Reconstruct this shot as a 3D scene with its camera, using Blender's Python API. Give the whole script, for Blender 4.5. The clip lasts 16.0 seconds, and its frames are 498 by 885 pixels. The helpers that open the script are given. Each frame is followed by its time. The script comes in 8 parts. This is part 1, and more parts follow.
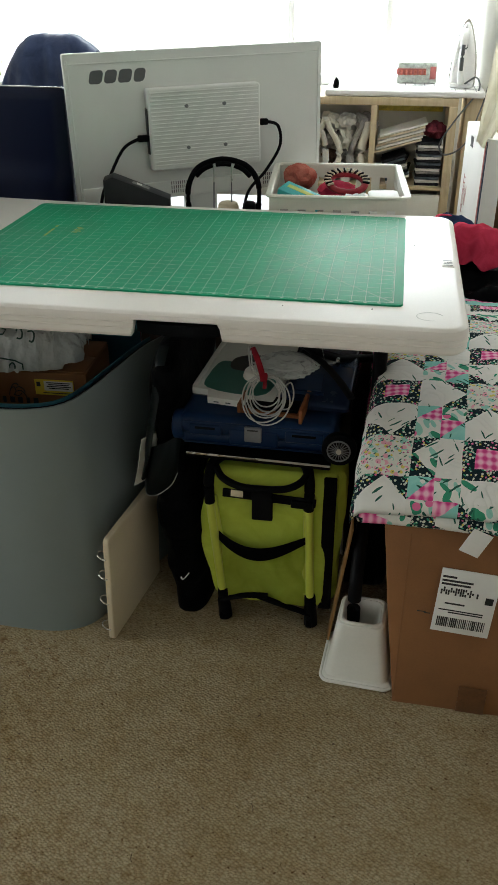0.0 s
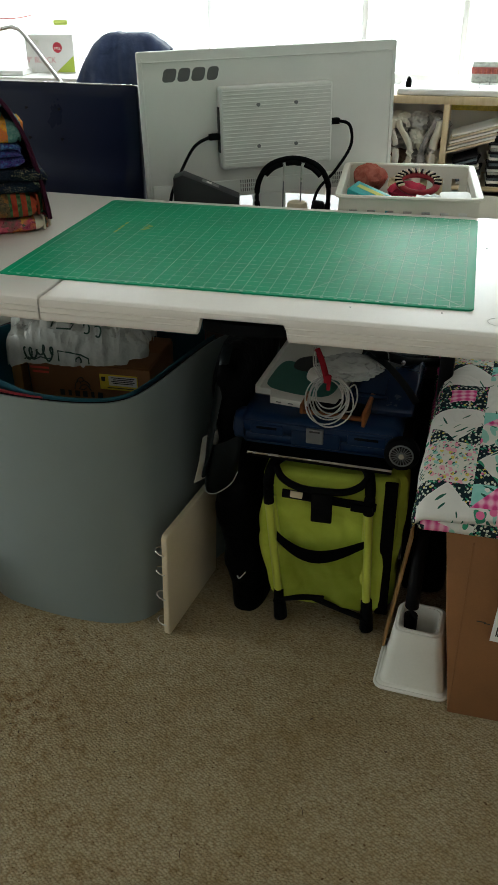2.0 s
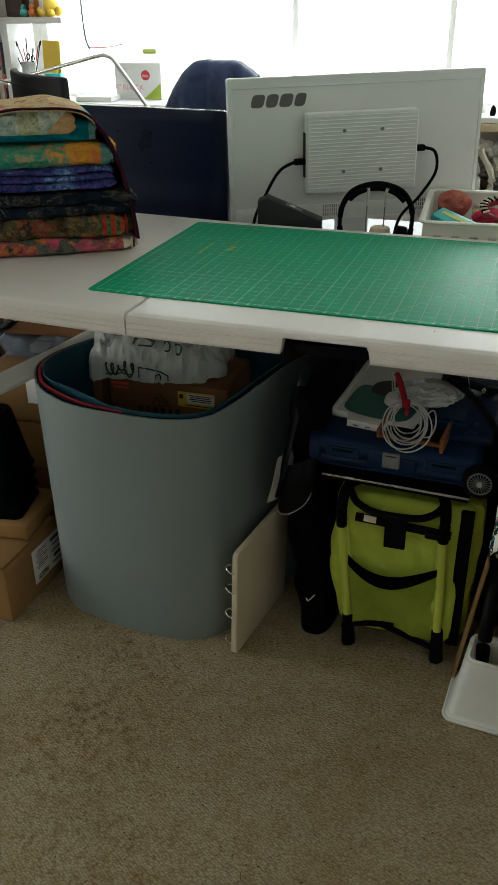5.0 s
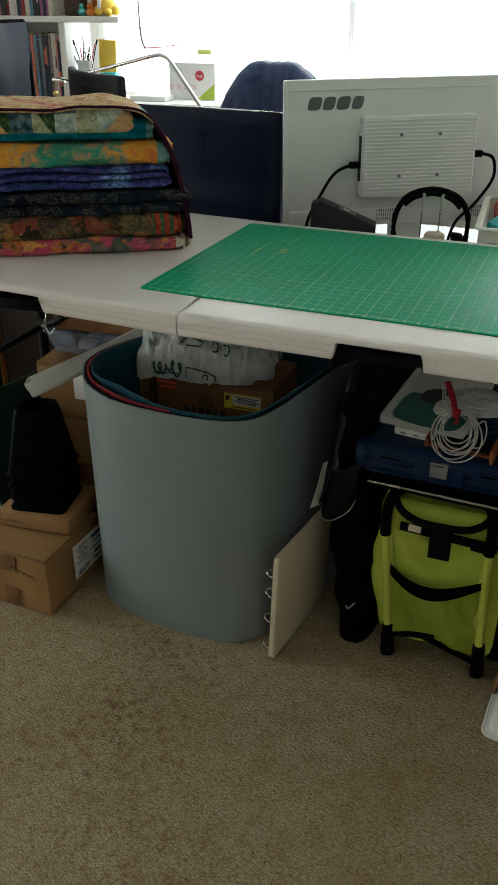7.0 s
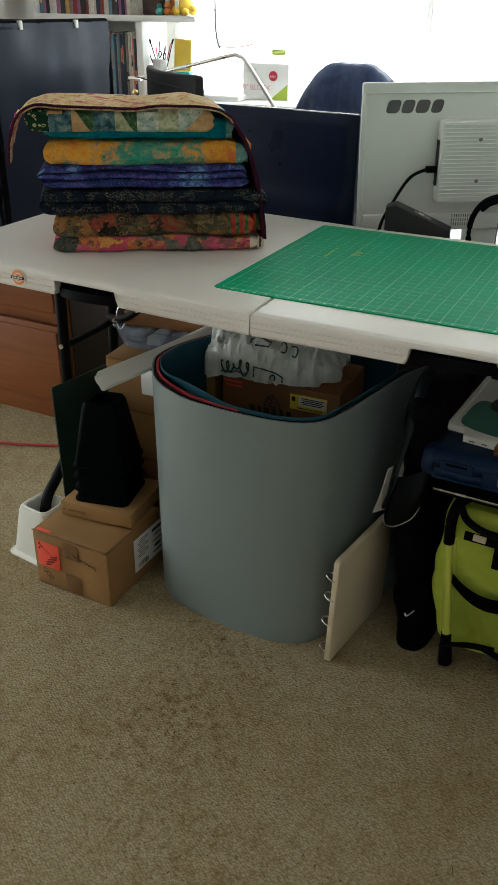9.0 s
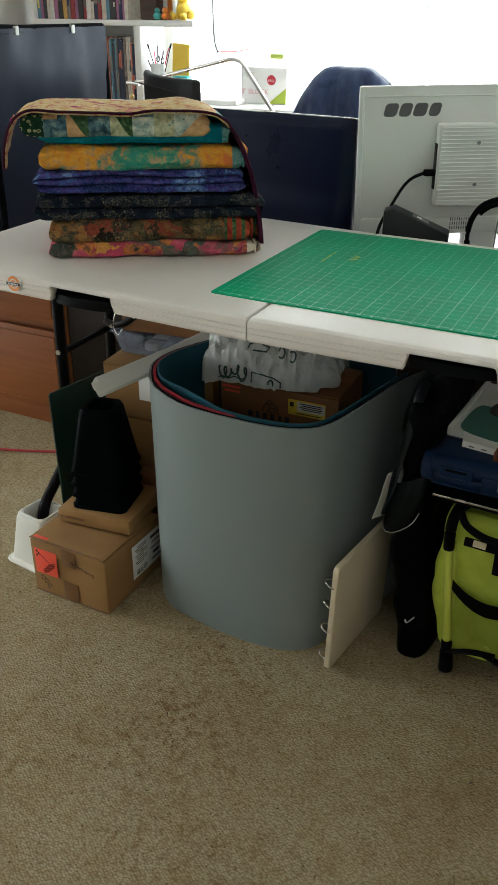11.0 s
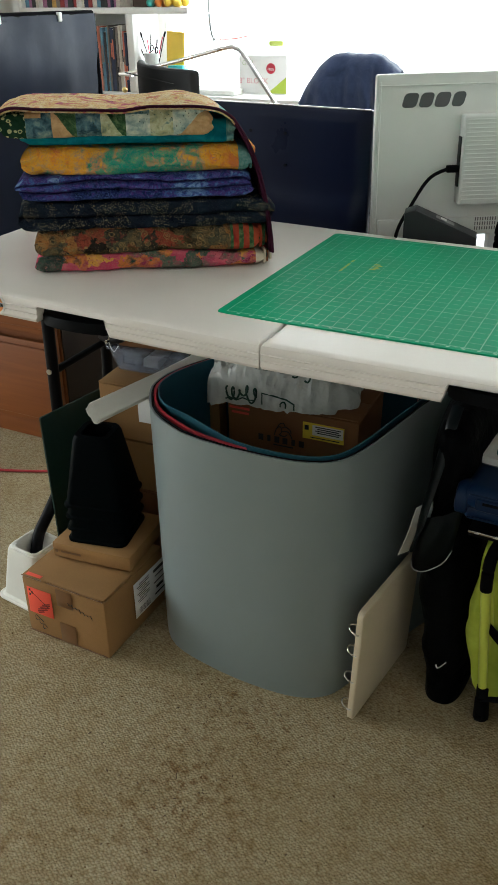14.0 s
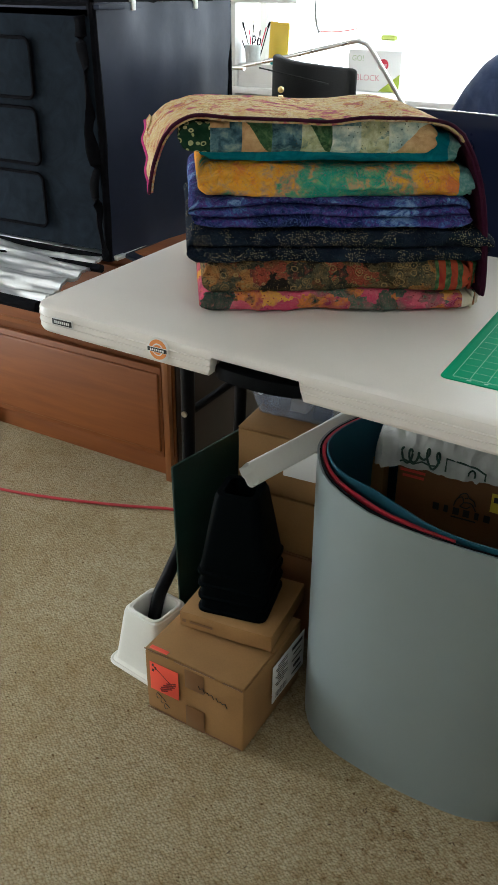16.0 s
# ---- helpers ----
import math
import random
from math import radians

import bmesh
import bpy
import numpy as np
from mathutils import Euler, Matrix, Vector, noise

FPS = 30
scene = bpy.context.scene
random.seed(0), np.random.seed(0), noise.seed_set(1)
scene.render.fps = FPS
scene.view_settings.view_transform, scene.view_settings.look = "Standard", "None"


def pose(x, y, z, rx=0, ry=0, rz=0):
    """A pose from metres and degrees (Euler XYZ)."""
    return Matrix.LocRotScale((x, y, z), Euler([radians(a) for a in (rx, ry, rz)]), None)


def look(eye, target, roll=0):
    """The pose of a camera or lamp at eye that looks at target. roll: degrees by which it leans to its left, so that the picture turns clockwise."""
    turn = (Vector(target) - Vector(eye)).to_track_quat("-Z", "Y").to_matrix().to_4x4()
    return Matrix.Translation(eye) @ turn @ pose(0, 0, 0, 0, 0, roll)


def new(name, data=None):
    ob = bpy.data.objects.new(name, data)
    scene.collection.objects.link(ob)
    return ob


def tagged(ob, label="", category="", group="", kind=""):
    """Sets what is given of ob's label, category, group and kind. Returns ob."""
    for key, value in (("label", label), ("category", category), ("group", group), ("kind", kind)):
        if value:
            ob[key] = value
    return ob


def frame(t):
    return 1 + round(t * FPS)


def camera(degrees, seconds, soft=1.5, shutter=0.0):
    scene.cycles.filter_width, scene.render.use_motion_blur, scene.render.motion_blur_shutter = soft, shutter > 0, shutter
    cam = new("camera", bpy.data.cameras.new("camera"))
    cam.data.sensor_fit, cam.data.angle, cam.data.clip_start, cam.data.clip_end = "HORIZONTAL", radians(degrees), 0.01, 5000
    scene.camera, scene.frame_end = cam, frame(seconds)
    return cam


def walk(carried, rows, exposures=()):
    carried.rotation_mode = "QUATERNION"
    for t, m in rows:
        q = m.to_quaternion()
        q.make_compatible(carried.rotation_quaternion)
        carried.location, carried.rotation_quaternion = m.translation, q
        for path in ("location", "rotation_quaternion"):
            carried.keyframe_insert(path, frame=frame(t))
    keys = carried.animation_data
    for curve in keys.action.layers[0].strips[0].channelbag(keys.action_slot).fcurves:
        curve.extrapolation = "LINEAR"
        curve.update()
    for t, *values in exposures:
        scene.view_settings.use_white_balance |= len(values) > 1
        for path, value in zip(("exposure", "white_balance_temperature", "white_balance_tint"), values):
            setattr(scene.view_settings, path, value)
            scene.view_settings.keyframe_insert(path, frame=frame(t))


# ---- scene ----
cam = camera(33.2, 16.0)
PATH = [
    (0, (0.763, -1.346, 1.443), (0.467, 0.366, 0.452), -0.2),
    (0.5, (0.768, -1.344, 1.445), (0.45, 0.365, 0.454), -0.7),
    (1, (0.764, -1.343, 1.444), (0.433, 0.363, 0.454), -0.4),
    (1.5, (0.759, -1.343, 1.446), (0.391, 0.354, 0.454), -0.2),
    (2, (0.752, -1.34, 1.444), (0.323, 0.342, 0.45), -0.5),
    (2.5, (0.751, -1.341, 1.443), (0.288, 0.335, 0.456), -0.9),
    (3, (0.751, -1.342, 1.444), (0.282, 0.339, 0.467), -1.0),
    (5.5, (0.724, -1.357, 1.437), (0.106, 0.298, 0.499), -0.4),
    (6, (0.72, -1.347, 1.436), (0.075, 0.297, 0.496), -0.2),
    (6.5, (0.719, -1.345, 1.435), (0.055, 0.294, 0.5), -0.2),
    (7, (0.708, -1.351, 1.436), (0.04, 0.285, 0.499), 0.1),
    (7.5, (0.695, -1.362, 1.437), (-0.018, 0.255, 0.501), 0.4),
    (8, (0.681, -1.366, 1.438), (-0.084, 0.225, 0.499), 0.4),
    (10.5, (0.686, -1.353, 1.438), (-0.105, 0.228, 0.502), 0.6),
    (11, (0.683, -1.348, 1.437), (-0.105, 0.238, 0.507), 0.3),
    (11.5, (0.679, -1.347, 1.439), (-0.104, 0.241, 0.509), 0.2),
    (12, (0.667, -1.333, 1.435), (-0.117, 0.252, 0.499), -0.2),
    (12.5, (0.635, -1.303, 1.431), (-0.143, 0.282, 0.492), -0.5),
    (13, (0.599, -1.29, 1.426), (-0.172, 0.3, 0.487), -1.3),
    (13.5, (0.589, -1.258, 1.427), (-0.171, 0.331, 0.481), -1.4),
    (14, (0.566, -1.171, 1.425), (-0.216, 0.405, 0.474), -0.6),
    (14.5, (0.538, -1.088, 1.417), (-0.32, 0.445, 0.461), 0.6),
    (15, (0.459, -1.068, 1.412), (-0.4, 0.46, 0.45), 0.9),
    (15.5, (0.31, -1.059, 1.413), (-0.551, 0.47, 0.452), -0.5),
    (16, (0.177, -1.006, 1.415), (-0.682, 0.52, 0.448), 0.7),
]
walk(cam, [(t, look(eye, target, roll)) for t, eye, target, roll in PATH], [(0.0, -0.38, 6330, 3), (1.5, -0.56, 6310, 1), (3.0, -0.56, 6290, -1), (5.5, -0.70, 6300, 0), (8.0, -0.48, 6280, 1), (10.5, -0.20, 6240, 2), (13.5, -0.05, 6200, 2), (14.5, -0.02, 6150, 3), (15.0, 0.20, 6120, 3), (16.0, -0.02, 6040, 4)])

# ---- world, daylight and exposure ----
world = bpy.data.worlds.new("sky")
scene.world = world
world.use_nodes = True
_wn = world.node_tree.nodes
_sky = _wn.new("ShaderNodeTexSky")
_sky.sky_type = "NISHITA"
_sky.sun_disc = False
_sky.sun_elevation, _sky.sun_rotation = radians(40), radians(20)
_wn["Background"].inputs["Strength"].default_value = 0.12
world.node_tree.links.new(_sky.outputs["Color"], _wn["Background"].inputs["Color"])

sun = new("sun", bpy.data.lights.new("sun", "SUN"))
sun.data.energy, sun.data.angle, sun.data.color = 0.8, radians(12), (1.0, 0.95, 0.88)
sun.matrix_world = look((-0.5, 8, 7), (-0.5, 1, 0))


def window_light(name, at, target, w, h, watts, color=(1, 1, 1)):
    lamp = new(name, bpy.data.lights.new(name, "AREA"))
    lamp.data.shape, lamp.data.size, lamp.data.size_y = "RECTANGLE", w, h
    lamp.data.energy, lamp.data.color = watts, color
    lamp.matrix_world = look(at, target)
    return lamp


window_light("window_daylight", (-0.31, 3.80, 1.62), (-0.31, 0, 1.45), 3.56, 1.35, 130, (0.93, 0.97, 1.0))
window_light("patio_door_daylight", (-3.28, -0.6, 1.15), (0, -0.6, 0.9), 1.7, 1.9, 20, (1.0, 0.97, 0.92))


# ---- building helpers ----
def bm_box(w, d, h, c=(0, 0, 0), bevel=0.0, segs=2, base=False):
    """A block centred on c (or standing on c with base)."""
    bm = bmesh.new()
    bmesh.ops.create_cube(bm, size=1)
    bmesh.ops.scale(bm, vec=(w, d, h), verts=bm.verts)
    if bevel > 0:
        bmesh.ops.bevel(bm, geom=bm.edges[:], offset=bevel, segments=segs, affect="EDGES", profile=0.5)
    bmesh.ops.translate(bm, vec=(c[0], c[1], c[2] + (h / 2 if base else 0)), verts=bm.verts)
    return bm


def bm_cyl(r1, r2, h, c=(0, 0, 0), n=24, axis="z", bevel=0.0):
    bm = bmesh.new()
    bmesh.ops.create_cone(bm, cap_ends=True, segments=n, radius1=r1, radius2=r2, depth=h)
    if bevel > 0:
        rim = [e for e in bm.edges if len(e.link_faces) == 2 and any(len(f.verts) > 4 for f in e.link_faces)]
        bmesh.ops.bevel(bm, geom=rim, offset=bevel, segments=2, affect="EDGES", profile=0.5)
    if axis == "x":
        bmesh.ops.rotate(bm, matrix=Matrix.Rotation(radians(90), 3, "Y"), verts=bm.verts)
    if axis == "y":
        bmesh.ops.rotate(bm, matrix=Matrix.Rotation(radians(-90), 3, "X"), verts=bm.verts)
    bmesh.ops.translate(bm, vec=c, verts=bm.verts)
    return bm


def bm_prism(pts, z0, z1, bevel=0.0, segs=2):
    """A flat outline raised from z0 to z1."""
    bm = bmesh.new()
    low = [bm.verts.new((x, y, z0)) for x, y in pts]
    top = [bm.verts.new((x, y, z1)) for x, y in pts]
    n = len(pts)
    bm.faces.new(low[::-1])
    cap = bm.faces.new(top)
    for i in range(n):
        bm.faces.new((low[i], low[(i + 1) % n], top[(i + 1) % n], top[i]))
    bmesh.ops.recalc_face_normals(bm, faces=bm.faces)
    if bevel > 0:
        bmesh.ops.bevel(bm, geom=list(cap.edges), offset=bevel, segments=segs, affect="EDGES", profile=0.5)
    return bm


def smooth_path(pts, per=6, closed=False):
    """A Catmull-Rom curve through the points."""
    p = [Vector(q) for q in pts]
    n = len(p)
    out = []
    for i in range(n if closed else n - 1):
        a, b = p[(i - 1) % n] if (i or closed) else p[0], p[i]
        c, d = p[(i + 1) % n], p[(i + 2) % n] if (i + 2 < n or closed) else p[-1]
        for k in range(per):
            t = k / per
            out.append(0.5 * (2 * b + (c - a) * t + (2 * a - 5 * b + 4 * c - d) * t * t + (3 * b - a - 3 * c + d) * t ** 3))
    if not closed:
        out.append(p[-1])
    return out


def bm_tube(pts, r, n=8, closed=False, flat=1.0):
    bm = bmesh.new()
    p = [Vector(q) for q in pts]
    m = len(p)
    rings = []
    up = Vector((0, 0, 1))
    for i in range(m):
        a = p[(i - 1) % m] if (i or closed) else p[0]
        b = p[(i + 1) % m] if (i + 1 < m or closed) else p[-1]
        way = (b - a).normalized()
        side = way.cross(up)
        if side.length < 0.05:
            side = way.cross(Vector((0, 1, 0.01)))
        side.normalize()
        nor = side.cross(way).normalized()
        rr = r(i / (m - 1)) if callable(r) else r
        rings.append([bm.verts.new(p[i] + side * rr * math.cos(2 * math.pi * k / n) + nor * rr * flat * math.sin(2 * math.pi * k / n)) for k in range(n)])
    for i in range(m if closed else m - 1):
        a, b = rings[i], rings[(i + 1) % m]
        for k in range(n):
            bm.faces.new((a[k], a[(k + 1) % n], b[(k + 1) % n], b[k]))
    if not closed:
        bm.faces.new(rings[0][::-1])
        bm.faces.new(rings[-1])
    bmesh.ops.recalc_face_normals(bm, faces=bm.faces)
    return bm


def bm_join(*parts):
    out = bmesh.new()
    for b in parts:
        me = bpy.data.meshes.new("tmp")
        b.to_mesh(me)
        b.free()
        out.from_mesh(me)
        bpy.data.meshes.remove(me)
    return out


def moved(bm, m):
    bmesh.ops.transform(bm, matrix=m, verts=bm.verts)
    return bm


def wobble(bm, amount, scale, seed=0.0, only=None):
    """Soft unevenness."""
    for v in bm.verts:
        k = 1.0 if only is None else only(v.co)
        if k:
            v.co += amount * k * noise.noise_vector(v.co * scale + Vector((seed, seed * 1.7, seed * 0.3)))
    return bm


def to_mesh(name, bm, materials, angle=38):
    me = bpy.data.meshes.new(name)
    bm.normal_update()
    bm.to_mesh(me)
    bm.free()
    for m in materials if isinstance(materials, (list, tuple)) else [materials]:
        me.materials.append(m)
    me.polygons.foreach_set("use_smooth", [True] * len(me.polygons))
    me.set_sharp_from_angle(angle=radians(angle))
    return me


def part(name, bm, material, parent, label="", m=None, angle=38):
    """One mesh object under a thing or under a part."""
    ob = new(name, to_mesh(name, bm, material, angle))
    ob.parent = parent
    if m is not None:
        ob.matrix_basis = m
    if label:
        ob["label"] = label
    return ob


def thing(name, label, category, m=None, group=""):
    ob = new(name)
    ob.empty_display_size = 0.05
    if m is not None:
        ob.matrix_basis = m
    return tagged(ob, label, category, group)


def single(name, bm, material, label, category, m=None, group="", kind="", angle=38):
    """A thing that is one mesh."""
    ob = new(name, to_mesh(name, bm, material, angle))
    if m is not None:
        ob.matrix_basis = m
    return tagged(ob, label, category, group, kind)


def text_part(words, size, material, parent, m, name="lettering", depth=0.0004):
    cu = bpy.data.curves.new(name, "FONT")
    cu.body, cu.size, cu.extrude, cu.align_x, cu.align_y = words, size, depth, "CENTER", "CENTER"
    tmp = new("tmp_text", cu)
    me = bpy.data.meshes.new_from_object(tmp)
    bpy.data.objects.remove(tmp)
    bpy.data.curves.remove(cu)
    me.materials.clear()
    me.materials.append(material)
    ob = new(name, me)
    ob.parent = parent
    ob.matrix_basis = m
    return ob


def rounded_rect(w, d, r, n=5):
    pts = []
    for cx, cy, a in ((w / 2 - r, d / 2 - r, 0), (-w / 2 + r, d / 2 - r, 90), (-w / 2 + r, -d / 2 + r, 180), (w / 2 - r, -d / 2 + r, 270)):
        for k in range(n + 1):
            t = radians(a + 90 * k / n)
            pts.append((cx + r * math.cos(t), cy + r * math.sin(t)))
    return pts


# ---- materials ----
def nodes_of(name):
    ma = bpy.data.materials.new(name)
    ma.use_nodes = True
    nt = ma.node_tree
    return ma, nt, nt.nodes["Principled BSDF"]


def add(nt, kind, **kw):
    nd = nt.nodes.new(kind)
    for k, v in kw.items():
        if k in nd.inputs:
            nd.inputs[k].default_value = v
    return nd


def ramp(nt, stops):
    nd = nt.nodes.new("ShaderNodeValToRGB")
    el = nd.color_ramp.elements
    while len(el) < len(stops):
        el.new(0.5)
    for e, (pos, col) in zip(el, stops):
        e.position, e.color = pos, (*col, 1)
    return nd


def paint(name, color, rough=0.6, metal=0.0, var=0.12, scale=6.0, bump=0.15, fine=180.0, spec=0.5, second=None, depth=0.002, alpha=None, trans=0.0):
    """A surface with broad and fine variation; second: the colour of its patches."""
    ma, nt, p = nodes_of(name)
    co = add(nt, "ShaderNodeTexCoord")
    big = add(nt, "ShaderNodeTexNoise", Scale=scale, Detail=5.0, Roughness=0.6)
    small = add(nt, "ShaderNodeTexNoise", Scale=fine, Detail=3.0)
    for nd in (big, small):
        nt.links.new(co.outputs["Object"], nd.inputs["Vector"])
    two = second or tuple(min(1, c * (1 + var)) for c in color)
    one = tuple(c * (1 - var) for c in color)
    rp = ramp(nt, [(0.3, one), (0.7, two)])
    mx = add(nt, "ShaderNodeMath")
    mx.operation = "MULTIPLY_ADD"
    mx.inputs[1].default_value, mx.inputs[2].default_value = 0.3, -0.15
    ad = add(nt, "ShaderNodeMath")
    nt.links.new(small.outputs["Fac"], mx.inputs[0])
    nt.links.new(big.outputs["Fac"], ad.inputs[0])
    nt.links.new(mx.outputs[0], ad.inputs[1])
    nt.links.new(ad.outputs[0], rp.inputs["Fac"])
    nt.links.new(rp.outputs["Color"], p.inputs["Base Color"])
    rr = add(nt, "ShaderNodeMapRange")
    rr.inputs["To Min"].default_value, rr.inputs["To Max"].default_value = max(0.02, rough - 0.08), min(1, rough + 0.08)
    nt.links.new(big.outputs["Fac"], rr.inputs["Value"])
    nt.links.new(rr.outputs[0], p.inputs["Roughness"])
    p.inputs["Metallic"].default_value = metal
    p.inputs["Specular IOR Level"].default_value = spec
    if trans:
        p.inputs["Transmission Weight"].default_value = trans
    if alpha is not None:
        p.inputs["Alpha"].default_value = alpha
    if bump:
        bp = add(nt, "ShaderNodeBump", Strength=bump, Distance=depth)
        nt.links.new(small.outputs["Fac"], bp.inputs["Height"])
        nt.links.new(bp.outputs["Normal"], p.inputs["Normal"])
    return ma


def cloth(name, stops, scale=14.0, distort=1.5, broad=0.0, rough=0.95, kind="noise", weave=900.0, bump=0.35, puff=0.0, speck=None, marks=(), lines=None, rings=None, stitch=0.0, belt=None):
    """Printed or dyed cloth. A ramp of colours over noise, cells or blocks, and a fine weave.
    speck: (colour, scale, share[, cluster scale]); marks: (colour, scale vector, turn, share, kept); lines: (colour, scale, width);
    rings: (colour, scale, frequency, kept); stitch: the scale of a wandering quilting line;
    belt: (where, half width, amount), a stretch along x where the first colours gather."""
    ma, nt, p = nodes_of(name)
    co = add(nt, "ShaderNodeTexCoord")

    def math_node(op, x, y):
        nd = add(nt, "ShaderNodeMath")
        nd.operation = op
        for k, w in ((0, x), (1, y)):
            if isinstance(w, (int, float)):
                nd.inputs[k].default_value = w
            else:
                nt.links.new(w, nd.inputs[k])
        return nd.outputs[0]

    def laid(under, fac, over):
        mix = add(nt, "ShaderNodeMix")
        mix.data_type = "RGBA"
        nt.links.new(fac, mix.inputs["Factor"])
        nt.links.new(under, mix.inputs[6])
        mix.inputs[7].default_value = (*over, 1)
        return mix.outputs[2]

    if kind == "cells":
        src = add(nt, "ShaderNodeTexVoronoi", Scale=scale)
        fac = src.outputs["Distance"]
    elif kind == "blocks":
        wob = add(nt, "ShaderNodeTexNoise", Scale=scale * 2.2, Detail=3.0)
        nt.links.new(co.outputs["Object"], wob.inputs["Vector"])
        shift = add(nt, "ShaderNodeVectorMath")
        shift.operation = "MULTIPLY_ADD"
        nt.links.new(wob.outputs["Color"], shift.inputs[0])
        shift.inputs[1].default_value = (0.9 / scale,) * 3
        nt.links.new(co.outputs["Object"], shift.inputs[2])
        src = add(nt, "ShaderNodeTexVoronoi", Scale=scale)
        nt.links.new(shift.outputs[0], src.inputs["Vector"])
        sep = add(nt, "ShaderNodeSeparateColor")
        nt.links.new(src.outputs["Color"], sep.inputs[0])
        fine_mix = math_node("MULTIPLY_ADD", wob.outputs["Fac"], 0.35)
        nt.nodes[-1].inputs[2].default_value = -0.17
        fac = math_node("ADD", sep.outputs[0], fine_mix)
    else:
        src = add(nt, "ShaderNodeTexNoise", Scale=scale, Detail=4.0, Roughness=0.62, Distortion=distort)
        fac = src.outputs["Fac"]
    if kind != "blocks":
        nt.links.new(co.outputs["Object"], src.inputs["Vector"])
    rp = ramp(nt, stops)
    if broad:
        wide = add(nt, "ShaderNodeTexNoise", Scale=broad, Detail=1.0)
        nt.links.new(co.outputs["Object"], wide.inputs["Vector"])
        half = add(nt, "ShaderNodeMix")
        half.inputs["Factor"].default_value = 0.5
        nt.links.new(fac, half.inputs[2])
        nt.links.new(wide.outputs["Fac"], half.inputs[3])
        fac = half.outputs[0]
    if belt:
        axes = add(nt, "ShaderNodeSeparateXYZ")
        nt.links.new(co.outputs["Object"], axes.inputs[0])
        off = math_node("ABSOLUTE", math_node("SUBTRACT", axes.outputs[0], belt[0]), 0.0)
        near = add(nt, "ShaderNodeMapRange")
        near.interpolation_type = "SMOOTHSTEP"
        near.inputs["From Min"].default_value, near.inputs["From Max"].default_value = 0.0, belt[1]
        near.inputs["To Min"].default_value, near.inputs["To Max"].default_value = -belt[2], belt[2] * 0.6
        nt.links.new(off, near.inputs["Value"])
        fac = math_node("ADD", fac, near.outputs[0])
    nt.links.new(fac, rp.inputs["Fac"])
    color = rp.outputs["Color"]
    for tint, size, turn, share, kept in marks:
        tn = add(nt, "ShaderNodeMapping")
        tn.inputs["Rotation"].default_value = (0, 0, radians(turn))
        nt.links.new(co.outputs["Object"], tn.inputs["Vector"])
        mp = add(nt, "ShaderNodeMapping")
        mp.inputs["Scale"].default_value = size
        mp.inputs["Location"].default_value = (turn * 0.37, kept * 3.1, share * 5.0)
        nt.links.new(tn.outputs[0], mp.inputs["Vector"])
        vo = add(nt, "ShaderNodeTexVoronoi", Scale=1.0)
        nt.links.new(mp.outputs[0], vo.inputs["Vector"])
        sep = add(nt, "ShaderNodeSeparateColor")
        nt.links.new(vo.outputs["Color"], sep.inputs[0])
        hit = math_node("MULTIPLY", math_node("LESS_THAN", vo.outputs["Distance"], share), math_node("LESS_THAN", sep.outputs[0], kept))
        color = laid(color, hit, tint)
    if lines:
        ln = add(nt, "ShaderNodeTexNoise", Scale=lines[1], Detail=2.0, Distortion=1.2)
        nt.links.new(co.outputs["Object"], ln.inputs["Vector"])
        wave = math_node("ABSOLUTE", math_node("SINE", math_node("MULTIPLY", ln.outputs["Fac"], 38.0), 0.0), 0.0)
        color = laid(color, math_node("MULTIPLY", math_node("LESS_THAN", wave, lines[2]), 0.75), lines[0])
    if rings:
        vo = add(nt, "ShaderNodeTexVoronoi", Scale=rings[1])
        nt.links.new(co.outputs["Object"], vo.inputs["Vector"])
        sep = add(nt, "ShaderNodeSeparateColor")
        nt.links.new(vo.outputs["Color"], sep.inputs[0])
        band = math_node("GREATER_THAN", math_node("SINE", math_node("MULTIPLY", vo.outputs["Distance"], rings[2]), 0.0), 0.35)
        hit = math_node("MULTIPLY", math_node("MULTIPLY", band, math_node("LESS_THAN", vo.outputs["Distance"], 0.5)), math_node("LESS_THAN", sep.outputs[0], rings[3]))
        color = laid(color, math_node("MULTIPLY", hit, 0.8), rings[0])
    if speck:
        vo = add(nt, "ShaderNodeTexVoronoi", Scale=speck[1], Randomness=0.7)
        nt.links.new(co.outputs["Object"], vo.inputs["Vector"])
        hit = math_node("LESS_THAN", vo.outputs["Distance"], speck[2])
        if len(speck) > 3:
            cl = add(nt, "ShaderNodeTexNoise", Scale=speck[3], Detail=1.0)
            nt.links.new(co.outputs["Object"], cl.inputs["Vector"])
            hit = math_node("MULTIPLY", hit, math_node("GREATER_THAN", cl.outputs["Fac"], 0.5))
        color = laid(color, hit, speck[0])
    nt.links.new(color, p.inputs["Base Color"])
    p.inputs["Roughness"].default_value = rough
    p.inputs["Specular IOR Level"].default_value = 0.06
    p.inputs["Sheen Weight"].default_value = 0.0
    fine = add(nt, "ShaderNodeTexNoise", Scale=weave, Detail=2.0)
    nt.links.new(co.outputs["Object"], fine.inputs["Vector"])
    last = add(nt, "ShaderNodeBump", Strength=bump, Distance=0.001)
    nt.links.new(fine.outputs["Fac"], last.inputs["Height"])
    reliefs = []
    if puff:
        pf = add(nt, "ShaderNodeTexNoise", Scale=45.0, Detail=2.0)
        nt.links.new(co.outputs["Object"], pf.inputs["Vector"])
        reliefs.append((pf.outputs["Fac"], puff, 0.006))
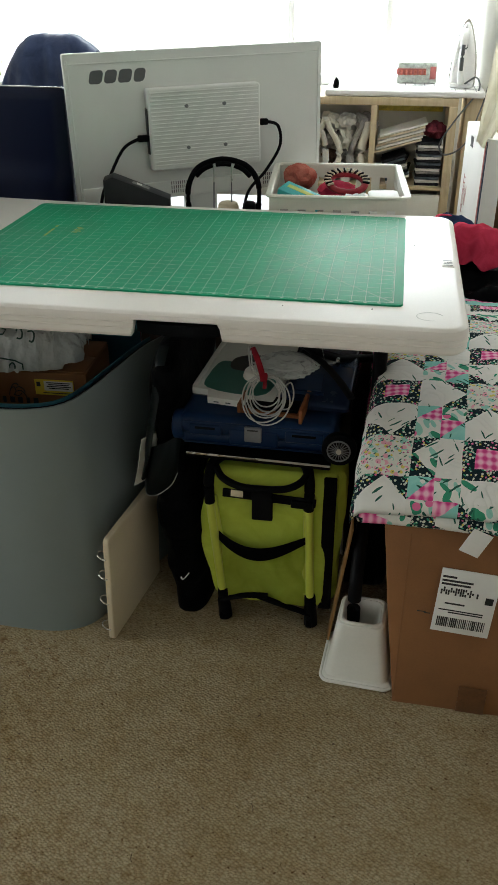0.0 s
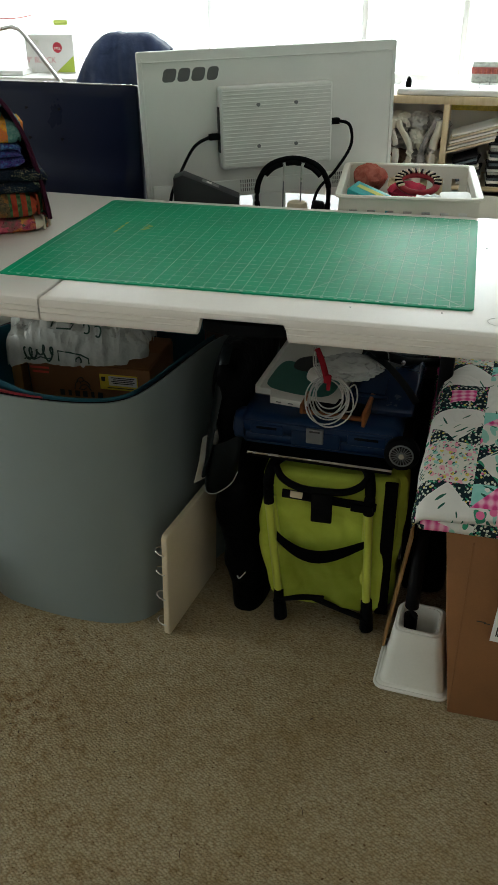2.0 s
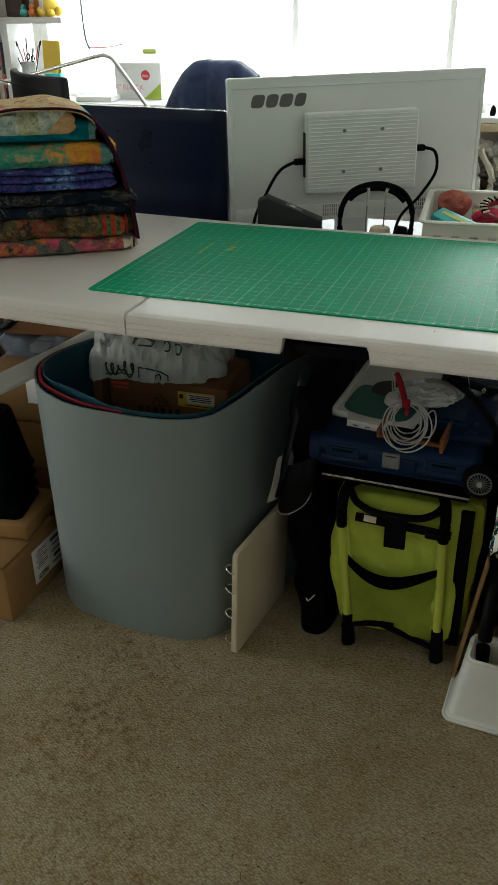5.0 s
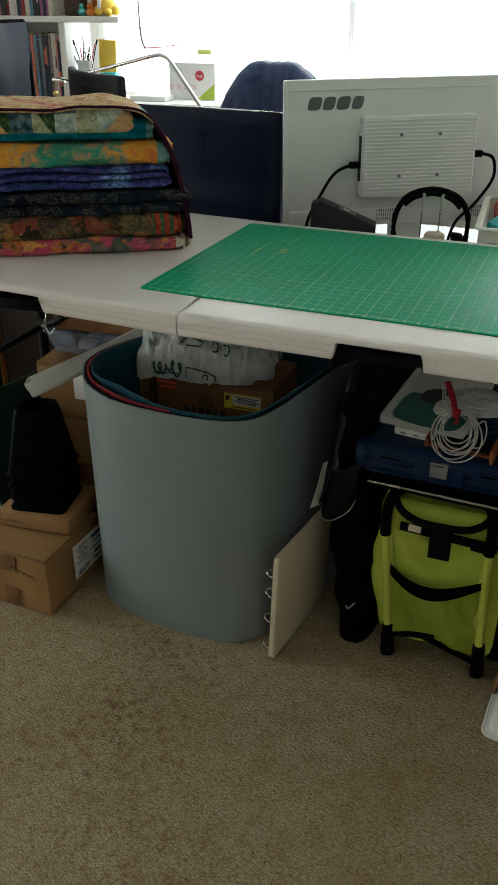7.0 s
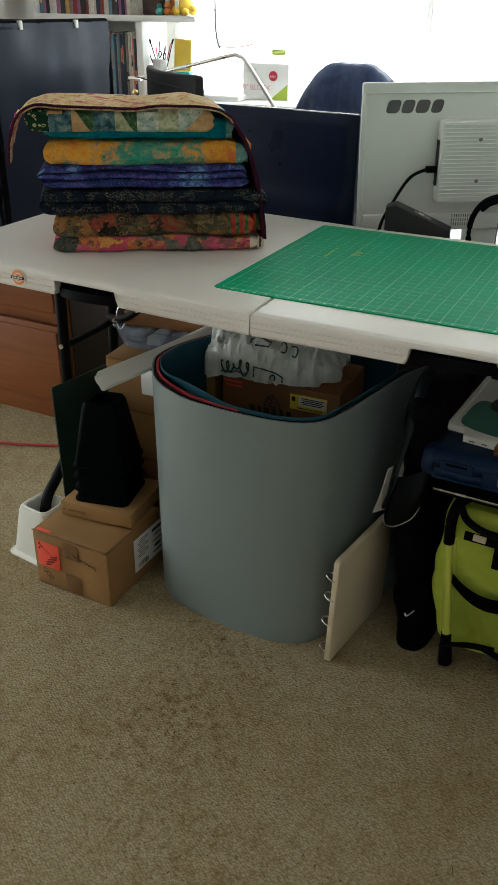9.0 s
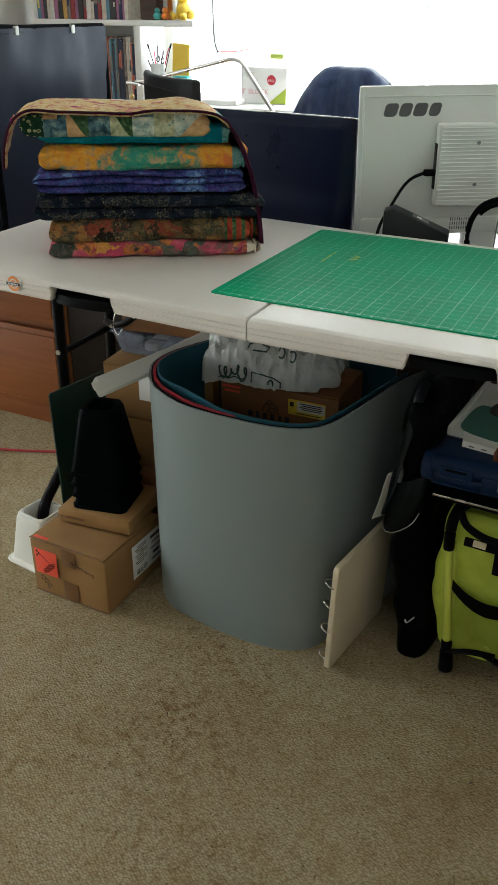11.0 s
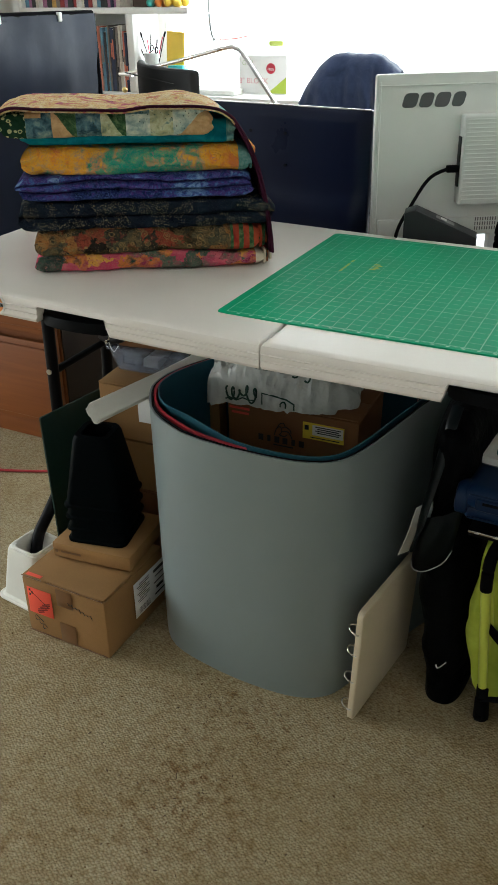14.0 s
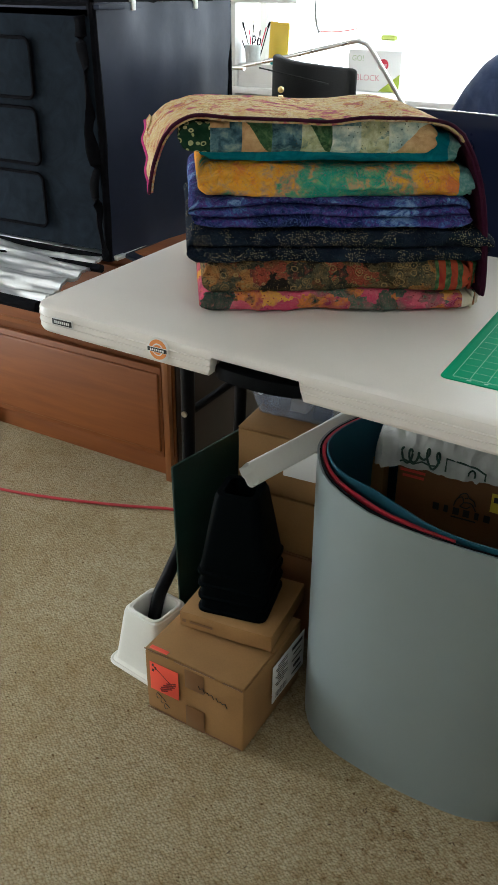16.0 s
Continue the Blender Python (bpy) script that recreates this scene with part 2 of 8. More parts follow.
    if stitch:
        sw = add(nt, "ShaderNodeTexNoise", Scale=stitch, Detail=0.0)
        nt.links.new(co.outputs["Object"], sw.inputs["Vector"])
        wave = math_node("ABSOLUTE", math_node("SINE", math_node("MULTIPLY", sw.outputs["Fac"], 26.0), 0.0), 0.0)
        reliefs.append((math_node("POWER", wave, 0.45), 0.35, 0.005))
    for height, strength, distance in reliefs:
        nb = add(nt, "ShaderNodeBump", Strength=strength, Distance=distance)
        nt.links.new(height, nb.inputs["Height"])
        nt.links.new(last.outputs["Normal"], nb.inputs["Normal"])
        last = nb
    nt.links.new(last.outputs["Normal"], p.inputs["Normal"])
    return ma


def glowing(name, color, strength):
    ma, nt, p = nodes_of(name)
    p.inputs["Base Color"].default_value = (0, 0, 0, 1)
    p.inputs["Emission Color"].default_value = (*color, 1)
    p.inputs["Emission Strength"].default_value = strength
    return ma


def carpet_material():
    """Looped beige carpet with darker flecks, traffic soil and a few brown stains."""
    ma, nt, p = nodes_of("looped_carpet")
    co = add(nt, "ShaderNodeTexCoord")
    vec = co.outputs["Object"]
    warp = add(nt, "ShaderNodeMapping")
    warp.inputs["Scale"].default_value = (1.0, 1.25, 1.0)
    warp.inputs["Rotation"].default_value = (0, 0, radians(38))
    nt.links.new(vec, warp.inputs["Vector"])
    # rows of loops, pulled about by a slow noise so that no lattice shows
    pull = add(nt, "ShaderNodeTexNoise", Scale=34.0, Detail=2.0)
    nt.links.new(warp.outputs[0], pull.inputs["Vector"])
    bent = add(nt, "ShaderNodeVectorMath")
    bent.operation = "MULTIPLY_ADD"
    nt.links.new(pull.outputs["Color"], bent.inputs[0])
    bent.inputs[1].default_value = (0.0035, 0.0035, 0.0)
    nt.links.new(warp.outputs[0], bent.inputs[2])
    loops = add(nt, "ShaderNodeTexVoronoi", Scale=148.0, Randomness=0.64)
    nt.links.new(bent.outputs[0], loops.inputs["Vector"])
    tone = add(nt, "ShaderNodeTexNoise", Scale=110.0, Detail=4.0, Roughness=0.7)
    soil = add(nt, "ShaderNodeTexNoise", Scale=2.6, Detail=6.0, Roughness=0.65)
    blotch = add(nt, "ShaderNodeTexNoise", Scale=21.0, Detail=4.0, Roughness=0.6)
    fleck = add(nt, "ShaderNodeTexNoise", Scale=95.0, Detail=1.0)
    stain = add(nt, "ShaderNodeTexNoise", Scale=42.0, Detail=5.0, Roughness=0.7)
    for nd in (tone, soil, blotch, fleck, stain):
        nt.links.new(vec, nd.inputs["Vector"])
    yarn = ramp(nt, [(0.28, (0.285, 0.234, 0.148)), (0.5, (0.372, 0.311, 0.204)), (0.72, (0.456, 0.390, 0.268))])
    nt.links.new(tone.outputs["Fac"], yarn.inputs["Fac"])

    def over(color, fac, tint):
        mix = add(nt, "ShaderNodeMix")
        mix.data_type, mix.blend_type = "RGBA", "MULTIPLY"
        nt.links.new(fac, mix.inputs["Factor"])
        nt.links.new(color, mix.inputs[6])
        mix.inputs[7].default_value = (*tint, 1)
        return mix.outputs[2]

    gap = add(nt, "ShaderNodeMapRange")
    gap.inputs["From Min"].default_value, gap.inputs["From Max"].default_value = 0.40, 0.85
    nt.links.new(loops.outputs["Distance"], gap.inputs["Value"])
    c = over(yarn.outputs["Color"], gap.outputs[0], (0.69, 0.62, 0.52))
    sr = ramp(nt, [(0.42, (0, 0, 0)), (0.75, (0.75, 0.75, 0.75))])
    nt.links.new(soil.outputs["Fac"], sr.inputs["Fac"])
    c = over(c, sr.outputs["Color"], (0.74, 0.66, 0.52))
    br = ramp(nt, [(0.46, (0, 0, 0)), (0.72, (0.8, 0.8, 0.8))])
    nt.links.new(blotch.outputs["Fac"], br.inputs["Fac"])
    c = over(c, br.outputs["Color"], (0.86, 0.79, 0.68))
    fr = ramp(nt, [(0.700, (0, 0, 0)), (0.755, (0.85, 0.85, 0.85))])
    nt.links.new(fleck.outputs["Fac"], fr.inputs["Fac"])
    c = over(c, fr.outputs["Color"], (0.36, 0.24, 0.15))
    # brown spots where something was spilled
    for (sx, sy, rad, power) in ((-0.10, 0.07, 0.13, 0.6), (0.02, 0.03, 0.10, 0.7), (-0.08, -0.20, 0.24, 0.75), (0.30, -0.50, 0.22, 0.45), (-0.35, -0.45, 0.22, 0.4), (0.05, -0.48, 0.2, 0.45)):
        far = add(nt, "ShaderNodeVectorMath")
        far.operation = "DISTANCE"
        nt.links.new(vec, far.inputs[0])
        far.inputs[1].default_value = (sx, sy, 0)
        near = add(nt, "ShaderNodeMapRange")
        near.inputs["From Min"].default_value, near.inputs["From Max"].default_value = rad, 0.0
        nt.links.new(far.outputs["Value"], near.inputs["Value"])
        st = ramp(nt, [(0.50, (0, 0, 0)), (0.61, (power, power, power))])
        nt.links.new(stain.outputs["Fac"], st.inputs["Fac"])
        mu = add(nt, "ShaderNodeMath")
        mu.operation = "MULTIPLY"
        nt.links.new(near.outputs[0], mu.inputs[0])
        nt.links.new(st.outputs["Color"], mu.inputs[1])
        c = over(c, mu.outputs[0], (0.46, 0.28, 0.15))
    nt.links.new(c, p.inputs["Base Color"])
    p.inputs["Roughness"].default_value = 1.0
    p.inputs["Specular IOR Level"].default_value = 0.05
    inv = add(nt, "ShaderNodeMath")
    inv.operation = "SUBTRACT"
    inv.inputs[0].default_value = 1.0
    nt.links.new(loops.outputs["Distance"], inv.inputs[1])
    bp = add(nt, "ShaderNodeBump", Strength=0.75, Distance=0.004)
    nt.links.new(inv.outputs[0], bp.inputs["Height"])
    b2 = add(nt, "ShaderNodeBump", Strength=0.22, Distance=0.003)
    nt.links.new(tone.outputs["Fac"], b2.inputs["Height"])
    nt.links.new(bp.outputs["Normal"], b2.inputs["Normal"])
    nt.links.new(b2.outputs["Normal"], p.inputs["Normal"])
    return ma


def wood(name, dark, light, scale=3.0, rough=0.45, axis=0):
    ma, nt, p = nodes_of(name)
    co = add(nt, "ShaderNodeTexCoord")
    mp = add(nt, "ShaderNodeMapping")
    s = [14.0, 14.0, 14.0]
    s[axis] = 1.0
    mp.inputs["Scale"].default_value = s
    nt.links.new(co.outputs["Object"], mp.inputs["Vector"])
    no = add(nt, "ShaderNodeTexNoise", Scale=scale, Detail=8.0, Roughness=0.6, Distortion=0.6)
    nt.links.new(mp.outputs[0], no.inputs["Vector"])
    rp = ramp(nt, [(0.3, dark), (0.7, light)])
    nt.links.new(no.outputs["Fac"], rp.inputs["Fac"])
    nt.links.new(rp.outputs["Color"], p.inputs["Base Color"])
    p.inputs["Roughness"].default_value = rough
    bp = add(nt, "ShaderNodeBump", Strength=0.12, Distance=0.001)
    nt.links.new(no.outputs["Fac"], bp.inputs["Height"])
    nt.links.new(bp.outputs["Normal"], p.inputs["Normal"])
    return ma


M_CARPET = carpet_material()
M_WALL = paint("painted_wall", (0.72, 0.70, 0.66), 0.85, var=0.05, scale=1.5, bump=0.2, fine=260)
M_CEIL = paint("ceiling_paint", (0.8, 0.79, 0.76), 0.9, var=0.03, bump=0.4, fine=120)
M_WHITE = paint("white_paint", (0.78, 0.77, 0.75), 0.5, var=0.04, bump=0.05)
M_TABLE = paint("moulded_table_plastic", (0.725, 0.678, 0.632), 0.33, var=0.05, scale=3, bump=0.14, fine=420, depth=0.0006)
M_BLACK = paint("black_plastic", (0.0035, 0.0038, 0.0045), 0.55, bump=0.1, fine=400, spec=0.04)
M_BLACKMETAL = paint("black_steel_tube", (0.004, 0.004, 0.005), 0.45, bump=0.05, spec=0.08)
M_STEEL = paint("bare_steel", (0.62, 0.61, 0.58), 0.28, metal=1.0, var=0.06, bump=0.03)
M_BRASS = paint("brass", (0.72, 0.53, 0.22), 0.3, metal=1.0, bump=0.02)
M_MAT = paint("green_cutting_mat", (0.005, 0.305, 0.145), 0.55, var=0.10, spec=0.18, scale=9, bump=0.3, fine=900, depth=0.0004)
M_MATLINE = paint("mat_print", (0.31, 0.56, 0.42), 0.5, var=0.15, scale=30, bump=0)
M_YELLOW = paint("yellow_print", (0.40, 0.40, 0.07), 0.6, bump=0)
M_DKGREEN = paint("dark_green_board", (0.004, 0.028, 0.022), 0.55, var=0.2, bump=0.2, fine=500)
M_MONWHITE = paint("white_monitor_plastic", (0.70, 0.71, 0.68), 0.38, var=0.03, bump=0.1, fine=600, depth=0.0004)
M_MONDARK = paint("dark_monitor_plastic", (0.0045, 0.0075, 0.024), 0.30, var=0.1, spec=0.16, bump=0.1, fine=700, depth=0.0003)
M_LOGO = paint("grey_mark", (0.10, 0.10, 0.105), 0.4, bump=0)
M_KRAFT = paint("brown_cardboard", (0.285, 0.152, 0.052), 0.8, var=0.13, scale=5, bump=0.18, fine=260)
M_KRAFT_DK = paint("dark_cardboard", (0.225, 0.098, 0.034), 0.75, var=0.12, scale=5, bump=0.15, fine=260)
M_TAPE = paint("brown_tape", (0.165, 0.080, 0.032), 0.4, var=0.1, bump=0.05)
M_LABEL = paint("white_label", (0.75, 0.74, 0.72), 0.6, var=0.03, bump=0.02)
M_INK = paint("black_ink", (0.02, 0.02, 0.02), 0.6, bump=0)
M_ORANGE = paint("red_orange_label", (0.85, 0.10, 0.06), 0.55, var=0.05, bump=0)
M_YLABEL = paint("yellow_label", (0.80, 0.62, 0.05), 0.55, var=0.05, bump=0)
M_GREY = paint("grey_foam_sheet", (0.212, 0.252, 0.256), 0.33, spec=0.6, var=0.05, scale=2.5, bump=0.12, fine=700, depth=0.0005)
M_TEAL = paint("teal_foam_sheet", (0.014, 0.085, 0.125), 0.5, var=0.1, bump=0.1)
M_RED = paint("red_foam_sheet", (0.42, 0.02, 0.04), 0.5, var=0.1, bump=0.1)
M_BLACKFOAM = paint("black_foam_edge", (0.005, 0.005, 0.006), 0.8, spec=0.1)
M_LIME = cloth("lime_canvas", [(0.3, (0.43, 0.515, 0.065)), (0.7, (0.55, 0.65, 0.098))], scale=8, rough=0.8, weave=700, bump=0.5, puff=0.25)
M_LIMEPOLE = paint("lime_metal_tube", (0.52, 0.58, 0.085), 0.35, var=0.06, bump=0.03)
M_WEB = cloth("black_webbing", [(0.3, (0.004, 0.004, 0.0045)), (0.7, (0.008, 0.008, 0.009))], weave=600)
M_BAGCLOTH = cloth("black_nylon", [(0.3, (0.0010, 0.0012, 0.0016)), (0.7, (0.0030, 0.0034, 0.004))], rough=0.5, puff=0.6)
for _m in (M_WEB, M_BAGCLOTH):
    _m.node_tree.nodes["Principled BSDF"].inputs["Specular IOR Level"].default_value = 0.03
M_TENT = paint("navy_black_nylon", (0.0120, 0.0175, 0.0390), 0.50, var=0.15, scale=3, bump=0.12, fine=40, depth=0.002, spec=0.24)
M_TENTFRONT = cloth("matt_black_nylon", [(0.3, (0.010, 0.0135, 0.019)), (0.7, (0.017, 0.023, 0.032))], rough=0.9, weave=500, puff=0.3)
M_TENTFRONT.node_tree.nodes["Principled BSDF"].inputs["Specular IOR Level"].default_value = 0.04
M_TENTEDGE = cloth("black_binding", [(0.3, (0.003, 0.003, 0.004)), (0.7, (0.006, 0.006, 0.008))])
M_SILVER = paint("crinkled_silver_foil", (0.90, 0.91, 0.93), 0.34, metal=0.75, var=0.05, bump=0.4, fine=22, depth=0.004)
M_OAK = wood("orange_oak", (0.175, 0.046, 0.007), (0.235, 0.070, 0.011), axis=0, rough=0.55)
M_OAKV = wood("orange_oak_upright", (0.15, 0.045, 0.009), (0.24, 0.082, 0.016), axis=2, rough=0.55)
M_DARKWOOD = wood("dark_wood", (0.035, 0.018, 0.012), (0.07, 0.035, 0.022), axis=0)
M_BIRCH = wood("birch_veneer", (0.50, 0.385, 0.23), (0.62, 0.50, 0.33), axis=2, rough=0.5)
M_BLUE = paint("blue_plastic", (0.002, 0.017, 0.060), 0.40, var=0.1, bump=0.1, spec=0.25)
M_BLUETRANS = paint("smoky_blue_plastic", (0.006, 0.018, 0.05), 0.25, var=0.1, bump=0.05, spec=0.4)
M_CREAM = paint("cream_board", (0.62, 0.53, 0.38), 0.6, var=0.06, scale=5, bump=0.08)
M_PAPER = paint("white_paper", (0.74, 0.73, 0.69), 0.75, var=0.03, bump=0.05)
M_BAGPLASTIC = paint("thin_white_plastic", (0.62, 0.64, 0.62), 0.24, var=0.14, scale=9, bump=0.9, fine=24, depth=0.012, alpha=0.86)
M_CLEAR = paint("clear_tub_plastic", (0.30, 0.34, 0.44), 0.10, var=0.05, bump=0.05, alpha=0.34)
M_RISERW = paint("white_riser_plastic", (0.70, 0.69, 0.64), 0.45, var=0.05, bump=0.1)
M_BASKET = paint("cream_basket_plastic", (0.72, 0.70, 0.62), 0.45, var=0.04, bump=0.1)
M_CORDRED = paint("red_cord_rubber", (0.40, 0.02, 0.03), 0.5)
M_CORDWHITE = paint("grey_white_cable", (0.46, 0.45, 0.43), 0.45)
M_NAVY = cloth("navy_jersey", [(0.3, (0.045, 0.065, 0.14)), (0.7, (0.08, 0.11, 0.22))], puff=0.3)
M_NAVY.node_tree.nodes["Principled BSDF"].inputs["Sheen Weight"].default_value = 0.5
M_DENIM = cloth("blue_denim", [(0.3, (0.012, 0.022, 0.055)), (0.7, (0.03, 0.05, 0.11))], puff=0.4)
M_REDCLOTH = cloth("red_cotton", [(0.3, (0.42, 0.025, 0.060)), (0.7, (0.58, 0.05, 0.105))], puff=0.5)
M_STRAPRED = cloth("dull_red_webbing", [(0.3, (0.20, 0.010, 0.018)), (0.7, (0.30, 0.018, 0.028))])
M_CREAMCLOTH = cloth("cream_cotton", [(0.3, (0.68, 0.64, 0.54)), (0.7, (0.80, 0.77, 0.68))], puff=0.3)
M_GREYCLOTH = cloth("grey_cotton", [(0.3, (0.20, 0.19, 0.18)), (0.7, (0.42, 0.40, 0.37))], puff=0.4)
M_CHAIRBLACK = paint("black_mesh_chair", (0.006, 0.006, 0.007), 0.65, bump=0.4, fine=300)
M_OUTSIDE = glowing("bright_overcast_outside", (0.97, 0.985, 1.0), 5.0)


# ---- the room ----
def slab(name, w, d, h, c, material, label=""):
    return single(name, bm_box(w, d, h, c), material, label or name.replace("_", " "), name.split("_")[0], kind="structure")


X0, X1, Y0, Y1, ZC = -3.4, 1.75, -2.9, 3.75, 2.45
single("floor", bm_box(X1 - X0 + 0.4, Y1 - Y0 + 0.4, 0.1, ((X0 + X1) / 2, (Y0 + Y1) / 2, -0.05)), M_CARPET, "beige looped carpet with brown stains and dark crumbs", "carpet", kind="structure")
single("ceiling", bm_box(X1 - X0 + 0.4, Y1 - Y0 + 0.4, 0.1, ((X0 + X1) / 2, (Y0 + Y1) / 2, ZC + 0.05)), M_CEIL, "plain white ceiling", "ceiling", kind="structure")
slab("wall_east", 0.12, Y1 - Y0, ZC, (X1 + 0.06, (Y0 + Y1) / 2, ZC / 2), M_WALL, "plain off-white painted wall")
slab("wall_south", X1 - X0, 0.12, ZC, ((X0 + X1) / 2, Y0 - 0.06, ZC / 2), M_WALL, "plain off-white painted wall")


def wall_with_hole(name, axis, at, lo, hi, h0, h1, z0, z1, thick=0.12):
    """A wall along x (axis x) or y with one opening through it."""
    bms = []
    for a, b, c, d in ((lo, h0, 0, ZC), (h1, hi, 0, ZC), (h0, h1, 0, z0), (h0, h1, z1, ZC)):
        if b - a < 0.01 or d - c < 0.01:
            continue
        if axis == "x":
            bms.append(bm_box(b - a, thick, d - c, ((a + b) / 2, at, (c + d) / 2)))
        else:
            bms.append(bm_box(thick, b - a, d - c, (at, (a + b) / 2, (c + d) / 2)))
    return single(name, bm_join(*bms), M_WALL, "plain off-white painted wall with an opening", "wall", kind="structure")


WX0, WX1, WZ0, WZ1 = -2.42, 1.50, 0.86, 2.30
wall_with_hole("wall_north", "x", Y1 + 0.06, X0, X1, WX0, WX1, WZ0, WZ1)
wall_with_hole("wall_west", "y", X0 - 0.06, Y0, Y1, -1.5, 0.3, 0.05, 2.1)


def window(name, x0, x1, z0, z1, y, mullions):
    w = thing(name, "wide white-framed window, bright with daylight", "window")
    w["kind"] = "structure"
    fr = 0.05
    frame_bm = bm_join(bm_box(x1 - x0, 0.06, fr, ((x0 + x1) / 2, y, z0 + fr / 2), 0.004), bm_box(x1 - x0, 0.06, fr, ((x0 + x1) / 2, y, z1 - fr / 2), 0.004),
                       bm_box(fr, 0.06, z1 - z0 - 2 * fr, (x0 + fr / 2, y, (z0 + z1) / 2), 0.004), bm_box(fr, 0.06, z1 - z0 - 2 * fr, (x1 - fr / 2, y, (z0 + z1) / 2), 0.004))
    part("window_frame", frame_bm, M_WHITE, w)
    for mx in mullions:
        part("mullion", bm_box(0.035, 0.05, z1 - z0 - 2 * fr, (mx, y, (z0 + z1) / 2), 0.004), M_WHITE, w)
    part("window_sill", bm_box(x1 - x0 + 0.1, 0.14, 0.025, ((x0 + x1) / 2, y - 0.10, z0 - 0.0125), 0.006), M_WHITE, w)
    return w


window("window_1", WX0, WX1, WZ0, WZ1, 3.78, (-0.754, 0.125, 0.66))
single("backdrop", bm_box(9.0, 0.05, 5.0, (-0.2, 5.2, 1.6)), M_OUTSIDE, "bright white overcast daylight outside the window", "sky", kind="structure")
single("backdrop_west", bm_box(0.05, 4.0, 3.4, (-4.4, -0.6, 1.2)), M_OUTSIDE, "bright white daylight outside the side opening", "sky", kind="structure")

# ---- the folding table ----
TZ = 0.911          # height of the table's top
TX0, TX1, TY0, TY1, SEAM = -0.842, 0.908, -0.004, 0.754, 0.008


def table_half(x0, x1, sign):
    """One half of the fold-in-half top: a moulded plate with a grooved lip, cut away at the leg catch."""
    r, g = 0.045, 0.0015
    n0, n1 = sorted((SEAM + sign * 0.312, SEAM + sign * 0.472))

    def z_low(x, y):
        if y < TY0 + 0.02:
            k = max(0.0, min(1.0, min(x - n0, n1 - x) / 0.004 + 0.5))
            return TZ - 0.046 + 0.033 * k
        return TZ - 0.046

    a, b = (x0, x1 - g) if sign < 0 else (x0 + g, x1)
    pts = []

    def arc(cx, cy, d0):
        for k in range(9):
            t = radians(d0 + 90 * k / 8)
            pts.append((cx + r * math.cos(t), cy + r * math.sin(t), math.cos(t), math.sin(t)))

    def line(xa, ya, xb, yb, nx, ny, n):
        for k in range(1, n):
            t = k / n
            pts.append((xa + (xb - xa) * t, ya + (yb - ya) * t, nx, ny))

    if sign > 0:
        arc(b - r, TY1 - r, 0)
        line(b - r, TY1, a, TY1, 0, 1, 12)
        pts.append((a, TY1, -0.3, 1))
        pts.append((a, TY1 - 0.01, -1, 0))
        pts.append((a, TY0 + 0.01, -1, 0))
        pts.append((a, TY0, -0.3, -1))
        line(a, TY0, b - r, TY0, 0, -1, 220)
        arc(b - r, TY0 + r, 270)
    else:
        pts.append((b, TY0 + 0.01, 1, 0))
        pts.append((b, TY1 - 0.01, 1, 0))
        pts.append((b, TY1, 0.3, 1))
        line(b, TY1, a + r, TY1, 0, 1, 12)
        arc(a + r, TY1 - r, 90)
        arc(a + r, TY0 + r, 180)
        line(a + r, TY0, b, TY0, 0, -1, 220)
        pts.append((b, TY0, 0.3, -1))
    bm = bmesh.new()
    rings = []
    for x, y, nx, ny in pts:
        zb = z_low(x, y)
        h = 0.046
        prof = [(0.016, TZ), (0.009, TZ - 0.0008), (0.003, TZ - 0.004), (0.0005, TZ - 0.009), (0.0006, TZ - 0.38 * h), (-0.0012, TZ - 0.40 * h), (0.0006, TZ - 0.43 * h),
                (0.0006, TZ - 0.62 * h), (-0.0012, TZ - 0.64 * h), (0.0006, TZ - 0.67 * h), (0, TZ - 0.88 * h), (0.003, TZ - h), (0.02, TZ - h), (0.022, TZ - 0.014)]
        prof = [(o, max(z, zb) if z < TZ - 0.0135 else z) for o, z in prof]
        seam_side = abs(nx) > 0.9 and abs(ny) < 0.1 and abs(x - SEAM) < 0.01
        rings.append([bm.verts.new((x - nx * (o * (0.25 if seam_side else 1)), y - ny * o, z)) for o, z in prof])
    m = len(rings)
    for i in range(m):
        p, q = rings[i], rings[(i + 1) % m]
        for k in range(len(p) - 1):
            bm.faces.new((p[k], q[k], q[k + 1], p[k + 1]))
    bm.faces.new([rg[0] for rg in rings])
    bm.faces.new([rg[-1] for rg in rings][::-1])
    bmesh.ops.recalc_face_normals(bm, faces=bm.faces)
    if sign < 0:
        for v in bm.verts:
            v.co = skewed(v.co)
    return bm


def skewed(p):
    """The far half stands a little askew at the hinge: back and up towards its end."""
    far = max(0.0, SEAM - p.x)
    return Vector((p.x, p.y + 0.020 * far, p.z + 0.013 * far))


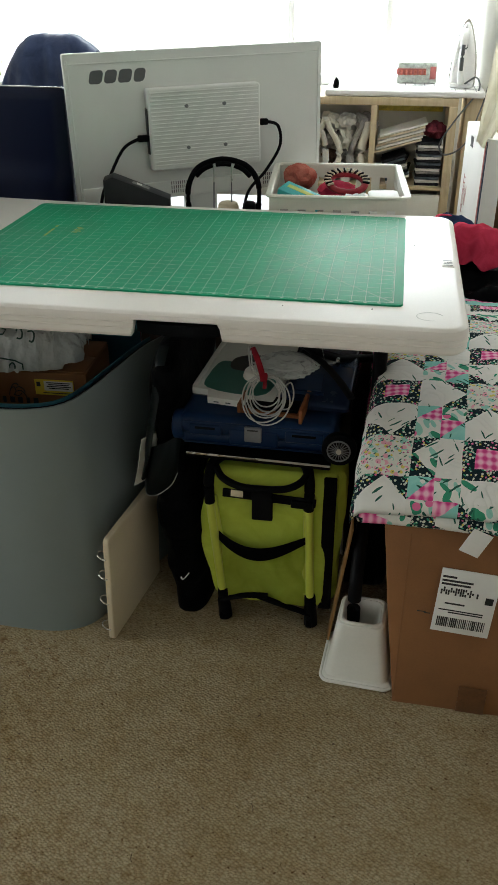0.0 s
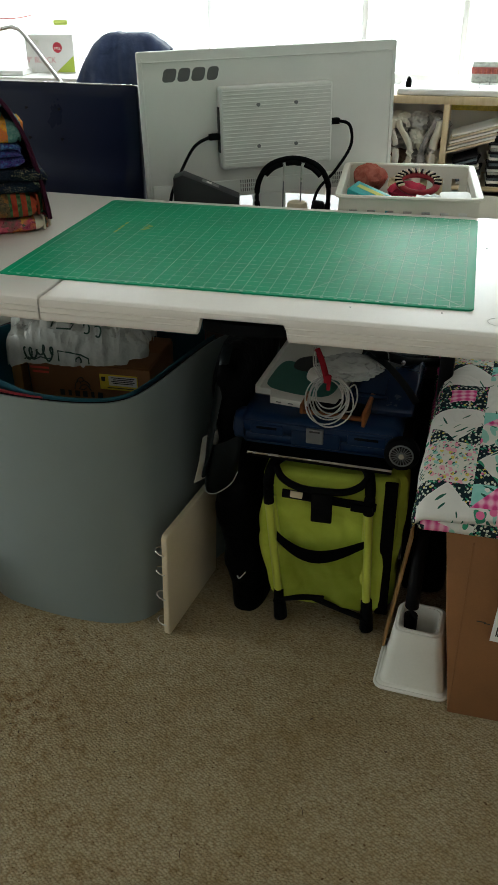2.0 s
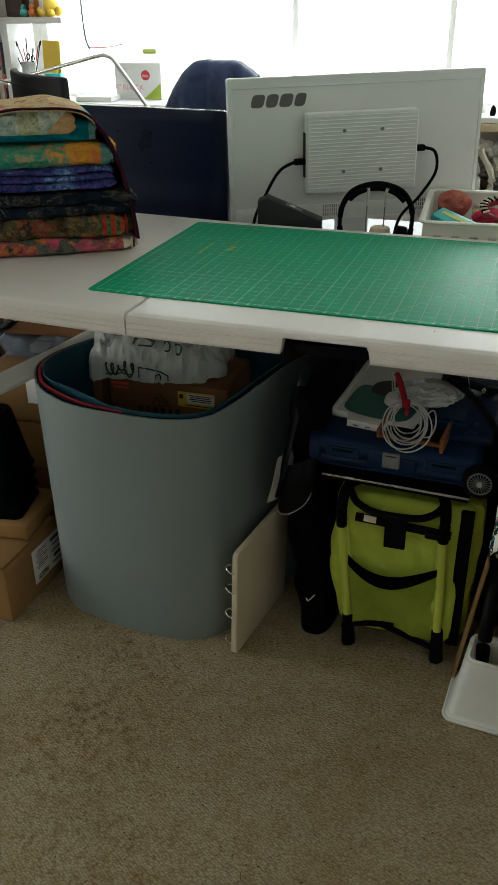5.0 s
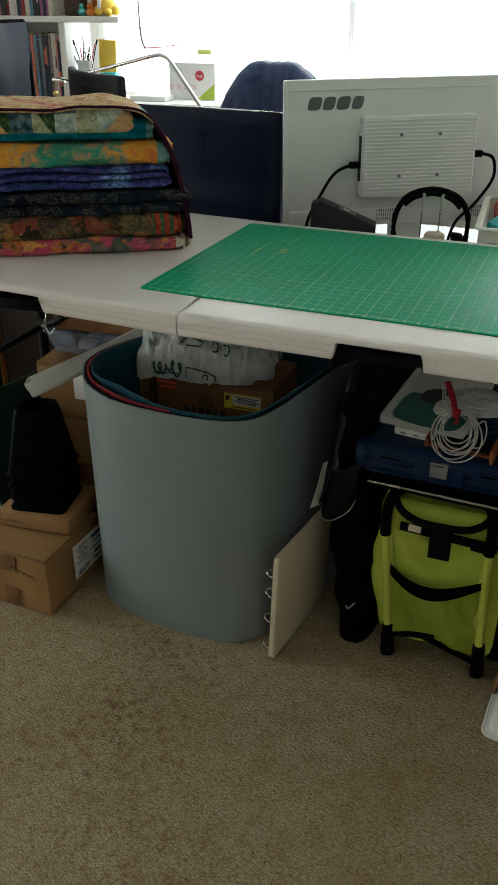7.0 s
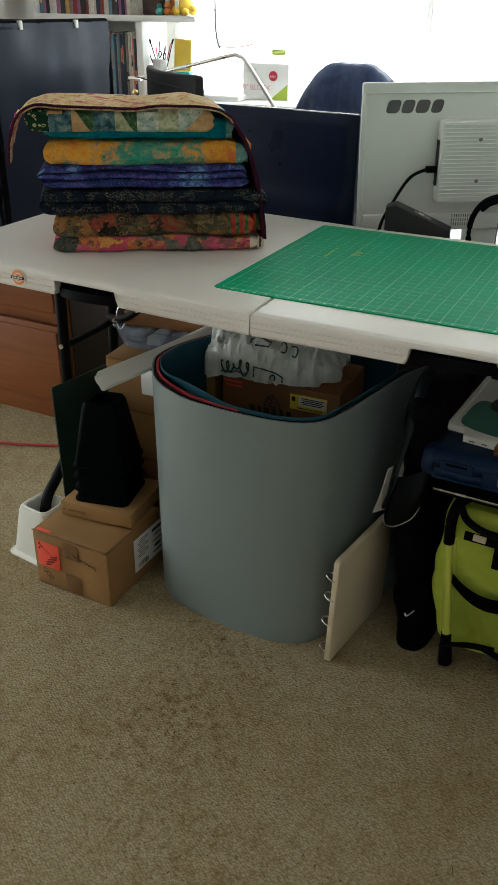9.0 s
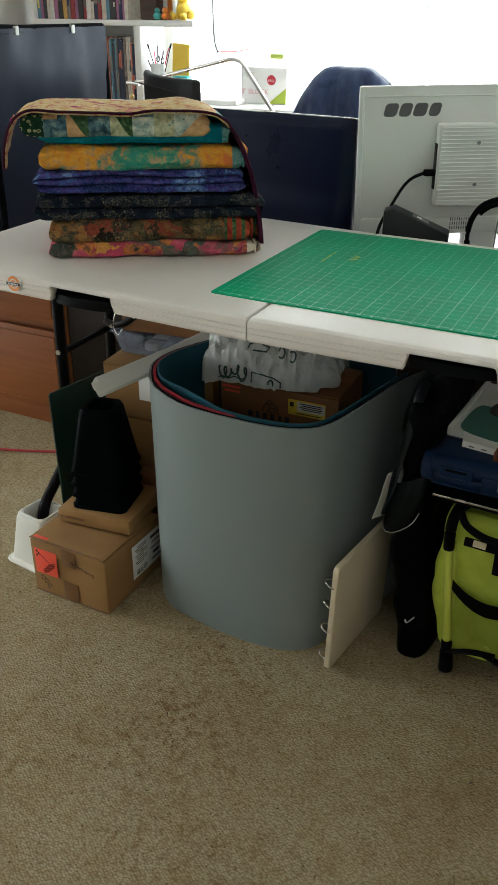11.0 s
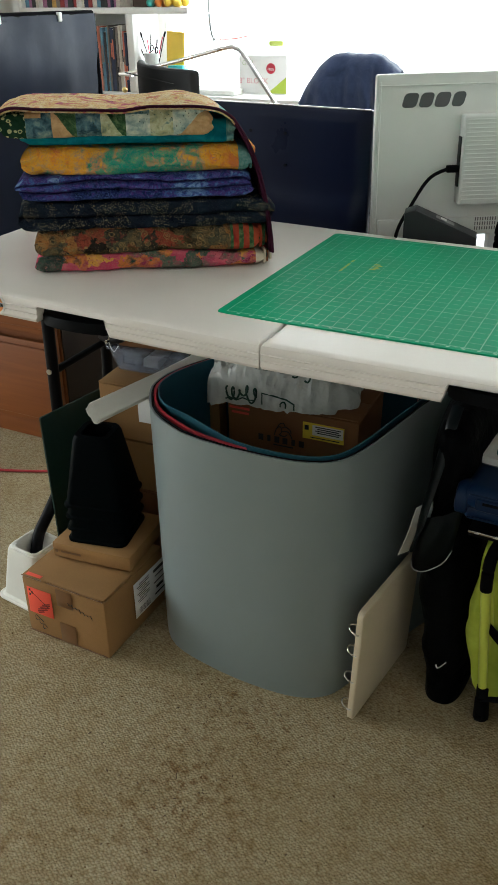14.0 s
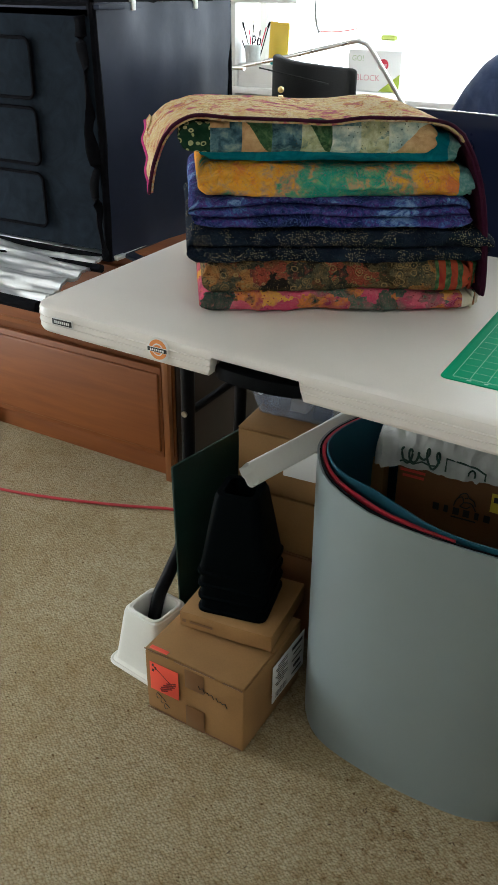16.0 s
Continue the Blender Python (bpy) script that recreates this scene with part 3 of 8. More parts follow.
def folding_table():
    t = thing("folding_table", "off-white moulded plastic folding table on black steel legs", "table")
    halves = {}
    for sign, x0, x1 in ((-1, TX0, SEAM), (1, SEAM, TX1)):
        halves[sign] = part("tabletop_half", table_half(x0, x1, sign), M_TABLE, t, angle=30)
        # black catch behind the cut-away in the lip
        cx = SEAM + sign * 0.392
        catch = bm_prism([(cx - 0.080, 0.022), (cx - 0.066, 0.012), (cx - 0.035, 0.005), (cx, 0.003), (cx + 0.035, 0.005), (cx + 0.066, 0.012), (cx + 0.080, 0.022), (cx + 0.080, 0.06), (cx - 0.080, 0.06)], TZ - 0.044, TZ - 0.022, 0.006)
        part("leg_catch", catch, M_BLACK, t, "black plastic leg catch")
        part("catch_recess", bm_box(0.166, 0.012, 0.040, (cx, 0.050, TZ - 0.034), 0.003), M_BLACK, t)
        for sx in (-0.06, 0.06):
            part("screw", bm_cyl(0.004, 0.004, 0.003, (cx + sx, 0.0425, TZ - 0.030), 10, "y"), M_STEEL, t, "small steel screw")
        # U-shaped leg frame with a cross bar
        fx, gx = SEAM + sign * 0.753, SEAM + sign * 0.757
        front = smooth_path([(fx, 0.362, TZ - 0.03), (fx, 0.360, 0.72), (fx, 0.356, 0.5), (fx, 0.350, 0.34), (gx, 0.325, 0.255), (gx, 0.265, 0.200), (gx, 0.222, 0.165), (gx, 0.196, 0.105)], 5)
        if sign > 0:
            front = smooth_path([(fx, 0.362, TZ - 0.03), (fx, 0.360, 0.72), (fx, 0.350, 0.5), (fx - 0.005, 0.30, 0.36), (fx - 0.012, 0.20, 0.27), (fx - 0.014, 0.160, 0.20), (fx - 0.014, 0.156, 0.105)], 5)
        back = smooth_path([(fx, 0.590, TZ - 0.03), (fx, 0.590, 0.6), (gx, 0.59, 0.36), (gx, 0.62, 0.17), (gx, 0.635, 0.105)], 5)
        part("leg", bm_tube(front, 0.0155, 12), M_BLACKMETAL, t)
        part("leg", bm_tube(back, 0.0155, 12), M_BLACKMETAL, t)
        part("cross_bar", bm_tube([(fx, 0.360, 0.580), (fx, 0.590, 0.580)], 0.010, 10), M_BLACKMETAL, t)
        part("brace", bm_tube([(fx, 0.575, 0.600), (SEAM + sign * 0.66, 0.48, 0.635), (SEAM + sign * 0.60, 0.45, 0.662), (SEAM + sign * 0.30, 0.45, TZ - 0.03)], 0.011, 10), M_BLACKMETAL, t)
        part("bolt", bm_cyl(0.007, 0.007, 0.006, (fx, 0.343, 0.585), 12, "y"), M_STEEL, t, "bright steel bolt head")
        part("bolt", bm_cyl(0.005, 0.005, 0.006, (SEAM + sign * 0.655, 0.462, 0.640), 12, "y"), M_STEEL, t)
        part("bolt", bm_cyl(0.005, 0.005, 0.006, (SEAM + sign * 0.560, 0.438, 0.690), 12, "y"), M_STEEL, t)
        hook = smooth_path([(SEAM + sign * 0.600, 0.432, 0.715), (SEAM + sign * 0.616, 0.430, 0.690), (SEAM + sign * 0.624, 0.430, 0.655), (SEAM + sign * 0.612, 0.430, 0.632), (SEAM + sign * 0.598, 0.432, 0.648)], 5)
        part("hook", bm_tube(hook, 0.0016, 6), M_STEEL, t, "bent steel wire hook")
    # round and oblong marks stuck on the front lip
    st = part("sticker", bm_cyl(0.021, 0.021, 0.0012, (-0.562, TY0 + 0.0102, TZ - 0.0146), 28, "y"), M_LABEL, halves[-1], "round white sticker with an orange disc and a dark band")
    part("disc", bm_cyl(0.017, 0.017, 0.0010, (-0.562, TY0 + 0.0092, TZ - 0.0146), 28, "y"), paint("orange_print", (0.75, 0.27, 0.07), 0.5, bump=0), st)
    part("inner_ring", bm_cyl(0.0105, 0.0105, 0.0006, (-0.562, TY0 + 0.0085, TZ - 0.0146), 24, "y"), M_LABEL, st)
    part("inner_disc", bm_cyl(0.0085, 0.0085, 0.0006, (-0.562, TY0 + 0.0081, TZ - 0.0146), 24, "y"), st.children[0].data.materials[0], st)
    part("band", bm_box(0.040, 0.001, 0.0085, (-0.562, TY0 + 0.0074, TZ - 0.0146), 0.0003), M_LABEL, st)
    part("band", bm_box(0.037, 0.001, 0.0066, (-0.562, TY0 + 0.0067, TZ - 0.0146), 0.0003), M_INK, st)
    for k in range(7):
        part("bar", bm_box(0.0024, 0.001, 0.0036, (-0.5740 + 0.0040 * k, TY0 + 0.0060, TZ - 0.0146), 0.0002), M_LABEL, st)
    badge = part("badge", bm_box(0.046, 0.002, 0.0135, (-0.764, TY0 + 0.0140, TZ - 0.0105), 0.0008), M_LABEL, halves[-1], "small black oblong badge with a pale rim")
    part("field", bm_box(0.042, 0.001, 0.0100, (-0.764, TY0 + 0.0128, TZ - 0.0105), 0.0002), M_INK, badge)
    for k in range(8):
        part("bar", bm_box(0.0026, 0.001, 0.0046, (-0.7785 + 0.0042 * k, TY0 + 0.0121, TZ - 0.0105), 0.0002), M_LABEL, badge)
    # embossed shield at the end of the top
    sh = [(-0.012, -0.026), (0.012, -0.026), (0.014, 0.02), (0.0, 0.027), (-0.014, 0.02)]
    em = part("embossed_mark", moved(bm_prism(sh, TZ, TZ + 0.0009, 0.0004), Matrix.Translation((0.882, 0.372, 0))), M_TABLE, halves[1])
    for k in range(4):
        part("bar", bm_box(0.018, 0.004, 0.0006, (0.882, 0.357 + 0.010 * k, TZ + 0.0011)), M_LOGO, em)
    for sx, sy, sr in ((0.815, 0.49, 0.0022), (0.860, 0.46, 0.0012), (0.74, 0.082, 0.0016), (0.58, 0.075, 0.0012)):
        part("speck", bm_cyl(sr, sr, 0.0008, (sx, sy, TZ + 0.0004), 8), M_INK, halves[1])
    ringm = smooth_path([(0.842 + 0.024 * math.cos(radians(q)), 0.060 + 0.02 * math.sin(radians(q)), TZ + 0.0004) for q in range(30, 300, 20)], 2)
    part("ring_stain", bm_tube(ringm, 0.0008, 5, flat=0.3), paint("grey_scuff", (0.54, 0.51, 0.47), 0.7, bump=0), halves[1])
    return t


folding_table()


def cutting_mat():
    w, d, th = 0.924, 0.610, 0.003
    m = thing("cutting_mat", "green self-healing cutting mat with white grid lines", "cutting mat", pose(-0.130 + w / 2, 0.100 + d / 2, TZ, 0, 0, 0))
    part("sheet", bm_prism(rounded_rect(w, d, 0.012), 0, th, 0.0008), M_MAT, m)
    bm = bmesh.new()
    inch, z = 0.0254, th + 0.0002
    nx, ny = 35, 23
    ox, oy = -nx * inch / 2, -ny * inch / 2

    def strip(x0, y0, x1, y1, wd):
        a, b = Vector((x0, y0, z)), Vector((x1, y1, z))
        s = (b - a).normalized().cross(Vector((0, 0, 1))) * wd / 2
        bm.faces.new([bm.verts.new(v) for v in (a - s, b - s, b + s, a + s)])

    for i in range(nx + 1):
        strip(ox + i * inch, oy, ox + i * inch, -oy, 0.0007 if i % 6 else 0.0011)
    for j in range(ny + 1):
        strip(ox, oy + j * inch, -ox, oy + j * inch, 0.0007 if j % 6 else 0.0011)
    for i in range(nx * 8):
        if i % 8:
            ln = 0.006 if i % 4 == 0 else 0.0035
            for s in (1, -1):
                strip(ox + i * inch / 8, s * oy, ox + i * inch / 8, s * (oy - ln), 0.0006)
    for j in range(ny * 8):
        if j % 8:
            ln = 0.006 if j % 4 == 0 else 0.0035
            strip(-ox, oy + j * inch / 8, -ox - ln, oy + j * inch / 8, 0.0006)
    # slanting guides at the end and across the middle
    for x0, y0, x1, y1 in ((-ox, oy, -ox - 0.30, oy + 0.30), (-ox, oy + 0.17, -ox - 0.30, oy + 0.345), (-ox - 0.02, oy + 0.345, -ox - 0.32, oy + 0.17), (-ox, -oy, -ox - 0.3, -oy - 0.3),
                           (-ox - 0.30, oy, -ox, oy + 0.52)):
        strip(x0, y0, x1, y1, 0.0011)
    # small numbers along the rulers, too small to read
    for i in range(1, nx):
        strip(ox + i * inch - 0.003, oy - 0.006, ox + i * inch + 0.003, oy - 0.006, 0.004)
    part("grid_print", bm, M_MATLINE, m, "white printed grid and ruler marks")
    bm = bmesh.new()
    for k, (a, b) in enumerate(((0.0, 0.020), (0.024, 0.036), (0.040, 0.060), (0.072, 0.086))):
        x = -w / 2 + 0.115
        bm.faces.new([bm.verts.new(v) for v in ((x, 0.02 + a, z), (x + 0.006, 0.02 + a, z), (x + 0.006, 0.02 + b, z), (x, 0.02 + b, z))])
    part("maker_mark", bm, M_YELLOW, m, "worn yellow print bars")
    bm = bmesh.new()
    for k in range(5):
        x, y = -w / 2 + 0.168 + 0.006 * (k % 2), 0.055 + 0.009 * k
        bm.faces.new([bm.verts.new(v) for v in ((x, y, z), (x + 0.014, y, z), (x + 0.014, y + 0.006, z), (x, y + 0.006, z))])
    part("maker_mark", bm, M_YELLOW, m, "worn yellow print emblem")
    return m


cutting_mat()


# ---- things below the table ----
def riser(name, material, label, m, h=0.185, base=0.150, top=0.105, open_top=True):
    t = thing(name, label, "furniture riser", m)
    bm = bmesh.new()
    prof = [(base / 2 + 0.006, 0.0), (base / 2 + 0.006, 0.008), (base / 2 - 0.002, 0.014), (top / 2 + 0.003, h - 0.012), (top / 2, h - 0.003), (top / 2 - 0.006, h), (top / 2 - 0.012, h), (top / 2 - 0.015, h - 0.005), (top / 2 - 0.022, h - 0.085)]
    rings = []
    for half, z in prof:
        rr = min(0.018, half * 0.4)
        rings.append([bm.verts.new((x, y, z)) for x, y in rounded_rect(2 * half, 2 * half, rr, 4)])
    for a, b in zip(rings, rings[1:]):
        for k in range(len(a)):
            bm.faces.new((a[k], a[(k + 1) % len(a)], b[(k + 1) % len(a)], b[k]))
    bm.faces.new(rings[0][::-1])
    bm.faces.new(rings[-1])
    bmesh.ops.recalc_face_normals(bm, faces=bm.faces)
    part("shell", bm, material, t)
    part("base_flange", bm_tube([(x, y, 0.006) for x, y in rounded_rect(base + 0.014, base + 0.014, 0.02, 4)], 0.0045, 8, closed=True), material, t)
    part("top_rim", bm_tube([(x, y, h - 0.001) for x, y in rounded_rect(top - 0.014, top - 0.014, 0.016, 4)], 0.0042, 8, closed=True), material, t)
    return t


for nm_x, nm_y, rz in ((0.769, 0.148, -4), (-0.742, 0.196, -8), (0.768, 0.640, 0), (-0.752, 0.640, 0)):
    riser("leg_riser", M_RISERW, "white plastic riser under a table leg", pose(nm_x, nm_y, 0, 0, 0, rz), h=0.158)["group"] = "white risers under the table legs"


def curl_sheet(path, z0, z1, thick, lean=None, n=4, inset=None):
    """A bent sheet standing on its edge along a plan path."""
    pts = smooth_path([(x, y, 0) for x, y in path], n)
    bm = bmesh.new()
    m = len(pts)
    rows = []
    for i, p in enumerate(pts):
        a, b = pts[max(0, i - 1)], pts[min(m - 1, i + 1)]
        w = (b - a).normalized()
        nor = Vector((w.y, -w.x, 0))
        col = []
        for side in (0, 1):
            for k in range(6):
                f = k / 5
                z = z0 + (z1 - z0) * f
                q = p - nor * (thick * side + (inset(p) if inset else 0))
                off = lean(p, f) if lean else Vector((0, 0, 0))
                col.append(bm.verts.new((q.x + off.x, q.y + off.y, z + off.z)))
        rows.append(col)
    for p, q in zip(rows, rows[1:]):
        for k in range(5):
            bm.faces.new((p[k], q[k], q[k + 1], p[k + 1]))
            bm.faces.new((p[6 + k + 1], q[6 + k + 1], q[6 + k], p[6 + k]))
        bm.faces.new((p[5], q[5], q[11], p[11]))
        bm.faces.new((p[6], q[6], q[0], p[0]))
    for c in (rows[0], rows[-1]):
        bm.faces.new((*c[0:6], *c[6:12][::-1]))
    bmesh.ops.recalc_face_normals(bm, faces=bm.faces)
    return bm


CURL = [(0.10, 0.742), (-0.06, 0.72), (-0.20, 0.635), (-0.30, 0.515), (-0.355, 0.41), (-0.377, 0.32), (-0.362, 0.24), (-0.295, 0.166), (-0.18, 0.135), (-0.07, 0.126), (0.03, 0.134), (0.095, 0.170), (0.130, 0.240), (0.165, 0.35), (0.215, 0.49), (0.32, 0.70)]


def curl_lean(p, f):
    fwd = max(0.0, min(1.0, (0.45 - p.y) / 0.3)) * max(0.0, min(1.0, (p.x + 0.36) / 0.16))
    left = max(0.0, min(1.0, (-0.15 - p.x) / 0.16))
    return Vector((0.04 * f * fwd * max(0, (p.x + 0.1)) * 3 - left * (0.011 + 0.005 * f), -0.050 * f * fwd, 0))


CZ = 0.649
grey = single("rolled_mat", curl_sheet(CURL, 0.0, CZ, 0.004, curl_lean), M_GREY, "grey flexible foam sheet bent round into a standing roll", "rolled mat")


def gape(at, wide):
    """Sheets stand apart where the roll turns at its near left corner."""
    def inset(p):
        return at + wide * math.exp(-((p.x + 0.225) / 0.10) ** 2 - ((p.y - 0.13) / 0.09) ** 2)
    return inset


single("rolled_mat", curl_sheet(CURL[:-1], 0.0, CZ + 0.001, 0.003, curl_lean, inset=gape(0.005, 0.004)), M_BLACKFOAM, "thin black foam sheet curled inside the grey roll", "rolled mat")
single("rolled_mat", curl_sheet(CURL[:10], 0.0, CZ + 0.001, 0.006, curl_lean, inset=gape(0.009, 0.012)), M_RED, "red foam sheet curled inside the grey roll", "rolled mat")
single("rolled_mat", curl_sheet(CURL[:-1], 0.0, CZ + 0.004, 0.003, curl_lean, inset=gape(0.0165, 0.040)), M_TEAL, "teal foam sheet curled inside the grey roll", "rolled mat")


def carton(name, w, d, h, m, material, label, tape=True, flaps=True, bevel=0.003, lean=0.0):
    """A cardboard box; origin at the middle of its base."""
    t = thing(name, label, "cardboard box", m)
    body = bm_box(w, d, h, (0, 0, 0), bevel, 2, base=True)
    bmesh.ops.subdivide_edges(body, edges=[e for e in body.edges if e.calc_length() > 0.1], cuts=3, use_grid_fill=True)
    wobble(body, 0.0025, 9.0, seed=w * 31)
    for v in body.verts:
        if v.co.x < -w / 2 + 0.02 and lean:
            v.co.x -= lean * v.co.z / h
            v.co.y += (0.5 * lean * v.co.z / h) if v.co.y < 0 else 0
    for v in body.verts:
        v.co.z = max(0.0, v.co.z)
    part("body", body, material, t)
    if flaps:
        for s in (-1, 1):
            fl = bm_box(w - 0.004, d / 2 - 0.002, 0.003, (0, s * (d / 4), h + 0.004), 0.001)
            bmesh.ops.subdivide_edges(fl, edges=[e for e in fl.edges if e.calc_length() > 0.1], cuts=3, use_grid_fill=True)
            wobble(fl, 0.002, 11.0, seed=s + w)
            part("flap", fl, material, t)
    if tape:
        part("tape", bm_box(0.048, 0.0008, h * 0.30, (w * 0.02, -d / 2 - 0.0026, h * 0.83), 0.0002), M_TAPE, t)
        part("tape", bm_box(0.048, 0.0008, h * 0.36, (w * 0.02, -d / 2 - 0.0026, h * 0.19), 0.0002), M_TAPE, t)
    return t


def bars(parent, rows, m, material=None, thick=0.0006):
    """Unreadable print: plain bars (x, z, width, height) on an upright face."""
    for x, z, w, h in rows:
        part("print_bar", bm_box(w, thick, h, (x, 0, z)), material or M_INK, parent, m=m)


# small carton with an orange label, left of the grey roll
bx = carton("cardboard_box", 0.246, 0.25, 0.168, pose(-0.546, 0.182, 0, 0, 0, -1), M_KRAFT, "brown cardboard box with a red-orange label and shipping label")
lab = part("label", bm_box(0.074, 0.001, 0.078, (-0.072, -0.1290, 0.105), 0.0002), M_ORANGE, bx, "red-orange sticker with unreadable print")
for k in range(3):
    part("print_bar", bm_box(0.0045, 0.0006, 0.004, (-0.100 + 0.0062 * (k % 2), -0.1298, 0.138 - 0.007 * k)), M_INK, lab)
    part("print_bar", bm_box(0.0045, 0.0006, 0.003, (-0.1005 + 0.0075 * (k % 2), -0.1298, 0.1345 - 0.007 * k)), M_INK, lab)
M_DIMRED = paint("dark_red_ink", (0.20, 0.015, 0.015), 0.6, bump=0)
part("print_line", moved(bm_box(0.066, 0.0006, 0.0009), Matrix.Translation((-0.074, -0.1298, 0.116)) @ pose(0, 0, 0, 0, 36, 0)), M_INK, lab)
for k, wide in enumerate((0.026, 0.036, 0.040, 0.034, 0.020)):
    part("print_bar", moved(bm_box(wide, 0.0006, 0.0034), Matrix.Translation((-0.054 - 0.0045 * k, -0.1298, 0.104 - 0.0072 * k)) @ pose(0, 0, 0, 0, -24, 0)), M_DIMRED, lab)
random.seed(5)
for x0, x1, z in ((-0.121, -0.060, 0.1735), (-0.045, 0.055, 0.1735), (0.075, 0.121, 0.1735), (-0.121, -0.02, 0.003), (0.02, 0.119, 0.003)):
    rim = [(x0 + (x1 - x0) * k / 9, -0.1275 - 0.0008 * random.random(), z + 0.0016 * (random.random() - 0.5)) for k in range(10)]
    part("worn_edge", bm_tube(rim, 0.0016, 5), M_TAPE, bx, "dark scuffed edge")
# pen scribbles
scrib = [(0.016 + 0.011 * k + 0.004 * (j % 2), -0.1292, 0.131 - 0.0030 * k + (0.006, -0.006, 0.004, -0.004)[j] * (0.7 + 0.3 * math.sin(2.3 * k))) for k in range(7) for j in range(4)]
for k in range(0, 28, 7):
    part("pen_stroke", bm_tube(scrib[k:k + 7], 0.0008, 4), M_INK, bx)
for cx, cz in ((-0.088, 0.052), (-0.077, 0.043), (-0.068, 0.030)):
    part("pen_stroke", bm_tube([(cx + 0.007 * math.cos(radians(q)), -0.1290, cz + 0.0065 * math.sin(radians(q)) - 0.003 * math.sin(radians(2 * q))) for q in range(0, 320, 40)], 0.0009, 4), M_INK, bx)
part("label", bm_box(0.045, 0.010, 0.001, (-0.090, -0.117, 0.1745), 0.0002), M_ORANGE, bx, "corner of a red-orange sticker folded over the top")
lab = part("label", bm_box(0.001, 0.145, 0.105, (0.1275, 0.06, 0.092), 0.0002), M_LABEL, bx, "white shipping label with unreadable print")
for k in range(9):
    part("print_bar", bm_box(0.0006, 0.034 + 0.010 * (k * 5 % 3), 0.0018, (0.1283, 0.022 + 0.005 * (k % 3), 0.080 + 0.0066 * k)), M_INK, lab)
for k in range(11):
    part("print_bar", bm_box(0.0006, 0.0010 + 0.0008 * (k * 7 % 3), 0.016, (0.1283, 0.004 + 0.0046 * k, 0.054)), M_INK, lab)
for k, (wide, tall) in enumerate(((0.044, 0.004), (0.030, 0.008), (0.048, 0.003), (0.036, 0.003), (0.048, 0.009))):
    part("print_bar", bm_box(0.0006, wide, tall, (0.1283, 0.098, 0.056 + 0.018 * k)), M_INK, lab)

bx = carton("cardboard_box", 0.215, 0.20, 0.040, pose(-0.545, 0.262, 0.1775, 0, 0, 6), M_KRAFT, "flat brown cardboard box lying on a larger box", tape=False, flaps=False)
bars(bx, [(-0.055, 0.020, 0.055, 0.006), (-0.096, 0.020, 0.008, 0.008)], Matrix.Translation((0, -0.1035, 0)), M_TAPE)

# nest of black risers on the flat box
M_NEST = paint("matt_black_plastic", (0.0010, 0.0022, 0.0028), 0.5, bump=0.15, fine=500, spec=0.02)
nest = thing("riser_stack", "nest of four black plastic furniture risers on a flat box", "furniture riser", pose(-0.552, 0.262, 0.2185, 0, 0, 12))


def black_riser(base, top, h, z):
    bm = bmesh.new()
    prof = [(base / 2 + 0.003, 0.0), (base / 2 + 0.003, 0.006), (base / 2 - 0.001, 0.009), (top / 2 + 0.003, h - 0.01), (top / 2 - 0.002, h), (top / 2 - 0.014, h), (top / 2 - 0.02, h - 0.05)]
    rings = []
    for half, zz in prof:
        rings.append([bm.verts.new((x, y, z + zz)) for x, y in rounded_rect(2 * half, 2 * half, min(0.02, half * 0.4), 4)])
    for a, b in zip(rings, rings[1:]):
        for k in range(len(a)):
            bm.faces.new((a[k], a[(k + 1) % len(a)], b[(k + 1) % len(a)], b[k]))
    bm.faces.new(rings[0][::-1])
    bm.faces.new(rings[-1])
    bmesh.ops.recalc_face_normals(bm, faces=bm.faces)
    return bm


for k in range(4):
    part("black_riser", black_riser(0.150, 0.092, 0.184, 0.033 * k), M_NEST, nest)

# dark green board standing beside the boxes
gb = bm_prism(rounded_rect(0.60, 0.49, 0.006), -0.0025, 0.0025, 0.001)
single("craft_board", gb, M_DKGREEN, "dark green cutting board leaning upright beside boxes", "board", pose(-0.678, 0.566, 0.2455, 90, 0, 80.5) @ pose(0, 0, 0, -1.5, 0, 0))

# taller cartons behind, with a clear tub on top and a paper roll across
bx = carton("cardboard_box", 0.34, 0.30, 0.235, pose(-0.497, 0.58, 0, 0, 0, 3), M_KRAFT_DK, "brown cardboard box at the bottom of a stack", tape=False)
bx = carton("cardboard_box", 0.33, 0.30, 0.145, pose(-0.497, 0.58, 0.2425, 0, 0, 3), M_KRAFT, "brown cardboard box in the middle of a stack", tape=False)
bx = carton("cardboard_box", 0.34, 0.30, 0.150, pose(-0.492, 0.575, 0.395, 0, 0, 4), M_KRAFT, "brown cardboard box with white paper labels", tape=False)
for lx, lz, w, h in ((0.01, 0.098, 0.13, 0.075),):
    part("label", bm_box(w, 0.001, h, (lx, -0.1545, lz), 0.0002), M_LABEL, bx, "white paper label")


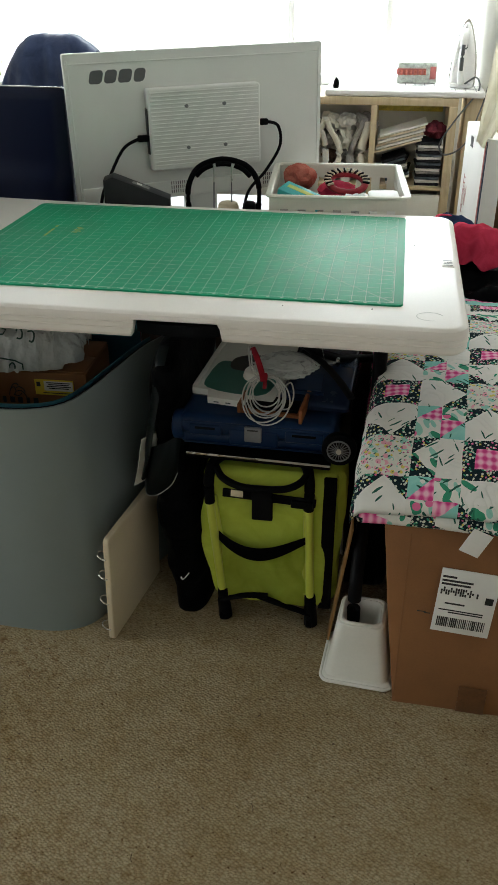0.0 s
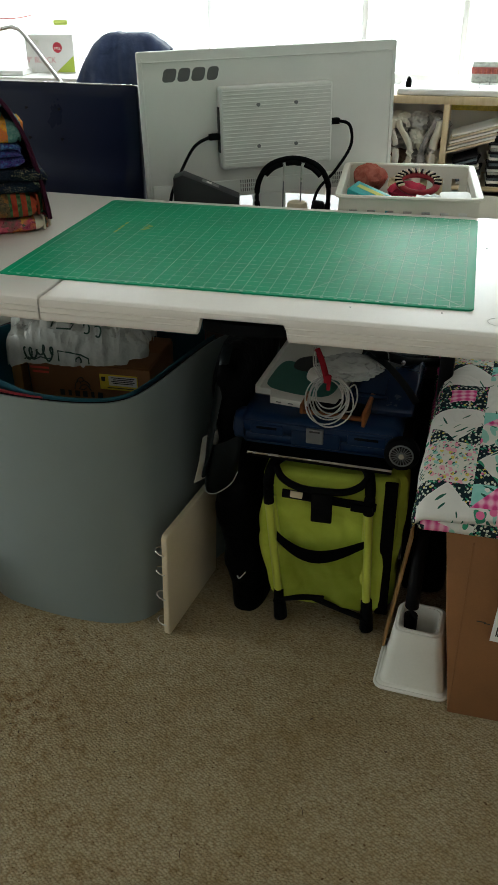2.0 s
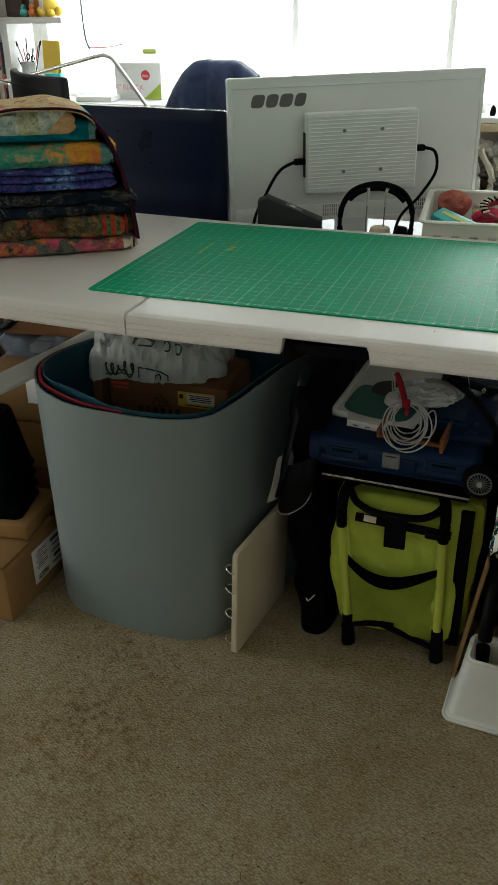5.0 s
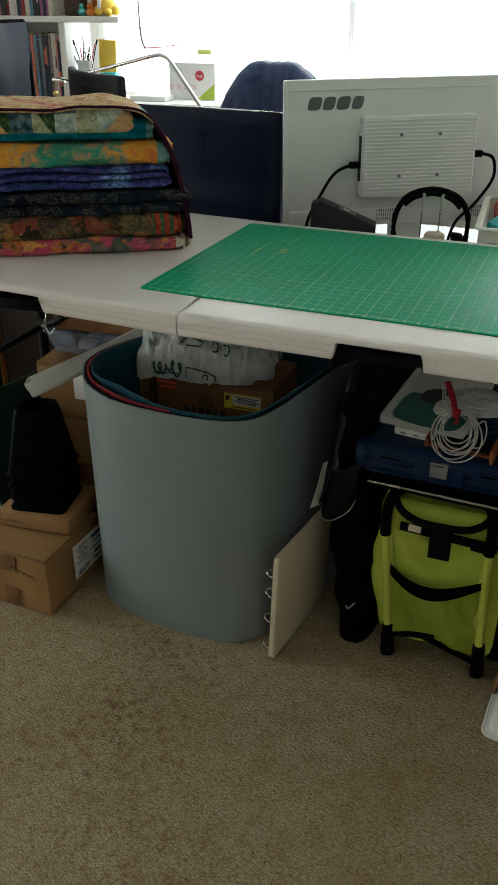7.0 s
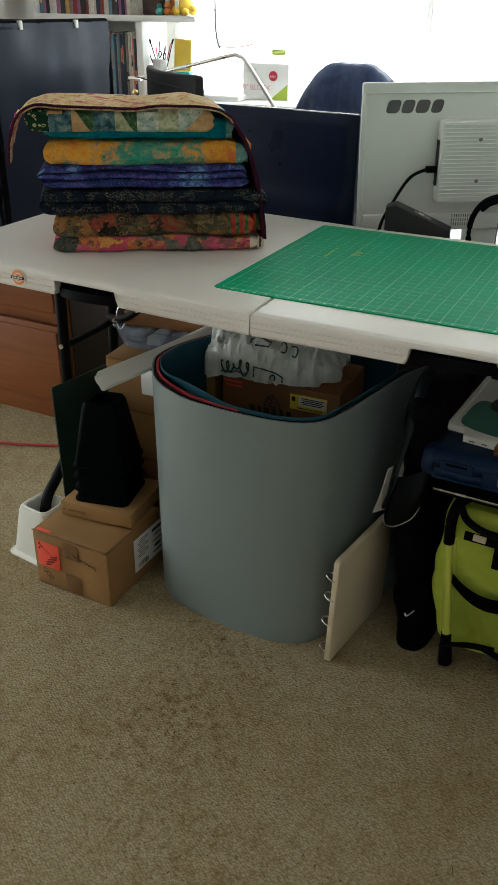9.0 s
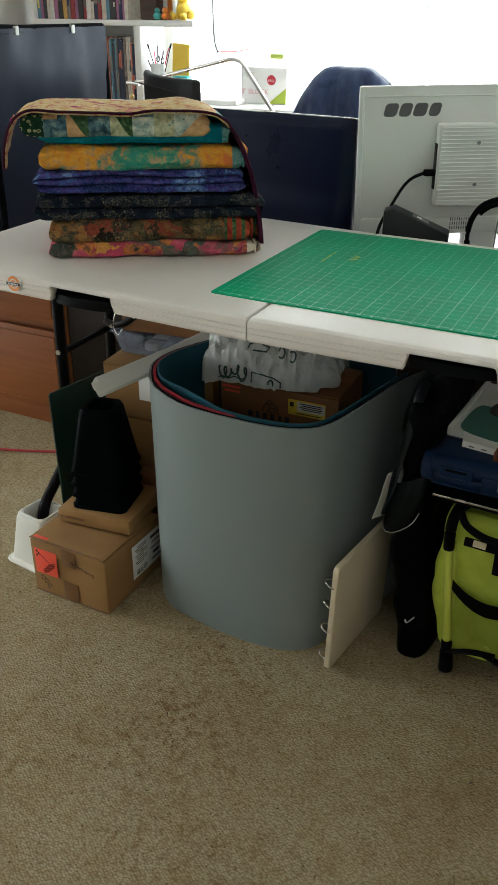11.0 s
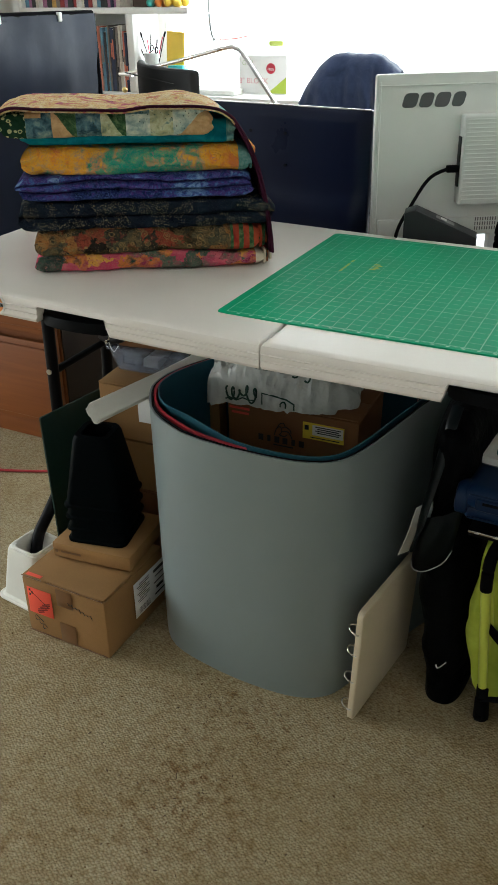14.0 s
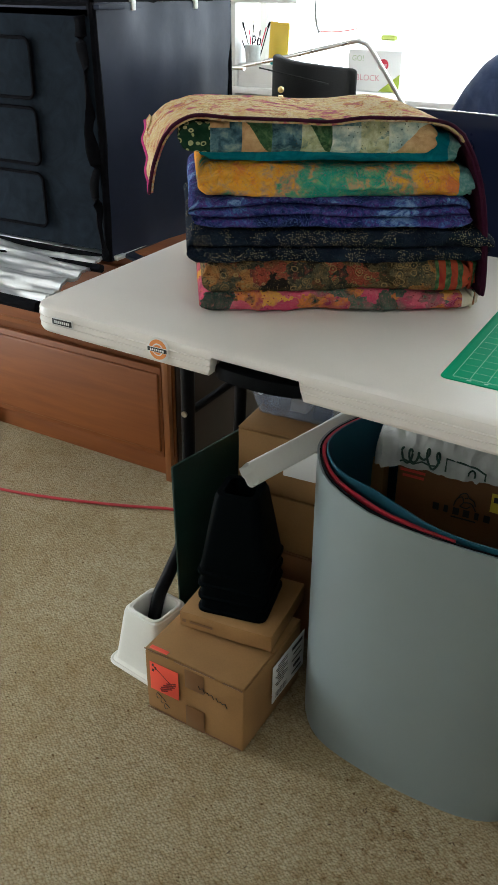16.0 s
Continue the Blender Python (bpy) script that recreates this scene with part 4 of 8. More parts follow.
def clear_tub(w, d, h, m):
    t = thing("storage_tub", "clear plastic storage tub with a lid on stacked boxes", "storage tub", m)
    body = bmesh.new()
    rings = []
    for hw, hd, z in ((w / 2 - 0.015, d / 2 - 0.015, 0), (w / 2, d / 2, h), (w / 2 - 0.003, d / 2 - 0.003, h), (w / 2 - 0.018, d / 2 - 0.018, 0.003)):
        rings.append([body.verts.new((x, y, z)) for x, y in rounded_rect(2 * hw, 2 * hd, 0.02, 4)])
    for a, b in zip(rings, rings[1:]):
        for k in range(len(a)):
            body.faces.new((a[k], a[(k + 1) % len(a)], b[(k + 1) % len(a)], b[k]))
    body.faces.new(rings[0][::-1])
    body.faces.new(rings[-1])
    bmesh.ops.recalc_face_normals(body, faces=body.faces)
    part("body", body, M_CLEAR, t)
    part("lid", bm_prism(rounded_rect(w + 0.012, d + 0.012, 0.022), h, h + 0.008, 0.002), M_CLEAR, t)
    for s in (-1, 1):
        part("latch", bm_box(0.05, 0.012, 0.035, (s * w * 0.25, -d / 2 - 0.006, h - 0.012), 0.004), M_CLEAR, t)
    return t


clear_tub(0.33, 0.24, 0.062, pose(-0.505, 0.605, 0.5545, 0, 0, 4))
carton("cardboard_box", 0.32, 0.23, 0.040, pose(-0.480, 0.615, 0.6265, 0, 0, 7), M_KRAFT_DK, "flat brown cardboard box lying on a clear tub", tape=False, flaps=False)
for k in range(5):
    single("sewing_notion", bm_box(0.045, 0.09 + 0.01 * (k % 3), 0.024, (0, 0, 0), 0.004), (M_BLACK, M_LABEL, M_BLUE, M_CREAM, M_LOGO)[k], "small packet kept in the clear tub", "packet", pose(-0.618 + 0.056 * k, 0.562 + 0.01 * (k % 2), 0.5705, 0, 0, 12 * (k % 3) - 8), "packets in the clear tub")


def paper_roll(a, b, r, name, label):
    t = thing(name, label, "paper roll")
    a, b = Vector(a), Vector(b)
    bm = bmesh.new()
    way = (b - a).normalized()
    s = way.cross(Vector((0, 0, 1))).normalized()
    u = s.cross(way)
    rings = []
    for j in range(13):
        f = j / 12
        rings.append([bm.verts.new(a.lerp(b, f) + (s * math.cos(q) + u * math.sin(q)) * (r * (1 - 0.02 * q) + 0.0016 * math.sin(7 * f + q) + 0.0034 * (1 - 0.7 * f) * math.cos(4 * q + 0.9 * f) + 0.0012 * math.sin(9 * q + 3 * f))) for q in [k * 0.30 for k in range(34)]])
    for p, q in zip(rings, rings[1:]):
        for k in range(33):
            bm.faces.new((p[k], p[k + 1], q[k + 1], q[k]))
    part("paper_turn", bm, M_PAPER, t, angle=60)
    return t


paper_roll((-0.478, 0.160, 0.604), (-0.300, 0.70, 0.652), 0.026, "paper_roll", "white paper roll lying across boxes into the grey roll")

# brown carton inside the grey roll with a plastic bag on top
gx = carton("cardboard_box", 0.325, 0.20, 0.572, pose(-0.116, 0.518, 0, 0, 0, 2), M_KRAFT_DK, "brown printed cardboard box inside the grey roll", tape=False)
for pts in ([(-0.040, 0.506), (-0.036, 0.522), (-0.026, 0.530), (-0.022, 0.518), (-0.028, 0.508)], [(-0.022, 0.518), (-0.008, 0.520), (0.000, 0.512), (0.004, 0.504)], [(-0.034, 0.524), (-0.028, 0.536), (-0.018, 0.540), (-0.014, 0.532), (-0.020, 0.528)],
            [(-0.014, 0.532), (-0.002, 0.526), (0.002, 0.516)], [(-0.028, 0.508), (-0.016, 0.506), (-0.008, 0.512)]):
    part("print_emblem", bm_tube(smooth_path([(x, -0.1042, z) for x, z in pts], 3), 0.0013, 5), M_INK, gx, "dark printed emblem")
bars(gx, [(-0.075 + 0.0205 * k, 0.494, 0.0125 - 0.004 * (k % 3 == 1), 0.016) for k in range(6)] + [(-0.018, 0.480, 0.05, 0.003)], Matrix.Translation((0, -0.1042, 0)))
bars(gx, [(-0.130, 0.559, 0.052, 0.006), (-0.128, 0.547, 0.044, 0.006)], Matrix.Translation((0, -0.1042, 0)), M_ORANGE)
lb = part("label", bm_box(0.100, 0.001, 0.042, (0.080, -0.1038, 0.534), 0.0002), M_YLABEL, gx, "yellow and white label with unreadable print")
part("label_field", bm_box(0.074, 0.0006, 0.026, (0.091, -0.1046, 0.538)), M_LABEL, lb)
bars(lb, [(0.092, 0.547 - 0.005 * k, 0.062 - 0.010 * (k % 2), 0.0022) for k in range(4)] + [(0.040, 0.542, 0.010, 0.012), (0.085, 0.519, 0.07, 0.002)], Matrix.Translation((0, -0.1052, 0)))


def plastic_bag():
    """A thin carrier bag lying crumpled over the box, one corner hanging down."""
    t = thing("plastic_bag", "crumpled white plastic carrier bag with green print", "plastic bag", pose(-0.150, 0.492, 0.5835, 0, 0, 8))

    def skin(u, v):
        # u along the bag, v from the front hem over the top to the back
        ridge = abs(noise.noise(Vector((u * 3.2 + v * 3.4, v * 2.0 - u * 1.2, 5)))) + 0.55 * abs(noise.noise(Vector((u * 6.5 - v * 5.0, v * 5.0 + u * 2.4, 9)))) + 0.3 * abs(noise.noise(Vector((u * 14 + v * 7, v * 9 - u * 6, 4))))
        fold = 0.050 * (ridge - 0.25) * min(1.0, 0.25 + 3.0 * v)
        half = 0.178 + 0.016 * noise.noise(Vector((v * 3, 2, 2)))
        a = math.pi * v
        taper = 1 - 0.30 * max(0.0, u - 0.3) ** 1.4
        body = max(0.0, 1 - abs(u) ** 3.4) ** 0.5
        y = -0.108 * math.cos(a) * (0.62 + 0.38 * body) * taper + fold * 0.8 * math.cos(a)
        z = 0.128 * math.sin(a) ** 0.7 * (0.40 + 0.60 * body) * taper * (1 - 0.1 * u) - fold * math.sin(a) + 0.010 + 0.008 * noise.noise(Vector((u * 4, 3, v)))
        if v < 0.22 and y < -0.088:
            # the front hem sags a little before the box, lowest towards its right end
            z -= (0.010 + 0.022 * math.exp(-((u - 0.45) / 0.25) ** 2)) * (1 - v / 0.22)
        if u < -0.72 and v < 0.35:
            drop = (-0.72 - u) / 0.28 * (1 - v / 0.35)
            return Vector((u * half, y - 0.022 * drop, z - 0.022 * drop))
        return Vector((u * half, y, z if y < -0.106 else max(0.001, z)))

    nu, nv = 84, 48
    bm = bmesh.new()
    grid = [[bm.verts.new(skin(-1 + 2 * i / nu, j / nv)) for i in range(nu + 1)] for j in range(nv + 1)]
    for p, q in zip(grid, grid[1:]):
        for i in range(nu):
            bm.faces.new((p[i], p[i + 1], q[i + 1], q[i]))
    bmesh.ops.recalc_face_normals(bm, faces=bm.faces)
    part("bag", bm, M_BAGPLASTIC, t, angle=34)
    green = paint("green_print", (0.004, 0.045, 0.028), 0.5, bump=0)

    def printed(name, pts, r):
        line = [skin(u, v) + Vector((0, -0.0022, 0.0012)) for u, v in pts]
        part(name, bm_tube(line, r, 5), green, t)

    # looping scrawl along the front hem, an open box and odd strokes: print that cannot be read
    scrawl = []
    for k in range(66):
        f = k / 65
        turn = 2 * math.pi * (4.6 * f + 0.2 * math.sin(5 * f))
        size = 0.80 + 0.30 * math.sin(9 * f + 1)
        scrawl.append((-0.66 + 0.40 * f - 0.040 * size * math.sin(turn), 0.042 - 0.004 * f + 0.028 * size * math.cos(turn) + 0.004 * math.sin(14 * f)))
    printed("print_scrawl", scrawl, 0.0024)
    printed("print_stroke", [(-0.70, 0.012), (-0.64, 0.024), (-0.55, 0.014), (-0.46, 0.018), (-0.38, 0.010), (-0.30, 0.016)], 0.0018)
    printed("print_box", [(-0.20, 0.010), (-0.20, 0.052), (-0.05, 0.048), (0.12, 0.038), (0.22, 0.032), (0.22, 0.012)], 0.0020)
    printed("print_loop", [(0.08 + 0.035 * math.cos(radians(q)), 0.014 + 0.012 * math.sin(radians(q))) for q in range(-30, 220, 25)], 0.0019)
    printed("print_box", [(-0.28, 0.185), (-0.28, 0.225), (-0.10, 0.230), (0.02, 0.22), (0.0, 0.178), (-0.2, 0.176)], 0.0022)
    for cu in (0.20, 0.36):
        printed("print_loop", [(cu + 0.05 * math.cos(radians(q)), 0.19 + 0.03 * math.sin(radians(q))) for q in range(-120, 160, 20)], 0.0021)
    return t


plastic_bag()

# cream ring board leaning against the grey roll
rb = thing("ring_binder", "cream board with steel binder rings standing on edge", "ring binder", pose(0.166, 0.120, 0.002, 0, 0, 82) @ pose(0, 0, 0, 2, 0, 0))
part("board", moved(bm_prism(rounded_rect(0.285, 0.305, 0.012), -0.007, 0.007, 0.004, 3), pose(0.1425, 0, 0.1525, 90, 0, 0)), M_CREAM, rb)
for z in (0.05, 0.13, 0.205, 0.262):
    q = [(-0.003 + 0.013 * math.cos(radians(a)), 0.005 + 0.015 * math.sin(radians(a)), z + 0.006 * math.sin(radians(a))) for a in range(-40, 230, 22)]
    part("ring", bm_tube(smooth_path(q, 2), 0.0016, 6), M_STEEL, rb, "open steel binder ring")

# black bag with a white sheet beside it
M_BAGFLAP = paint("coated_black_nylon", (0.0045, 0.0085, 0.0105), 0.36, bump=0.25, fine=60, spec=0.22)


def black_bag():
    """A soft nylon bag whose waist leans on the roll and whose top slumps over towards the trolley."""
    t = thing("tote_bag", "black nylon bag standing slumped between grey roll and trolley", "bag")

    def section(f):
        z = 0.70 * f
        cx = 0.328 - 0.040 * min(1.0, f / 0.66) ** 1.2
        half = 0.048 + 0.010 * math.sin(math.pi * min(1.0, f * 1.5)) - 0.008 * max(0.0, f - 0.6) / 0.4
        return z, cx, half, 0.256 + 0.06 * max(0.0, f - 0.35), 0.62 + 0.05 * f

    bm = bmesh.new()
    rings = []
    n, m = 40, 44
    for j in range(m + 1):
        f = j / m
        z, cx, half, y0, y1 = section(f)
        shut = 1.0 if f < 0.94 else max(0.12, 1 - ((f - 0.94) / 0.06) ** 2)
        ring = []
        for k in range(n):
            a = 2 * math.pi * k / n
            c, q = math.cos(a), math.sin(a)
            px = cx + half * shut * math.copysign(abs(c) ** 0.7, c)
            py = (y0 + y1) / 2 + (y1 - y0) / 2 * shut * math.copysign(abs(q) ** 0.6, q)
            ease = min(1.0, f * 8)
            crease = 0.010 * noise.noise(Vector((px * 9, py * 7, z * 9))) + 0.005 * abs(noise.noise(Vector((px * 30, py * 12, z * 22 + 3))))
            ring.append(bm.verts.new((px + ease * crease * c * 1.6, py + ease * crease * q * 1.6, z)))
        rings.append(ring)
    for p, q in zip(rings, rings[1:]):
        for k in range(n):
            bm.faces.new((p[k], p[(k + 1) % n], q[(k + 1) % n], q[k]))
    bm.faces.new(rings[0][::-1])
    bm.faces.new(rings[-1])
    bmesh.ops.recalc_face_normals(bm, faces=bm.faces)
    part("body", bm, M_BAGCLOTH, t, angle=70)
    hem = smooth_path([(0.234, 0.262, 0.368), (0.244, 0.246, 0.358), (0.266, 0.240, 0.362), (0.290, 0.243, 0.378), (0.306, 0.250, 0.394), (0.316, 0.262, 0.416)], 4)
    part("piping", bm_tube([p + Vector((0, -0.002, 0)) for p in hem], 0.0011, 6), M_CORDWHITE, t, "pale piping along the pocket flap")
    lip = bmesh.new()
    rows = []
    for j in range(9):
        f = j / 8
        row = []
        for p in hem:
            pleat = 0.006 * noise.noise(Vector((p.x * 45, f * 3, 1)))
            row.append(lip.verts.new((p.x + 0.012 * f, p.y + 0.016 * f ** 2 - 0.006 * math.sin(math.pi * f) + pleat * f, p.z + (0.475 + 0.04 * (p.x - 0.234) / 0.08 - p.z) * f)))
        rows.append(row)
    for p, q in zip(rows, rows[1:]):
        for i in range(len(hem) - 1):
            lip.faces.new((p[i], p[i + 1], q[i + 1], q[i]))
    bmesh.ops.solidify(lip, geom=lip.faces[:], thickness=0.004)
    part("top_flap", lip, M_BAGFLAP, t, "flap with a slight sheen", angle=60)
    strap = smooth_path([(0.236, 0.252, 0.40), (0.246, 0.252, 0.45), (0.256, 0.262, 0.52), (0.268, 0.280, 0.60), (0.276, 0.305, 0.67), (0.278, 0.34, 0.70)], 6)
    part("shoulder_strap", bm_tube(strap, 0.012, 8, flat=0.4), M_BAGFLAP, t)
    mark = smooth_path([(0.317, 0.236, 0.128), (0.322, 0.234, 0.122), (0.331, 0.235, 0.132), (0.338, 0.237, 0.142)], 4)
    part("small_mark", bm_tube(mark, 0.0022, 6, flat=0.4), M_LABEL, t, "small pale mark")
    return t


black_bag()
# a torn sheet of white paper squeezed between the bag and the roll
sheet = bmesh.new()
rows = []
for j in range(11):
    f = j / 10
    rows.append([sheet.verts.new((0.1985 + 0.040 * f + u * (0.006 + 0.006 * f) + 0.004 * noise.noise(Vector((f * 5, u * 3, 2))), 0.322 + 0.034 * f + 0.05 * u + 0.006 * noise.noise(Vector((f * 6, u * 4, 7))), 0.356 + 0.110 * f ** 0.8 + 0.012 * u)) for u in (0, 0.25, 0.5, 0.75, 1.0)])
for p, q in zip(rows, rows[1:]):
    for i in range(4):
        sheet.faces.new((p[i], p[i + 1], q[i + 1], q[i]))
bmesh.ops.solidify(sheet, geom=sheet.faces[:], thickness=0.0015)
single("paper_sheet", sheet, M_PAPER, "creased white paper sheet squeezed beside the black bag", "paper", angle=60)
ps = bm_box(0.002, 0.070, 0.15, (0, 0, 0), 0.0)
bmesh.ops.subdivide_edges(ps, edges=ps.edges[:], cuts=4, use_grid_fill=True)
wobble(ps, 0.01, 9, 2)
single("paper_sheet", ps, M_PAPER, "white paper sheet tucked between bag and grey roll", "paper", pose(0.236, 0.300, 0.425, 0, 16, -36))


# ---- lime trolley and what lies on it ----
def trolley():
    t = thing("folding_trolley", "lime green folding trolley bag with black straps and feet", "trolley", pose(0.528, 0.35, 0, 0, 0, 1))

    def fold(x, z, k):
        """Soft hanging creases in the canvas."""
        return 0.014 * noise.noise(Vector((x * 9 + k, z * 5, k))) + 0.014 * (abs(noise.noise(Vector((x * 20 + z * 9, z * 8 - x * 6, k + 4)))) - 0.25)

    bag = bm_box(0.30, 0.21, 0.385, (0.022, 0.0, 0.055), 0.022, 3, base=True)
    bmesh.ops.subdivide_edges(bag, edges=[e for e in bag.edges if e.calc_length() > 0.06], cuts=15, use_grid_fill=True)
    for v in bag.verts:
        f = (v.co.z - 0.055) / 0.385
        v.co.x += (-0.036 * math.sin(min(1.0, f * 1.2) * 2.3)) if v.co.x < 0 else (0.006 * f - 0.02 * (v.co.y < -0.06))
        if v.co.y < -0.08:
            v.co.y += 0.012
        k = fold(v.co.x, v.co.z, 1.0)
        v.co.y += k
        v.co.x += k * (1 if v.co.x > 0 else -1)
    part("bag", bag, M_LIME, t, "lime green canvas body", angle=60)
    # front pocket with a sagging hem and creased canvas
    pk = bmesh.new()
    nx, nz = 34, 22

    def hem_z(u):
        return 0.268 + 0.010 * u - 0.040 * math.sin(math.pi * u ** 0.8) ** 1.1

    grid = []
    for j in range(nz + 1):
        row = []
        for i in range(nx + 1):
            u, w = i / nx, j / nz
            x = -0.112 + 0.212 * u + 0.010 * (1 - w) * (0.5 - u)
            low = 0.070 + 0.020 * math.sin(math.pi * u)
            z = low + (hem_z(u) - low) * w
            y = -0.104 - 0.016 * math.sin(math.pi * u) * (0.3 + 0.7 * w) - fold(x * 1.4, z * 1.2, 6.0) - 0.006 * math.sin(3 * math.pi * u + 3 * w) * (1 - w)
            row.append(pk.verts.new((x, y, z)))
        grid.append(row)
    for a, b in zip(grid, grid[1:]):
        for i in range(nx):
            pk.faces.new((a[i], a[i + 1], b[i + 1], b[i]))
    bmesh.ops.solidify(pk, geom=pk.faces[:], thickness=0.003)
    part("front_pocket", pk, M_LIME, t, angle=60)
    # wide webbing along the hem: a flat ribbon that gapes in the middle
    rb3 = bmesh.new()
    top, bot = [], []
    for k in range(25):
        u = k / 24
        x, y = -0.114 + 0.216 * u, -0.110 - 0.017 * math.sin(math.pi * u)
        wide = 0.013 + 0.007 * math.sin(math.pi * u) - 0.004 * u
        top.append(rb3.verts.new((x, y - 0.002, hem_z(u) + wide)))
        bot.append(rb3.verts.new((x, y - 0.004, hem_z(u) - wide)))
    for k in range(24):
        rb3.faces.new((top[k], top[k + 1], bot[k + 1], bot[k]))
    bmesh.ops.solidify(rb3, geom=rb3.faces[:], thickness=0.004)
    part("pocket_binding", rb3, M_WEB, t, "black binding along the pocket", angle=60)
    for a, b, c in (((-0.118, -0.112, 0.072), (-0.045, -0.120, 0.098), (0.005, -0.122, 0.104)), ((-0.020, -0.122, 0.102), (0.045, -0.120, 0.078), (0.110, -0.112, 0.050))):
        part("lower_strap", bm_tube(smooth_path([a, b, c], 6), 0.011, 8, flat=0.4), M_WEB, t)
    for s, xt in ((-1, -0.134), (1, 0.098)):
        xb = s * 0.108
        part("pole", bm_tube([(xb, -0.108, 0.085), (xt, -0.114, 0.37)], 0.0098, 12), M_LIMEPOLE, t, "lime green metal tube")
        part("pole", bm_tube([(xb - s * 0.014, -0.100, 0.085), (xt - s * 0.006, -0.096, 0.37)], 0.0075, 10), M_LIMEPOLE, t, "thinner lime green tube behind")
        part("corner_sleeve", bm_tube(smooth_path([(xt - s * 0.001, -0.114, 0.362), (xt, -0.116, 0.405), (xt - s * 0.002, -0.110, 0.438), (xt - s * 0.010, -0.085, 0.456), (xt - s * 0.03, -0.05, 0.458)], 5), 0.0125, 12), M_BLACK, t)
        foot = part("foot", bm_tube(smooth_path([(xb, -0.107, 0.105), (xb + 0.002, -0.106, 0.06), (xb + 0.004, -0.100, 0.012)], 4), lambda f: 0.0135 + 0.004 * f, 10), M_BLACK, t)
        part("wheel", bm_cyl(0.022, 0.022, 0.016, (xb, -0.098, 0.022), 18, "x", 0.003), M_BLACK, foot)
    part("cross_strap", bm_box(0.215, 0.006, 0.022, (-0.014, -0.121, 0.390), 0.002), M_WEB, t, m=pose(0, 0, 0, 0, 3, 0))
    part("side_buckle", bm_box(0.050, 0.009, 0.020, (0.062, -0.127, 0.386), 0.003), M_BLACK, t, "moulded black buckle", m=pose(0, 0, 0, 0, 3, 0))
    part("buckle_flap", bm_box(0.048, 0.010, 0.086, (-0.008, -0.129, 0.377), 0.003), M_WEB, t, "wide black closing strap")
    part("tag", bm_box(0.028, 0.002, 0.017, (-0.094, -0.131, 0.396), 0.0005), M_CREAM, t, "small cream tag", m=pose(0, 0, 0, 0, 4, 0))
    hd = smooth_path([(-0.118, -0.104, 0.454), (-0.100, -0.122, 0.436), (-0.060, -0.134, 0.424), (-0.010, -0.136, 0.422), (0.045, -0.134, 0.426), (0.078, -0.124, 0.440), (0.092, -0.104, 0.454)], 6)
    part("carry_handle", bm_tube(hd, 0.0085, 8), M_BLACK, t)
    part("side_strap", bm_box(0.030, 0.012, 0.38, (0.143, -0.088, 0.245), 0.003), M_WEB, t, "black edge binding of the side panel")
    return t


trolley()

# dark flat tray with a pale front edge
tr = thing("flat_tray", "thin black board with a pale edge lying on the trolley", "tray", pose(0.512, 0.42, 0.478, 0, 0.6, -1))
part("panel", bm_box(0.325, 0.38, 0.014, (0, 0, 0.007), 0.003), M_BLACK, tr)
part("edge_trim", bm_box(0.325, 0.003, 0.005, (0, -0.1915, 0.012), 0.001), M_STEEL, tr, "pale metal edge strip")


M_HUB = paint("dull_grey_plastic", (0.17, 0.175, 0.185), 0.5)


def blue_case():
    t = thing("tool_case", "dark blue plastic case with a grey latch and a wheel", "tool case", pose(0.508, 0.435, 0.4945, 0, 0, -1))
    part("lower_shell", bm_box(0.350, 0.355, 0.034, (-0.004, 0.004, 0), 0.012, 3, base=True), M_BLUE, t)
    part("upper_shell", bm_box(0.366, 0.365, 0.050, (-0.004, 0, 0.027), 0.024, 5, base=True), M_BLUE, t)
    for x, w in ((-0.118, 0.075), (0.105, 0.085)):
        fp = part("front_panel", bm_box(w, 0.010, 0.026, (x, -0.1815, 0.046), 0.004, 3), M_BLUE, t)
        part("groove", bm_box(w * 0.62, 0.002, 0.006, (x, -0.1872, 0.052), 0.0008), M_BLACK, fp)
    part("front_panel", bm_box(0.110, 0.012, 0.040, (-0.008, -0.1800, 0.034), 0.005, 3), M_BLUE, t)
    part("end_cap", bm_cyl(0.036, 0.036, 0.026, (-0.184, -0.150, 0.040), 28, "x", 0.006), M_BLUE, t, "round blue end cap")
    for z in (0.012, 0.064):
        part("rib", bm_box(0.330, 0.004, 0.004, (-0.004, -0.1815, z), 0.0015), M_BLUE, t)
    lt = part("latch", bm_box(0.038, 0.008, 0.036, (-0.008, -0.190, 0.048), 0.002), M_HUB, t, "pale grey latch")
    part("slot", bm_box(0.024, 0.001, 0.003, (-0.008, -0.1948, 0.060)), M_INK, lt)
    w = part("wheel", bm_cyl(0.038, 0.038, 0.022, (0.184, -0.196, 0.036), 32, "y", 0.004), M_BLACK, t, "small black wheel with a grey spoked hub")
    part("hub_rim", bm_tube([(0.184 + 0.0245 * math.cos(radians(q)), -0.2085, 0.036 + 0.0245 * math.sin(radians(q))) for q in range(0, 360, 15)], 0.0018, 6, closed=True), M_HUB, w)
    for k in range(20):
        a = radians(360 * k / 20)
        part("spoke", moved(bm_box(0.017, 0.0016, 0.0013, (0.0145, 0, 0)), pose(0.184, -0.2085, 0.036) @ Matrix.Rotation(a, 4, "Y")), M_HUB, w)
    part("hub_cap", bm_cyl(0.006, 0.005, 0.006, (0.184, -0.210, 0.036), 12, "y"), M_STEEL, w)
    return t


